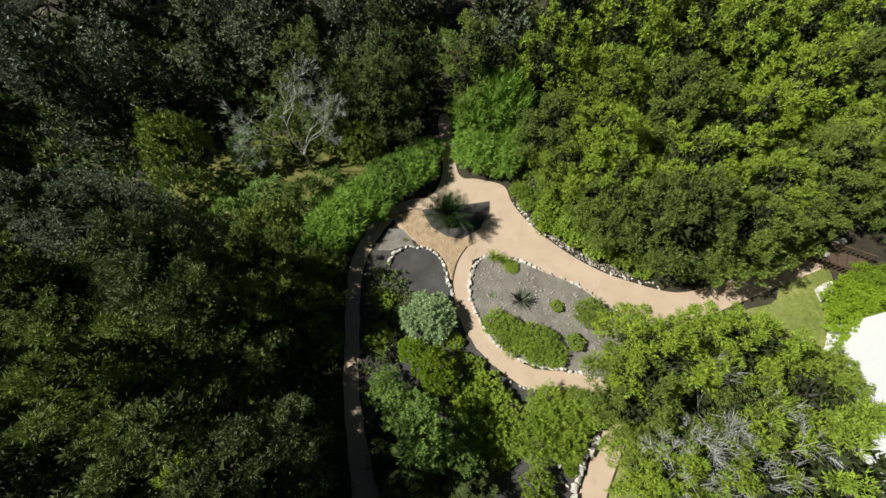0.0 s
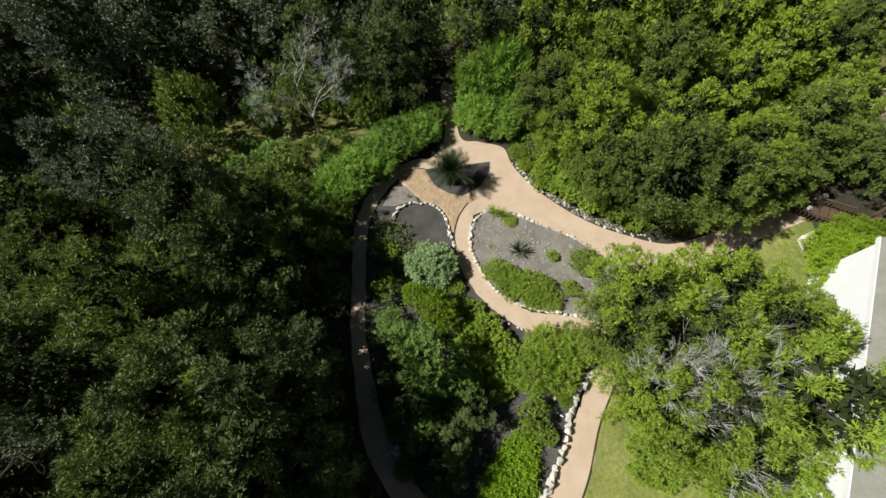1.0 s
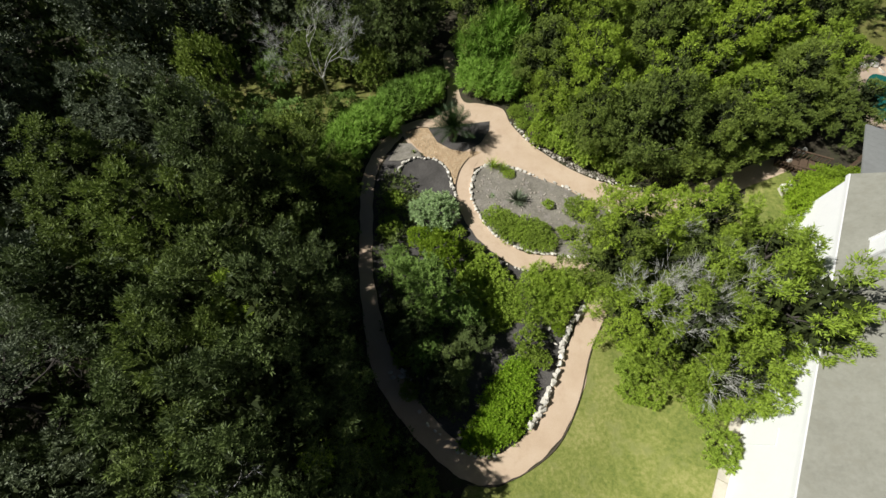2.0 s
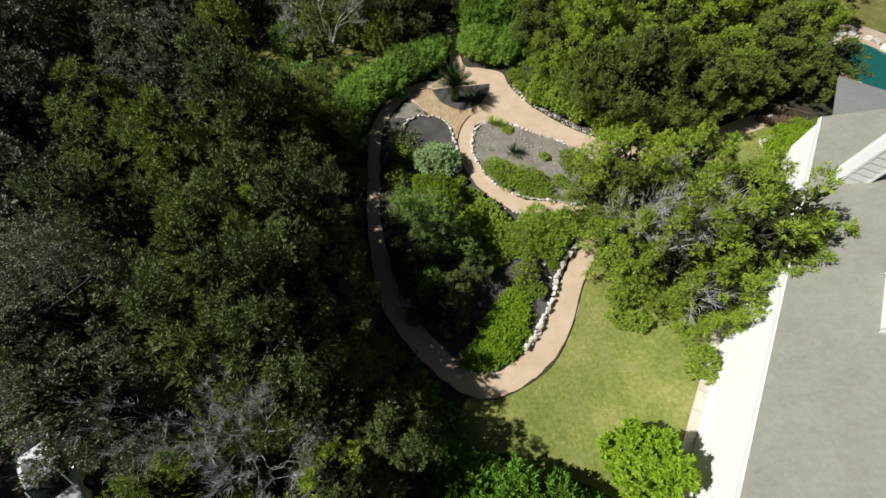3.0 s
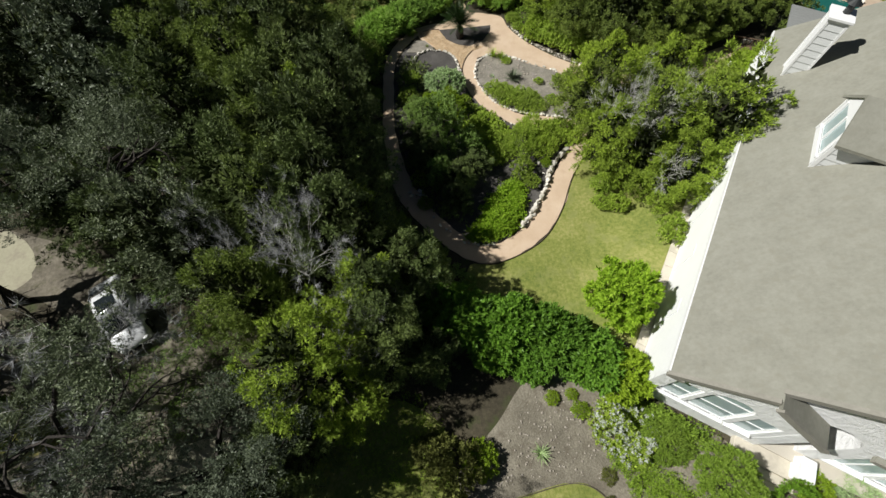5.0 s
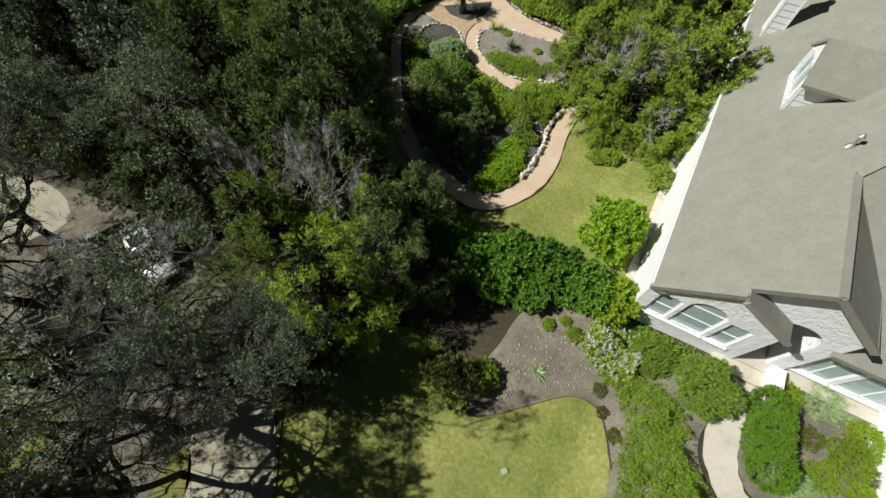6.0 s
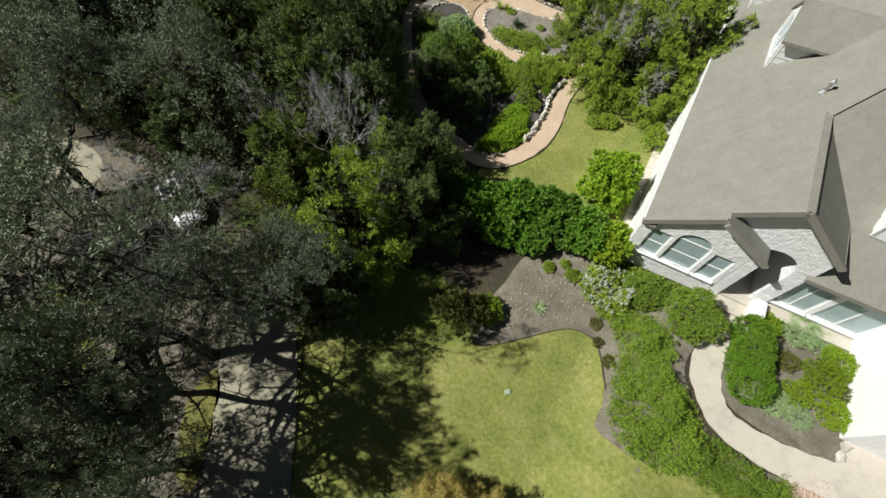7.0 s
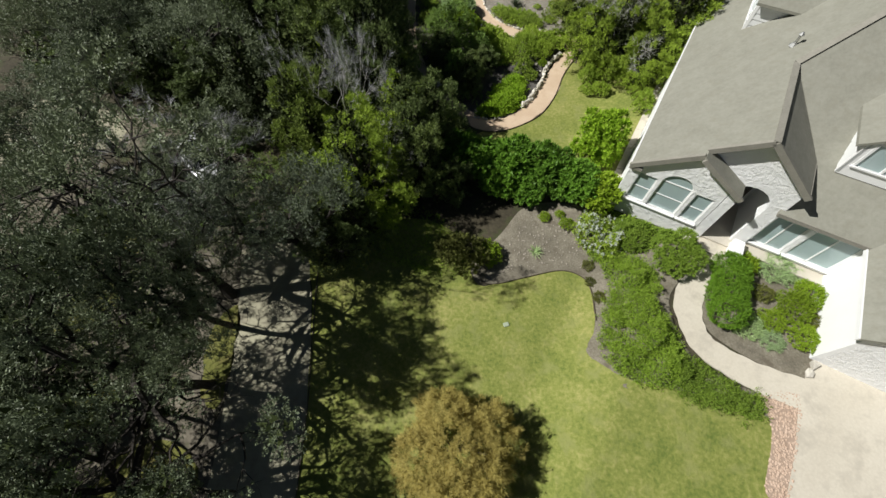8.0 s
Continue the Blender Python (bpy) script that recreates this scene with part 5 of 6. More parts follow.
def bare_tree(seed, height, label, leaf=None, spread=0.9, twigs=5, stout=0.012):
    """A dead tree: pale limbs and a haze of fine twigs."""
    rnd = random.Random(seed)
    root = empty("bare_tree", Matrix.Identity(4), label, "tree")
    bm = bmesh.new()
    ends = []
    for i in range(4):
        a = i * 1.7 + rnd.uniform(-0.3, 0.3)
        branching(bm, rnd, Vector((0, 0, height * 0.25)), Vector((math.cos(a) * spread, math.sin(a) * spread, 1.1)), height * 0.36, height * stout, 4, ends, 0.18, 0.03, (2, 3), 0.62, 0.6, 3)
    pts, rad = limb(rnd, Vector((0, 0, -0.2)), Vector((0.05, 0, 1)), height * 0.5, height * 0.018, 0.06, 4)
    tube(bm, pts, rad, 7)
    tagged(part("branch", bm, M_DEAD, root), "bleached grey branches", kind="stuff")
    tips = np.array([p for p, d, k in ends if k < 2])
    ways = np.array([d for p, d, k in ends if k < 2])
    tw = new("twig_haze", leaf_mesh("twig_haze", tips, ways, twigs * 4, (0.42, 0.016), 0.35, 0.4, seed, L_GREY, 0.3, plump=0.18))
    tw.parent = root
    tagged(tw, "haze of fine grey twigs", kind="stuff")
    if leaf:
        keep = np.random.default_rng(seed).random(len(tips)) < 0.35
        new("foliage", leaf_mesh("foliage", tips[keep], ways[keep], 8, (0.16, 0.07), 0.3, 0.6, seed + 1, leaf)).parent = root
    return root


def oak(seed, height, reach, label, limbs=6, leaves=16, size=(0.12, 0.065), keep=0.8, puff=0.72, core=False):
    """A spreading live oak: a short dark trunk, long crooked limbs and loose leaf sprays."""
    rnd = random.Random(seed)
    root = empty("live_oak", Matrix.Identity(4), label, "tree", "live oaks")
    bm = bmesh.new()
    ends = []
    pts, rad = limb(rnd, Vector((0, 0, -0.2)), Vector((rnd.uniform(-0.15, 0.15), rnd.uniform(-0.15, 0.15), 1)), height * 0.42, 0.32, 0.1, 4)
    rad = [max(0.24, r) for r in rad]
    tube(bm, pts, rad, 9)
    for i in range(limbs):
        a = i * math.tau / limbs + rnd.uniform(-0.35, 0.35)
        branching(bm, rnd, pts[3].lerp(pts[4], rnd.random()), Vector((math.cos(a), math.sin(a), rnd.uniform(0.3, 0.9))), reach * 0.52, 0.25, 3, ends, 0.26, 0.03, (2, 3), 0.56, 0.7)
    tagged(part("trunk", bm, M_DARK_BARK, root), "dark crooked trunk and limbs", kind="stuff")
    blobs = []
    for p, d, k in ends:
        if p.z > height * 0.5 and rnd.random() < (keep if k < 2 else keep * 0.6):
            r = puff * rnd.uniform(0.7, 1.3)
            blobs.append((tuple(p + d * 0.2 + Vector((rnd.gauss(0, 0.25), rnd.gauss(0, 0.25), 0.1))), (r, r * rnd.uniform(0.8, 1.2), r * 0.55)))
    tips, ways = shell(blobs, 5.5, seed, -0.6, 0.4, 0.45, 0.3)
    new("crown", leaf_mesh("crown", tips, ways, leaves, size, 0.4, 0.7, seed, L_OAK, plump=0.5, flat=0.35)).parent = root
    # near-black cards added in each clump so the oak casts denser shade
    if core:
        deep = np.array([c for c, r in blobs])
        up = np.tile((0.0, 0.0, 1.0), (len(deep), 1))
        inside = new("inner_foliage", leaf_mesh("inner_foliage", deep, up, 10, (0.4, 0.24), 0.7, 0.8, seed + 9, L_SHADE_CORE, 0.0, plump=0.8, flat=0.2))
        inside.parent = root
        tagged(inside, "near-black leaf cards added inside the crown to block light", kind="stuff")
    return root


oaks = [oak(101, 11.0, 7.2, "spreading live oak with dark crooked limbs beside the driveway", 8, 28, (0.1, 0.05), keep=0.7, puff=0.74), oak(102, 9.0, 6.0, "grey-green live oak with loose leaf sprays", 7, 28, (0.1, 0.05), keep=0.82, puff=0.8), oak(103, 11.0, 6.2, "dense dark live oak beside the driveway", 9, 24, (0.11, 0.058), keep=0.88, puff=0.9, core=True)]
plant_all(oaks, [(-14.6, -19.9, 1.0, 1.05, 0), (-10.6, -17.6, 0.75, 1.15, 1), (-16.6, -15.2, 0.62, 0.95, 1), (-14.3, -21.6, 0.55, 1.75, 0), (-24.6, -9.4, 0.8, 0.95, 1), (-25.0, -13.0, 0.9, 0.95, 1), (-14.6, -24.6, 0.74, 1.55, 2), (-15.0, -28.6, 0.85, 1.0, 2), (-20.5, -25.8, 0.85, 0.9, 2), (-27.0, -22.6, 0.95, 0.95, 0), (-24.5, -29.0, 0.95, 1.0, 2), (-19.6, -3.6, 0.9, 1.0, 1), (-30.0, -15.5, 1.0, 1.0, 2), (-14.8, -33.5, 1.0, 1.0, 2), (-28.0, -2.5, 0.95, 1.0, 1), (-28.6, 28.6, 0.9, 1.0, 1)], 9)
dead = bare_tree(201, 8.2, "dead tree with bleached grey branches and fine twigs", None, 0.5, 5, 0.006)
dead.matrix_basis = stand(-8.5, -9.4, 0, 0.64, 1.72)
thin = bare_tree(202, 7.0, "half-dead tree with pale limbs and sparse leaves", L_OLIVE, 0.9, 3, 0.007)
thin.matrix_basis = stand(-8.0, 15.6, 40, 0.85)
twiggy = bare_tree(205, 7.2, "grey twiggy tree with sparse leaves beside the parked car", L_OAK, 0.95, 6, 0.007)
twiggy.matrix_basis = stand(-15.6, -15.2, 200)
grey = bare_tree(203, 6.6, "small bare grey tree among the cedars", None, 0.6, 4, 0.006)
grey.matrix_basis = stand(-5.2, -12.4, 10, 0.7)
inner = bare_tree(204, 5.0, "bare grey branches inside the juniper clump", None, 0.8, 3, 0.005)
inner.matrix_basis = stand(9.8, -2.0, 70, 1.0, 1.22)
bright = plume_tree("cedar", 41, 8.2, 2.6, L_JUNIPER, M_BARK, 160, 22, 12, (0.12, 0.038), 0.06, (0.28, 0.5), 1.9, "bright yellow-green cedar standing before the dark woods", "tree", "woodland trees")
bright.matrix_basis = stand(-7.4, -14.3, 0, 1.08)
slim = plume_tree("cedar", 42, 7.6, 1.3, L_JUNIPER, M_BARK, 60, 20, 12, (0.12, 0.038), 0.15, (0.26, 0.44), 1.5, "slim yellow-green cedar beside a bare tree", "tree", "woodland trees")
slim.matrix_basis = stand(-4.9, -10.9)
copy_thing(slim, stand(-9.4, -6.2, 40, 1.0))
copy_thing(slim, stand(-5.7, -7.2, 200, 0.85))
copy_thing(slim, stand(-8.4, -1.0, 300, 1.05))

# ---- garden shrubs ----
sage = shrub("sage_shrub", 301, 1.5, 1.25, L_SAGE, "silver-green leafy shrub beside the path", clumps=6, size=(0.11, 0.05), tufts=34)
sage.matrix_basis = stand(-0.95, 5.4)
olive = crown_tree("small_tree", 302, 3.6, 1.7, L_OLIVE, M_BARK, 14, 18, (0.11, 0.045), 18, 0.2, "small grey-green ornamental tree in the garden", "tree", "", 0.2)
olive.matrix_basis = stand(-1.3, 0.3, 0, 1.1)
copy_thing_scaled(olive, stand(-1.7, -2.6, 100, 0.6))
copy_thing_scaled(olive, stand(0.2, -0.9, 30, 0.65))
copy_thing_scaled(olive, stand(-2.9, 1.9, 200, 0.65))
lime = [shrub("lime_shrub", 303, 1.7, 1.0, L_LIME, "lime-green leafy shrub in the garden bed", clumps=5, size=(0.13, 0.06), tufts=24), shrub("green_shrub", 304, 1.0, 0.9, L_SHRUB, "rounded mid-green shrub in the garden", clumps=5, size=(0.13, 0.06), tufts=20), shrub("feathery_shrub", 305, 0.8, 0.9, L_SHRUB, "low feathery yellow-green shrub in mulch", clumps=6, size=(0.13, 0.024), tufts=34, leaves=18, up=0.7)]
plant_all(lime, [(-0.7, 2.7, 1.0, 1.1, 0), (-1.9, 3.9, 0.6, 1.0, 0), (0.9, 2.9, 0.8, 0.8, 1), (1.6, 1.9, 0.9, 0.9, 1), (2.3, 1.0, 0.85, 0.9, 1), (0.8, 1.2, 1.0, 1.1, 1), (1.4, -0.2, 1.0, 1.1, 1), (0.3, 4.2, 0.5, 0.9, 1),
                 (4.5, 0.6, 1.25, 1.2, 2), (5.6, 0.5, 1.1, 1.1, 2), (3.7, -0.4, 1.2, 1.5, 2), (4.9, -0.6, 1.0, 1.3, 2), (6.4, 0.6, 0.9, 1.3, 1), (3.5, -2.4, 0.85, 1.2, 1), (3.9, -3.2, 0.55, 1.2, 1),
                 (2.5, 5.0, 0.75, 1.0, 2), (3.1, 4.5, 0.85, 1.05, 2), (3.9, 4.1, 0.9, 1.0, 2), (4.7, 3.8, 0.9, 1.0, 2), (5.1, 3.3, 0.75, 0.9, 2), (3.3, 3.9, 0.7, 0.8, 2), (4.3, 3.3, 0.6, 0.8, 2),
                 (7.35, 5.2, 0.85, 1.1, 2), (6.35, 3.8, 0.48, 1.0, 1), (5.75, 5.75, 0.36, 0.9, 1), (3.7, 8.1, 0.4, 0.8, 2),
                 (5.85, 10.7, 0.8, 1.2, 1), (7.2, 9.9, 1.1, 1.2, 1), (8.5, 9.1, 1.15, 1.2, 1), (9.7, 8.4, 1.0, 1.2, 1), (6.4, 10.4, 0.7, 1.1, 1), (7.9, 10.2, 0.9, 1.5, 1), (10.9, 7.9, 0.8, 1.2, 1), (4.75, 12.9, 0.6, 1.1, 2), (5.0, 12.0, 0.5, 0.9, 2), (10.6, 7.3, 0.5, 1.0, 1), (6.6, 11.6, 0.9, 1.2, 1),
                 (7.75, -4.9, 0.55, 1.2, 1), (8.6, -5.15, 0.68, 1.25, 1), (8.1, -3.8, 0.85, 1.5, 1), (10.75, -7.5, 0.85, 1.4, 1), (5.05, -1.75, 0.33, 1.0, 0),
                 (-3.4, 11.9, 0.5, 0.7, 1), (-2.9, -2.6, 0.6, 0.9, 1), (-3.6, 4.6, 0.8, 0.9, 1), (-3.4, 6.6, 0.7, 0.9, 1), (-2.6, -4.3, 0.5, 0.7, 2)], 12)
bamboo = shrub("bamboo_shrub", 310, 2.0, 1.6, L_BAMBOO, "bright green arching bamboo-like shrub", clumps=7, size=(0.34, 0.06), tufts=12, leaves=15, up=0.5, spread=0.25, hang=0.25)
plant_all([bamboo], [(-5.6, 11.7, 1.0, 0.9, 0), (-6.8, 10.4, 0.9, 0.9, 0), (-4.2, 12.9, 0.85, 0.9, 0), (-2.9, 14.1, 0.9, 0.9, 0), (-1.5, 14.7, 0.8, 0.95, 0), (-0.6, 16.0, 0.6, 1.0, 0), (2.6, 15.7, 0.95, 0.95, 0), (3.9, 15.0, 0.75, 0.9, 0), (2.9, 17.8, 1.0, 1.5, 0), (4.2, 18.4, 1.05, 1.75, 0), (4.7, 16.3, 0.8, 1.1, 0), (-7.6, 9.0, 0.7, 0.9, 0)], 13)


def sago(x, y):
    """A sago palm: a stout trunk with a crown of feathered fronds."""
    rnd = random.Random(5)
    root = empty("sago_palm", stand(x, y, 0, 1.32), "dark green sago palm with stiff feathered fronds", "palm")
    bm = bmesh.new()
    tube(bm, [Vector((0, 0, 0)), Vector((0, 0, 0.25)), Vector((0.02, 0, 0.6)), Vector((0, 0, 0.85))], [0.2, 0.24, 0.2, 0.1], 10)
    part("trunk", bm, M_DARK_BARK, root)
    for i in range(44):
        a = i * 2.399
        tilt = radians(8 + 70 * (i / 43))
        d = Vector((math.cos(a) * math.sin(tilt), math.sin(a) * math.sin(tilt), math.cos(tilt)))
        p, pts = Vector((0, 0, 0.85)), []
        ln = rnd.uniform(0.95, 1.2)
        for _ in range(9):
            pts.append(p.copy())
            p = p + d * ln / 8
            d = (d + Vector((0, 0, -0.075))).normalized()
        bm = bmesh.new()
        tube(bm, pts, [0.014 * (1 - 0.08 * k) for k in range(9)], 3)
        for k in range(1, 9):
            for f in (0, 0.5):
                if k == 8 and f:
                    continue
                q = pts[k] if not f else pts[k].lerp(pts[k + 1], 0.5)
                d2 = (pts[k] - pts[k - 1]).normalized()
                s = d2.cross(Vector((0, 0, 1))).normalized()
                up = s.cross(d2)
                w = 0.24 * math.sin(math.pi * (0.25 + 0.72 * k / 9))
                for sign in (-1, 1):
                    tip = q + s * sign * w + d2 * 0.1 + up * 0.05
                    b = d2 * 0.016
                    bm.faces.new([bm.verts.new(v) for v in (q - b, q.lerp(tip, 0.5) - b + up * 0.01, tip, q.lerp(tip, 0.5) + b + up * 0.01, q + b)])
        part("frond", bm, L_PALM, root)
    return root


sago(0.42, 11.1)


def rosette(name, seed, n, length, width, material, label, category, lift=(20, 75)):
    """A plant of stiff pointed blades round one foot."""
    rnd = random.Random(seed)
    root = empty(name, Matrix.Identity(4), label, category)
    bm = bmesh.new()
    for i in range(n):
        a, e = i * 2.399 + rnd.uniform(-0.2, 0.2), radians(rnd.uniform(*lift))
        d = Vector((math.cos(a) * math.cos(e), math.sin(a) * math.cos(e), math.sin(e)))
        s = Vector((-math.sin(a), math.cos(a), 0)) * width
        ln = length * rnd.uniform(0.7, 1.1)
        p0, p1, p2 = d * 0.03, d * ln * 0.5, d * ln - Vector((0, 0, 0.08 * ln))
        v = [bm.verts.new(q) for q in (p0 - s * 0.5, p1 - s * 0.6, p2, p1 + s * 0.6, p0 + s * 0.5)]
        bm.faces.new(v)
    part("blades", bm, material, root)
    bm = bmesh.new()
    bmesh.ops.create_icosphere(bm, subdivisions=1, radius=0.06, matrix=Matrix.Translation((0, 0, 0.02)))
    part("heart", bm, material, root)
    return root


yucca = rosette("yucca", 401, 120, 0.9, 0.04, L_OAK, "spiky grey-green yucca in the mulch", "yucca")
yucca.matrix_basis = stand(3.95, 6.2)
agave = rosette("agave", 402, 40, 0.6, 0.03, L_SAGE, "thin grey-green spiky plant in the mulch", "yucca", (10, 60))
agave.matrix_basis = stand(2.25, -17.9)
copy_thing(agave, stand(2.5, 6.6, 50, 0.5))
grasses = rosette("grass_clump", 403, 130, 0.85, 0.014, L_SHRUB, "wispy grass clump by the stones", "grass", (25, 85))
grasses.matrix_basis = stand(2.75, 8.75)
copy_thing(grasses, stand(3.35, 8.45, 80, 0.9))
copy_thing(grasses, stand(4.6, 13.2, 20, 0.8))
copy_thing(grasses, stand(-2.15, 10.2, 20, 0.35))


def carpet(name, outline, height, per_m2, leaf, label, seed, size=(0.11, 0.06), leaves=14, bumpy=0.5, up=0.8, wild=0.55, blooms=None, category="ground cover"):
    """Low planting that fills an outline: mounded leaf tufts over the ground, too many to count."""
    loop = spline(outline, 5, True)
    xs, ys = np.array([p.x for p in loop]), np.array([p.y for p in loop])
    rng = np.random.default_rng(seed)
    area = 0.5 * abs(np.dot(xs, np.roll(ys, 1)) - np.dot(ys, np.roll(xs, 1)))
    tries = int(per_m2 * (xs.max() - xs.min()) * (ys.max() - ys.min()))
    px, py = rng.uniform(xs.min(), xs.max(), tries), rng.uniform(ys.min(), ys.max(), tries)
    inside = np.zeros(tries, bool)
    edge = np.full(tries, 9.0)
    for x1, y1, x2, y2 in zip(xs, ys, np.roll(xs, -1), np.roll(ys, -1)):
        cross = ((y1 > py) != (y2 > py)) & (px < (x2 - x1) * (py - y1) / (y2 - y1 + 1e-12) + x1)
        inside ^= cross
        edge = np.minimum(edge, np.hypot(px - x1, py - y1))
    px, py, edge = px[inside], py[inside], edge[inside]
    px, py = px + rng.normal(0, 0.13, len(px)), py + rng.normal(0, 0.13, len(py))
    lump = 0.62 + bumpy * (np.sin(px * 2.3 + 1.3 * np.sin(py * 1.7 + seed)) * np.sin(py * 2.1 + seed) + 0.4 * np.sin(px * 5.1 + seed) * np.sin(py * 4.7))
    h = height * np.clip(lump, 0.15, 1.3) * np.clip(edge / 0.45, 0.25, 1.0) * rng.uniform(0.75, 1.0, len(px))
    z = np.array([terrain(a, b) for a, b in zip(px, py)]) + h
    tips = np.stack([px, py, z], 1)
    ways = rng.normal(0, 0.45, tips.shape)
    ways[:, 2] += up
    ways /= np.linalg.norm(ways, axis=1, keepdims=True)
    root = tagged(new(name, leaf_mesh(name, tips, ways, leaves, size, 0.34, wild, seed, leaf, flat=0.3)), label, category, kind="stuff")
    if blooms:
        pick = rng.random(len(tips)) < blooms
        bl = new("blossom", leaf_mesh("blossom", tips[pick] + np.array([0, 0, 0.16]), ways[pick], 8, (0.12, 0.1), 0.16, 0.6, seed + 1, L_FLOWER))
        bl.parent = root
        tagged(bl, "small white blossom", kind="stuff")
    return root


carpet("ground_cover", [(-0.3, -6.8), (0.6, -6.95), (1.6, -6.9), (2.6, -6.2), (3.1, -5.2), (3.4, -4.0), (3.3, -3.0), (2.3, -3.3), (1.2, -4.4), (0.6, -5.5)], 0.5, 190, L_GROUND, "bright green ground cover beside the path", 501)
carpet("ground_cover", [(1.2, 2.2), (2.2, 1.3), (3.0, 0.2), (2.8, -1.2), (1.5, -1.6), (0.3, -0.2), (0.2, 1.6)], 0.7, 110, L_SHRUB, "mid-green low planting under the garden trees", 502)
carpet("ground_cover", [(5.2, -17.9), (6.4, -18.2), (7.6, -19.3), (8.0, -20.6), (7.3, -21.6), (7.9, -23.0), (7.8, -24.6), (6.9, -25.7), (5.3, -25.2), (4.5, -24.2), (4.8, -22.6), (5.4, -21.2), (5.9, -20.2), (5.6, -19.0)], 0.85, 125, L_BANK, "dense green spreading shrubs on the bank", 503, (0.1, 0.026), 24, 0.6, wild=0.9)
carpet("ground_cover", [(7.5, -24.2), (8.6, -24.7), (9.6, -25.6), (10.9, -26.4), (10.3, -27.1), (8.9, -26.7), (7.2, -25.9)], 0.7, 125, L_BANK, "green spreading shrubs along the walk", 504, (0.1, 0.026), 24, 0.6, wild=0.9)
carpet("white_shrubs", [(4.9, -16.1), (6.0, -15.9), (7.1, -16.7), (7.2, -17.9), (6.2, -18.6), (5.2, -17.9), (4.7, -17.0)], 1.2, 110, L_SHRUB, "green shrubs dusted with white blossom", 505, (0.12, 0.06), 14, blooms=0.35, category="shrub")
carpet("foundation_shrubs", [(7.0, -15.9), (8.2, -16.7), (9.4, -17.5), (9.5, -17.9), (8.4, -17.9), (7.5, -17.4), (6.8, -16.9)], 0.8, 110, L_BANK, "green shrubs below the front windows", 506, (0.12, 0.06), 14, category="shrub")
carpet("fallen_grass", [(-8.3, -14.8), (-3.5, -15.0), (-1.5, -18.0), (-2.0, -19.2), (-6.0, -18.5), (-8.8, -18.0)], 0.16, 45, L_GROUND, "rough shaded grass under the trees", 507, (0.12, 0.02), 6, category="grass")

round_shrubs = [shrub("round_shrub", 320, 1.2, 1.1, L_LIME, "rounded olive-green shrub beside the walk", clumps=6, size=(0.1, 0.045), tufts=30), shrub("russet_shrub", 321, 0.8, 0.8, L_RUSSET, "russet and green low shrub", clumps=5, size=(0.1, 0.045), tufts=28), shrub("silver_shrub", 322, 0.7, 0.9, L_SAGE, "silver spiky shrub by the wall", clumps=6, size=(0.2, 0.02), tufts=30)]
plant_all(round_shrubs, [(5.05, -18.9, 0.4, 0.8, 1), (12.8, -19.6, 0.6, 1.0, 0), (14.0, -22.2, 0.72, 1.2, 0), (15.1, -21.6, 0.68, 1.2, 0), (13.7, -23.7, 0.6, 1.0, 0), (14.9, -23.0, 0.6, 1.0, 1), (12.9, -21.4, 0.6, 1.0, 1), (12.7, -22.8, 0.55, 0.8, 0), (14.3, -19.9, 0.95, 1.0, 2), (15.3, -20.2, 0.7, 1.0, 2), (11.5, -23.0, 0.7, 0.9, 2), (12.3, -23.7, 0.6, 0.8, 2), (-1.6, -18.2, 1.45, 1.25, 1), (-2.6, -17.6, 1.0, 1.2, 1), (-0.5, -18.0, 0.7, 1.0, 0), (4.9, -19.9, 0.35, 0.8, 1), (5.1, -20.9, 0.4, 0.8, 1), (3.1, -15.6, 0.3, 1.0, 0), (4.3, -16.2, 0.35, 1.0, 0), (4.0, -15.5, 0.25, 1.0, 0)], 14)

walk_shrub = shrub("feathery_bush", 323, 1.9, 1.35, L_BANK, "rounded feathery green bush beside the front walk", clumps=7, size=(0.12, 0.035), tufts=34, leaves=20)
walk_shrub.matrix_basis = stand(8.95, -19.25, 0, 0.88)
copy_thing_scaled(walk_shrub, stand(7.5, -17.7, 90, 0.7, 0.8))

# clipped oval hedge in the curve of the walk
hedge = empty("clipped_hedge", pose(11.0, -21.3, terrain(11, -21.3), 0, 0, 67), "clipped oval evergreen hedge", "hedge")
blobs = [((d, 0, 0.55), (0.95, 0.78, 0.75)) for d in (-1.1, -0.55, 0, 0.55, 1.1)]
tips, ways = shell(blobs, 120, 330, -0.4, 0.2, 0.3, 0.05)
new("foliage", leaf_mesh("foliage", tips, ways, 18, (0.06, 0.024), 0.14, 0.5, 330, L_HEDGE, flat=0.3)).parent = hedge
bm = bmesh.new()
rnd = random.Random(4)
for d in (-1, -0.4, 0.3, 0.9):
    pts, rad = limb(rnd, Vector((d, 0, -0.1)), Vector((0, 0, 1)), 0.8, 0.03, 0.1, 3)
    tube(bm, pts, rad, 4)
tagged(part("stem", bm, M_BARK, hedge), kind="stuff")

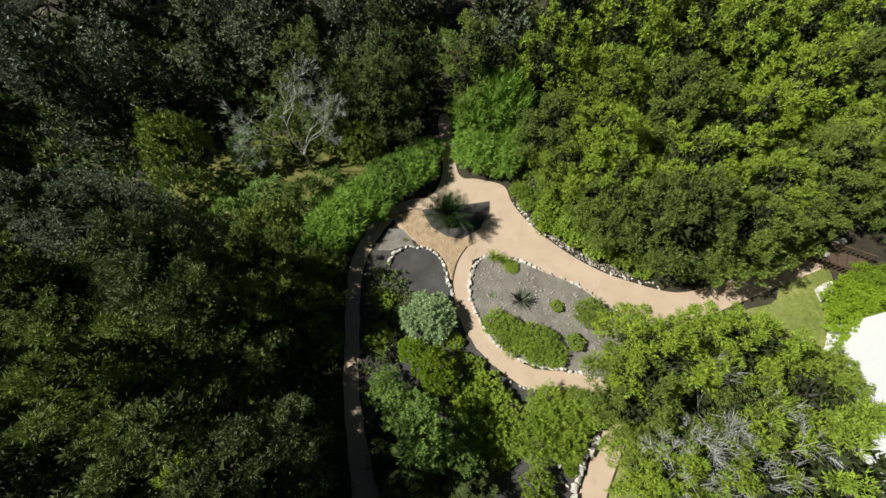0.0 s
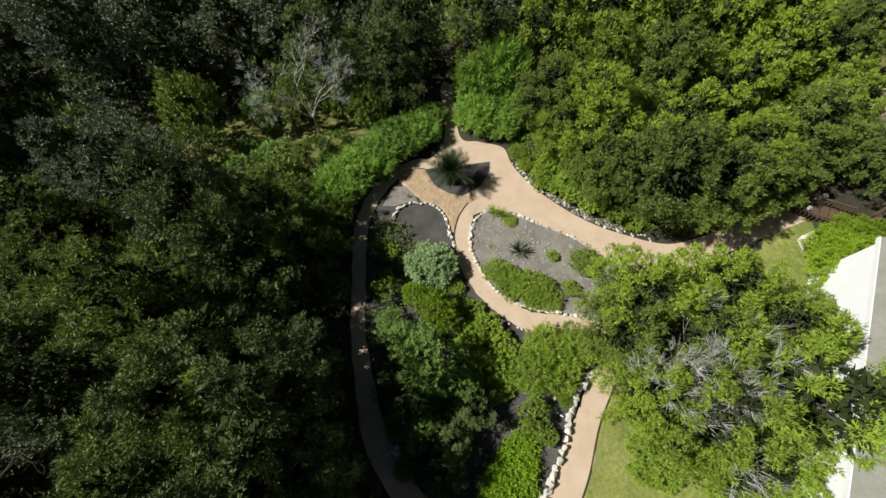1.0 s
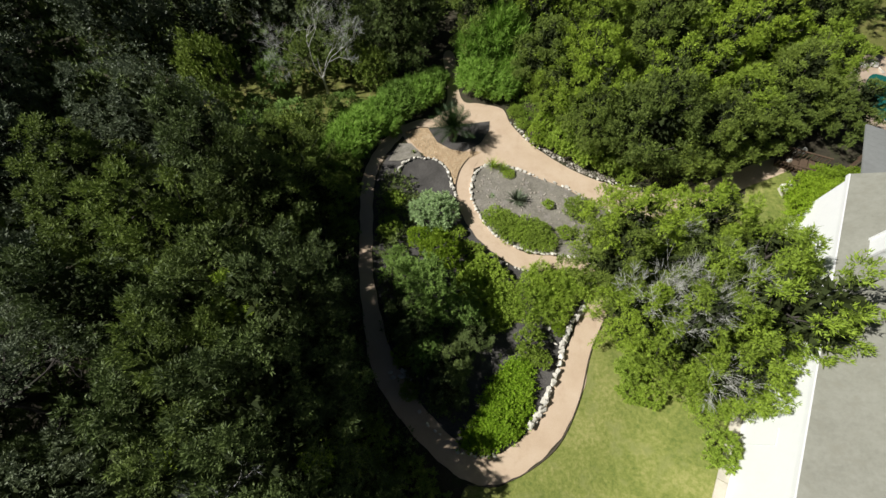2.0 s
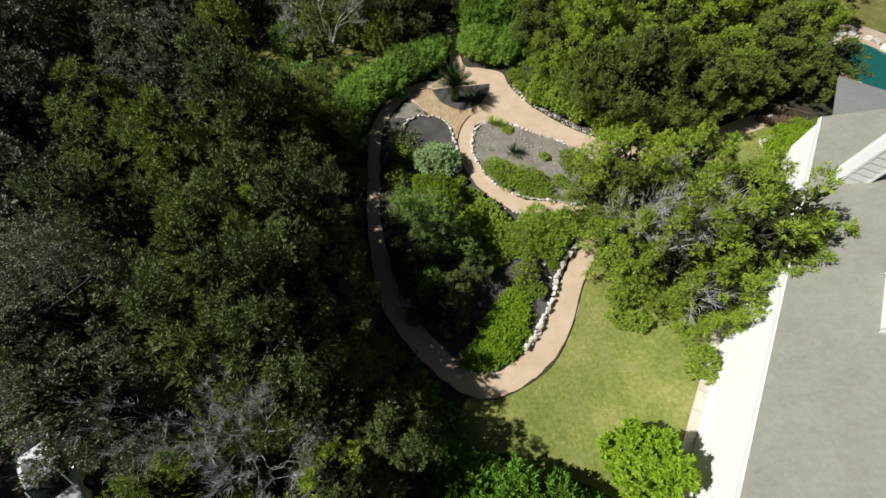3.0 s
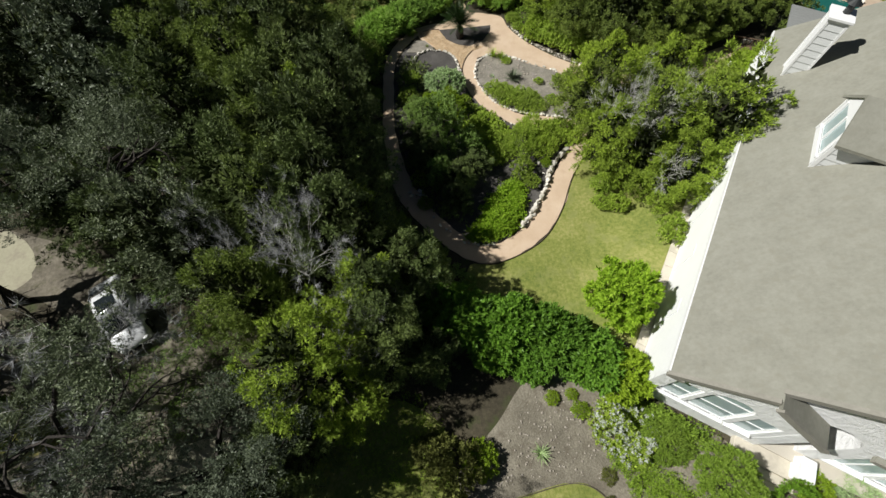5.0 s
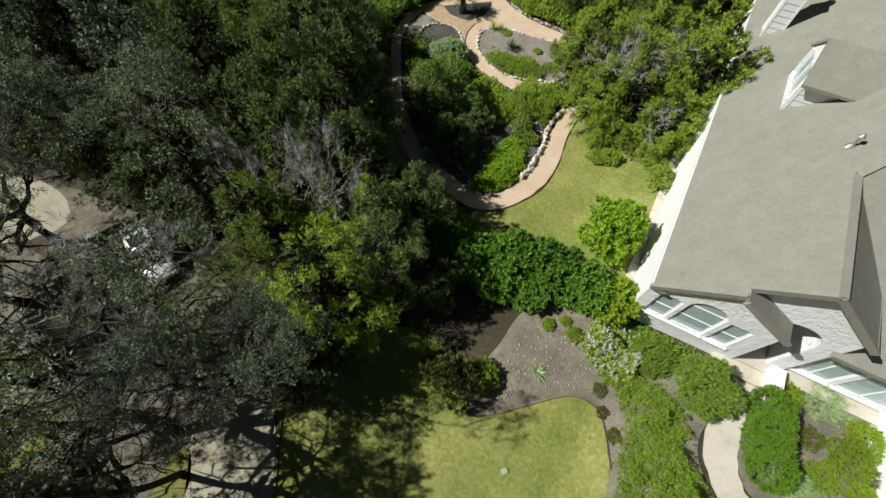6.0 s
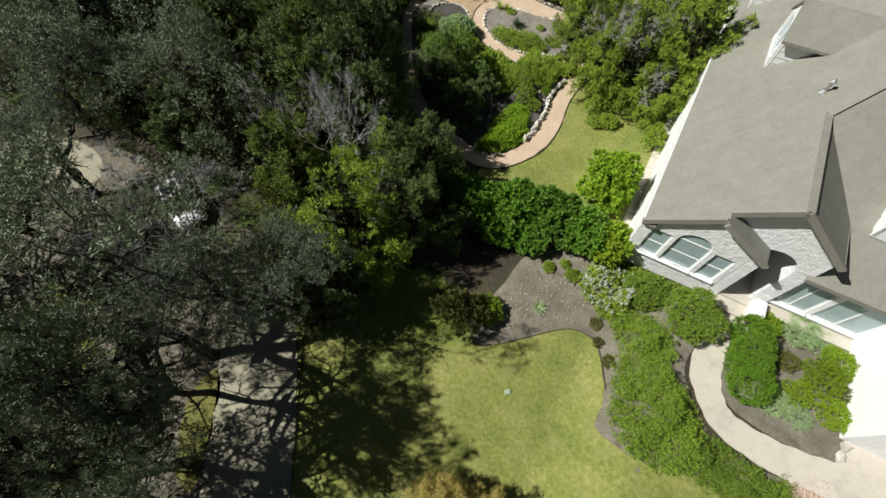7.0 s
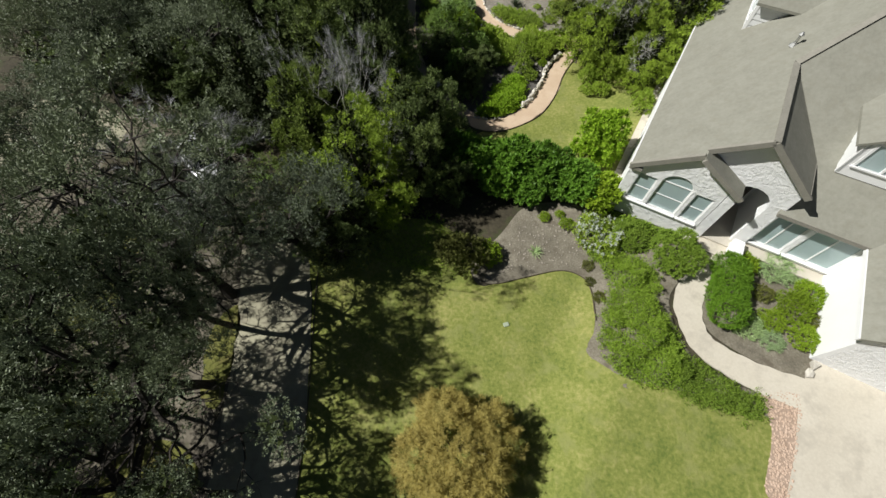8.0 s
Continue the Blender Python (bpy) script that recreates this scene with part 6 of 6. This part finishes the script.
# tall laurel screen between the two lawns
for i, (x, y, s, tall, leaf) in enumerate([(-1.6, -11.3, 1.0, 0.95, 0), (-0.2, -12.0, 1.05, 1.0, 0), (1.2, -12.3, 1.1, 1.05, 0), (2.6, -12.9, 1.1, 1.05, 0), (3.9, -13.6, 1.05, 1.05, 0), (5.1, -14.3, 1.0, 1.0, 0), (6.2, -14.9, 0.95, 0.95, 1), (0.6, -13.3, 0.9, 0.9, 0), (2.2, -14.0, 0.8, 0.9, 0)]):
    if i == 0:
        laurel = shrub("laurel_bush", 331, 2.6, 1.25, L_LAUREL, "tall dark green laurel bush in a screen", "shrub", "laurel screen", 7, 14, 14, (0.17, 0.11), spread=0.18)
        laurel.matrix_basis = stand(x, y, 0, s, tall)
    elif leaf:
        golden = shrub("golden_bush", 332, 2.4, 1.2, L_LIME, "golden-green leafy bush at the end of the screen", "shrub", "laurel screen", 7, 14, 14, (0.16, 0.1), spread=0.18)
        golden.matrix_basis = stand(x, y, 0, s, tall)
    else:
        copy_thing_scaled(laurel, stand(x, y, i * 77, s, tall))
citrus = crown_tree("small_tree", 333, 2.9, 1.55, L_GROUND, M_BARK, 16, 22, (0.16, 0.1), 22, 0.15, "small bright green broad-leaved tree on the lawn", "tree", "", 0.18)
citrus.matrix_basis = stand(6.9, -11.4, 0, 1.1)

# golden weeping bush on the front lawn
golden_root = empty("weeping_bush", stand(-2.7, -27.9), "golden-tan weeping bush on the lawn", "shrub")
tips, ways = shell([((0, 0, 1.8), (1.6, 1.6, 1.5)), ((1.2, 0.5, 1.4), (1.2, 1.2, 1.2)), ((-1.3, -0.3, 1.4), (1.2, 1.2, 1.3)), ((0.1, -1.3, 1.4), (1.2, 1.1, 1.3)), ((-0.3, 1.2, 1.5), (1.1, 1.1, 1.3)), ((0.9, -0.8, 1.7), (0.9, 0.9, 1.2))], 17, 340, -0.5, 0.25, 0.35, 0.14)
new("foliage", leaf_mesh("foliage", tips, ways, 64, (0.15, 0.018), 0.6, 0.35, 340, L_TAN, 0.1, 0.55, 0.22)).parent = golden_root
bm = bmesh.new()
rnd = random.Random(8)
for _ in range(7):
    pts, rad = limb(rnd, Vector((rnd.uniform(-0.2, 0.2), rnd.uniform(-0.2, 0.2), -0.1)), Vector((rnd.gauss(0, 0.4), rnd.gauss(0, 0.4), 1)), 2.8, 0.05, 0.15, 4)
    tube(bm, pts, rad, 5)
tagged(part("stem", bm, M_BARK, golden_root), kind="stuff")

# vine-covered mound at the back of the house
vine = shrub("vine_mound", 341, 2.6, 2.3, L_LIME, "yellow-green vine-covered mound beside the house", "vine", "", 8, 22, 18, (0.13, 0.045), spread=0.2, hang=0.3)
vine.matrix_basis = stand(19.9, 3.6, 30, 0.85)
copy_thing_scaled(vine, stand(21.3, 4.9, 100, 0.7, 0.8))

carpet("undergrowth", [(-36.0, 2.0), (-24.0, -4.0), (-14.0, -5.0), (-12.0, -11.0), (-8.0, -12.0), (-6.6, -5.0), (-6.4, 4.0), (-7.6, 9.0), (-16.0, 9.5), (-17.0, 18.0), (-7.0, 19.0), (-3.0, 19.0), (-0.8, 21.0), (-1.0, 30.0), (-34.0, 30.0)], 0.9, 9, L_FOREST, "dark leafy undergrowth beneath the woodland trees", 508, (0.4, 0.2), 6, category="undergrowth")

carpet("edge_weeds", [(-3.9, 11.9), (-4.95, 10.3), (-5.45, 8.7), (-5.6, 7.0), (-5.55, 4.5), (-5.5, 2.0), (-5.1, -0.6), (-4.6, -3.0), (-3.4, -5.3), (-1.9, -7.1), (-2.5, -7.8), (-4.3, -6.0), (-5.5, -3.4), (-6.2, 0.0), (-6.4, 5.0), (-6.3, 9.0), (-5.4, 11.2)], 0.55, 26, L_FOREST, "dark low weeds along the edge of the shaded path", 511, (0.16, 0.06), 10, category="undergrowth")
carpet("edge_weeds", [(-3.6, 8.6), (-4.35, 7.4), (-4.4, 4.6), (-4.3, 2.2), (-3.9, -0.4), (-3.4, -2.6), (-2.2, -4.5), (-1.2, -5.7), (0.2, -5.2), (-0.4, -3.4), (-1.6, -1.0), (-2.6, 3.2), (-1.9, 6.4), (-2.6, 8.4)], 0.5, 26, L_FOREST, "dark leafy plants in the shaded garden bed", 512, (0.15, 0.06), 12, category="undergrowth")
carpet("edge_weeds", [(9.2, 8.0), (10.6, 7.1), (12.6, 6.6), (14.6, 6.9), (16.8, 7.6), (16.4, 9.2), (13.0, 8.8), (10.0, 9.6)], 0.5, 30, L_CEDAR, "low green weeds under the junipers beside the path", 513, (0.14, 0.05), 10, category="undergrowth")
carpet("edge_weeds", [(4.5, 13.6), (4.9, 12.3), (5.6, 11.4), (6.8, 11.4), (6.6, 13.4), (5.4, 14.8)], 0.5, 34, L_BANK, "low green plants at the corner of the path", 514, (0.13, 0.05), 12, category="undergrowth")
carpet("dry_brush", [(-21.0, -16.5), (-20.0, -13.4), (-16.5, -12.6), (-15.0, -10.0), (-12.4, -11.6), (-11.0, -14.6), (-14.5, -17.0), (-17.0, -18.0)], 0.7, 22, L_OLIVE, "dry grey-green brush and weeds beneath the oaks", 509, (0.16, 0.03), 12, category="undergrowth")
carpet("dry_brush", [(-30.0, -17.0), (-22.5, -17.6), (-19.0, -18.5), (-18.5, -24.0), (-20.0, -31.0), (-30.0, -31.0)], 0.6, 8, L_OLIVE, "grey-green weeds on the ground among the oaks", 510, (0.2, 0.04), 10, category="undergrowth")

brush = [shrub("brush", 351, 1.6, 1.3, L_OLIVE, "dry olive brush among the trees", "shrub", "brush", 6, 9, 15, (0.15, 0.07), spread=0.2), shrub("brush", 352, 2.4, 1.5, L_CEDAR, "young cedar brush at the wood's edge", "shrub", "brush", 7, 8, 16, (0.16, 0.075), spread=0.22)]
plant_all(brush, [(-9.5, 10.8, 1.0, 1.2, 1), (-11.8, 11.6, 1.1, 1.3, 0), (-14.0, 10.9, 1.0, 1.2, 1), (-10.3, 13.4, 1.0, 0.9, 0), (-12.6, 14.2, 0.9, 0.8, 0), (-9.2, 17.0, 1.0, 1.3, 1), (-6.4, 17.4, 1.0, 1.4, 1), (-14.6, 13.2, 1.1, 1.3, 1), (-6.5, 14.0, 0.8, 1.0, 0), (-11.2, 16.6, 1.0, 1.5, 0), (-15.2, 16.0, 1.2, 1.6, 1), (-7.7, 12.6, 0.9, 1.1, 1), (-4.6, 16.4, 0.9, 1.3, 1), (-6.3, 8.6, 0.7, 1.0, 1), (-6.6, 7.2, 0.6, 0.8, 0), (-6.2, 4.4, 0.6, 0.8, 1), (-6.1, -3.4, 0.7, 0.8, 0), (-4.6, -6.4, 0.8, 0.9, 1), (-2.6, -8.4, 0.8, 0.9, 1), (-1.0, -9.6, 0.7, 0.8, 0), (-19.6, -14.2, 0.8, 0.7, 0), (-16.6, -9.0, 0.8, 0.8, 0), (-22.6, -15.8, 0.9, 0.8, 1)], 15)


# ---- car ----
def parked_car(m):
    root = empty("car", m, "silver-white sedan parked under the oaks", "car")

    def shell_part(name, rows, material, label="", parent=None):
        """A hull from cross-sections: each row is x, half width, low z, high z."""
        bm = bmesh.new()
        rings = []
        for x, w, lo, hi in rows:
            prof = [(-w * 0.96, lo), (-w, lo + (hi - lo) * 0.45), (-w * 0.93, hi - 0.05), (-w * 0.8, hi), (w * 0.8, hi), (w * 0.93, hi - 0.05), (w, lo + (hi - lo) * 0.45), (w * 0.96, lo)]
            rings.append([bm.verts.new((x, y, z)) for y, z in prof])
        for a, b in zip(rings, rings[1:]):
            for k in range(8):
                bm.faces.new((a[k], a[(k + 1) % 8], b[(k + 1) % 8], b[k]))
        bm.faces.new(rings[0][::-1])
        bm.faces.new(rings[-1])
        bmesh.ops.recalc_face_normals(bm, faces=bm.faces)
        return part(name, bm, material, parent or root, label, True)

    body = shell_part("body", [(-2.25, 0.7, 0.35, 0.7), (-2.1, 0.82, 0.25, 0.9), (-1.4, 0.88, 0.22, 0.96), (0.0, 0.89, 0.22, 0.95), (1.2, 0.88, 0.22, 0.9), (1.95, 0.8, 0.25, 0.78), (2.25, 0.66, 0.35, 0.62)], M_CARPAINT)
    shell_part("roof", [(-1.05, 0.6, 1.34, 1.42), (-0.5, 0.66, 1.38, 1.47), (0.1, 0.66, 1.38, 1.47), (0.5, 0.6, 1.33, 1.41)], M_CARPAINT)
    shell_part("cabin_glass", [(-1.75, 0.62, 0.9, 0.96), (-1.05, 0.7, 0.9, 1.38), (-0.3, 0.74, 0.9, 1.42), (0.5, 0.7, 0.9, 1.37), (1.25, 0.62, 0.86, 0.94)], M_TINT, "dark car windows")
    bm = bmesh.new()
    box(bm, (-0.72, -0.46, 1.462), (0.06, 0.46, 1.482))
    bmesh.ops.bevel(bm, geom=bm.edges[:], offset=0.006, segments=1, affect="EDGES")
    part("sunroof", bm, M_TINT, root, "dark glass sunroof")
    for y in (-0.69, 0.69):
        for x0, x1 in ((-1.75, -1.0), (0.45, 1.25)):
            bm = bmesh.new()
            a, b = (Vector((x0, y, 0.95)), Vector((x1, y * 0.94, 1.38))) if x0 < 0 else (Vector((x1, y, 0.93)), Vector((x0, y * 0.94, 1.38)))
            tube(bm, [a, a.lerp(b, 0.5), b], [0.045, 0.04, 0.04], 6)
            part("pillar", bm, M_CARPAINT, root)
    for x in (-1.35, 1.38):
        for y in (-0.8, 0.8):
            bm = bmesh.new()
            bmesh.ops.create_cone(bm, cap_ends=True, segments=20, radius1=0.32, radius2=0.32, depth=0.2, matrix=pose(x, y, 0.32, 90, 0, 0))
            bmesh.ops.bevel(bm, geom=[e for e in bm.edges if len(e.link_faces) == 2 and any(len(f.verts) > 4 for f in e.link_faces)], offset=0.03, segments=2, affect="EDGES")
            w = part("wheel", bm, M_RUBBER, root)
            bm = bmesh.new()
            bmesh.ops.create_cone(bm, cap_ends=True, segments=16, radius1=0.2, radius2=0.17, depth=0.22, matrix=pose(x, y, 0.32, 90, 0, 0))
            part("rim", bm, M_METAL, w)
    for y in (-0.55, 0.55):
        bm = bmesh.new()
        bmesh.ops.create_icosphere(bm, subdivisions=2, radius=1.0, matrix=Matrix.Translation((2.12, y, 0.62)) @ Matrix.Diagonal((0.12, 0.16, 0.07, 1)))
        part("headlight", bm, M_WHITE, root)
        bm = bmesh.new()
        box(bm, (0.62, y * 1.66 - 0.07, 0.92), (0.74, y * 1.66 + 0.07, 1.02))
        bmesh.ops.bevel(bm, geom=bm.edges[:], offset=0.025, segments=2, affect="EDGES")
        part("mirror", bm, M_CARPAINT, root)
    for lo, hi in (((-2.3, -0.72, 0.38), (-2.16, 0.72, 0.54)), ((2.16, -0.68, 0.34), (2.3, 0.68, 0.48))):
        bm = bmesh.new()
        box(bm, lo, hi)
        bmesh.ops.bevel(bm, geom=bm.edges[:], offset=0.03, segments=2, affect="EDGES")
        part("bumper", bm, M_RUBBER, root)
    return root


parked_car(pose(-18.6, -10.5, terrain(-18.6, -10.5) + 0.035, 0, 0, -52))


# ---- things behind the house ----
def deck_steps():
    """Brown timber steps with a slatted rail."""
    root = empty("timber_steps", pose(20.6, 7.1, terrain(20.6, 7.1), 0, 0, -32), "brown timber steps with a slatted side", "steps")
    for i in range(6):
        bm = bmesh.new()
        box(bm, (-1.2 + i * 0.42, -0.55, 0.0), (-0.84 + i * 0.42, 0.55, 0.08 + i * 0.04))
        bmesh.ops.bevel(bm, geom=bm.edges[:], offset=0.01, segments=1, affect="EDGES")
        part("tread", bm, M_WOOD, root)
    for y in (-0.62, 0.62):
        bm = bmesh.new()
        tube(bm, [Vector((-1.25, y, 0.5)), Vector((0, y, 0.62)), Vector((1.35, y, 0.75))], [0.045] * 3, 6)
        part("rail", bm, M_WOOD, root)
        for i in range(13):
            x = -1.2 + i * 0.21
            bm = bmesh.new()
            box(bm, (x - 0.025, y - 0.02, 0.05 + max(0, x + 1.2) * 0.08), (x + 0.025, y + 0.02, 0.5 + (x + 1.2) * 0.09))
            part("baluster", bm, M_WOOD, root)
    return root


deck_steps()


def timber_fence():
    root = empty("timber_fence", pose(22.6, 6.2, terrain(22.6, 6.2), 0, 0, 34), "low brown timber fence behind the house", "fence")
    for i in range(5):
        bm = bmesh.new()
        box(bm, (i * 1.1 - 0.05, -0.05, 0), (i * 1.1 + 0.05, 0.05, 1.15))
        part("post", bm, M_WOOD, root)
    for z in (0.35, 0.7, 1.05):
        bm = bmesh.new()
        box(bm, (-0.1, -0.075, z - 0.05), (4.5, -0.05, z + 0.05))
        part("rail", bm, M_WOOD, root)
    return root


timber_fence()


def patio_chair(x, y, turn, label):
    """A metal garden chair with a slatted seat and back."""
    root = empty("patio_chair", pose(x, y, terrain(x, y), 0, 0, turn), label, "chair", "patio chairs")
    for sx in (-0.25, 0.25):
        for sy in (-0.24, 0.24):
            bm = bmesh.new()
            tube(bm, [Vector((sx, sy, 0)), Vector((sx * 0.95, sy * 0.95, 0.44))], [0.018, 0.018], 6)
            part("leg", bm, M_WHITE, root)
        bm = bmesh.new()
        tube(bm, [Vector((sx, -0.26, 0.44)), Vector((sx, -0.3, 0.7)), Vector((sx, -0.36, 0.98))], [0.018] * 3, 6)
        part("back_post", bm, M_WHITE, root)
        bm = bmesh.new()
        tube(bm, [Vector((sx * 1.1, -0.28, 0.66)), Vector((sx * 1.15, 0, 0.68)), Vector((sx * 1.05, 0.25, 0.62)), Vector((sx, 0.25, 0.44))], [0.016] * 4, 6)
        part("armrest", bm, M_WHITE, root)
    for i in range(6):
        bm = bmesh.new()
        box(bm, (-0.26, -0.26 + i * 0.09, 0.435), (0.26, -0.2 + i * 0.09, 0.455))
        part("seat_slat", bm, M_WHITE, root)
    for i in range(4):
        bm = bmesh.new()
        box(bm, (-0.25, -0.33 - i * 0.017, 0.56 + i * 0.11), (0.25, -0.31 - i * 0.017, 0.62 + i * 0.11))
        part("back_slat", bm, M_WHITE, root)
    return root


patio_chair(17.6, 2.3, 40, "white metal patio chair with slats")
patio_chair(18.2, 1.5, 120, "white metal patio chair with slats")
table = empty("patio_table", pose(17.2, 1.4, terrain(17.2, 1.4), 0, 0, 10), "round dark metal patio table", "table")
bm = bmesh.new()
bmesh.ops.create_cone(bm, cap_ends=True, segments=24, radius1=0.5, radius2=0.5, depth=0.03, matrix=Matrix.Translation((0, 0, 0.72)))
part("tabletop", bm, M_BLACK, table)
bm = bmesh.new()
tube(bm, [Vector((0, 0, 0.0)), Vector((0, 0, 0.35)), Vector((0, 0, 0.71))], [0.05, 0.03, 0.05], 8)
part("pedestal", bm, M_BLACK, table)
for i in range(3):
    a = i * math.tau / 3
    bm = bmesh.new()
    tube(bm, [Vector((0, 0, 0.12)), Vector((math.cos(a) * 0.2, math.sin(a) * 0.2, 0.1)), Vector((math.cos(a) * 0.36, math.sin(a) * 0.36, 0.0))], [0.022] * 3, 6)
    part("foot", bm, M_BLACK, table)

# ---- small things on the lawn ----
bm = bmesh.new()
box(bm, (-0.15, -0.11, 0), (0.15, 0.11, 0.06))
bmesh.ops.bevel(bm, geom=bm.edges[:], offset=0.02, segments=2, affect="EDGES")
lid = part("valve_box", bm, M_LID)
lid.matrix_basis = pose(0.14, -22.1, terrain(0.14, -22.1) + 0.02, 0, 0, 15)
tagged(lid, "pale green plastic valve box lid in the lawn", "valve box")
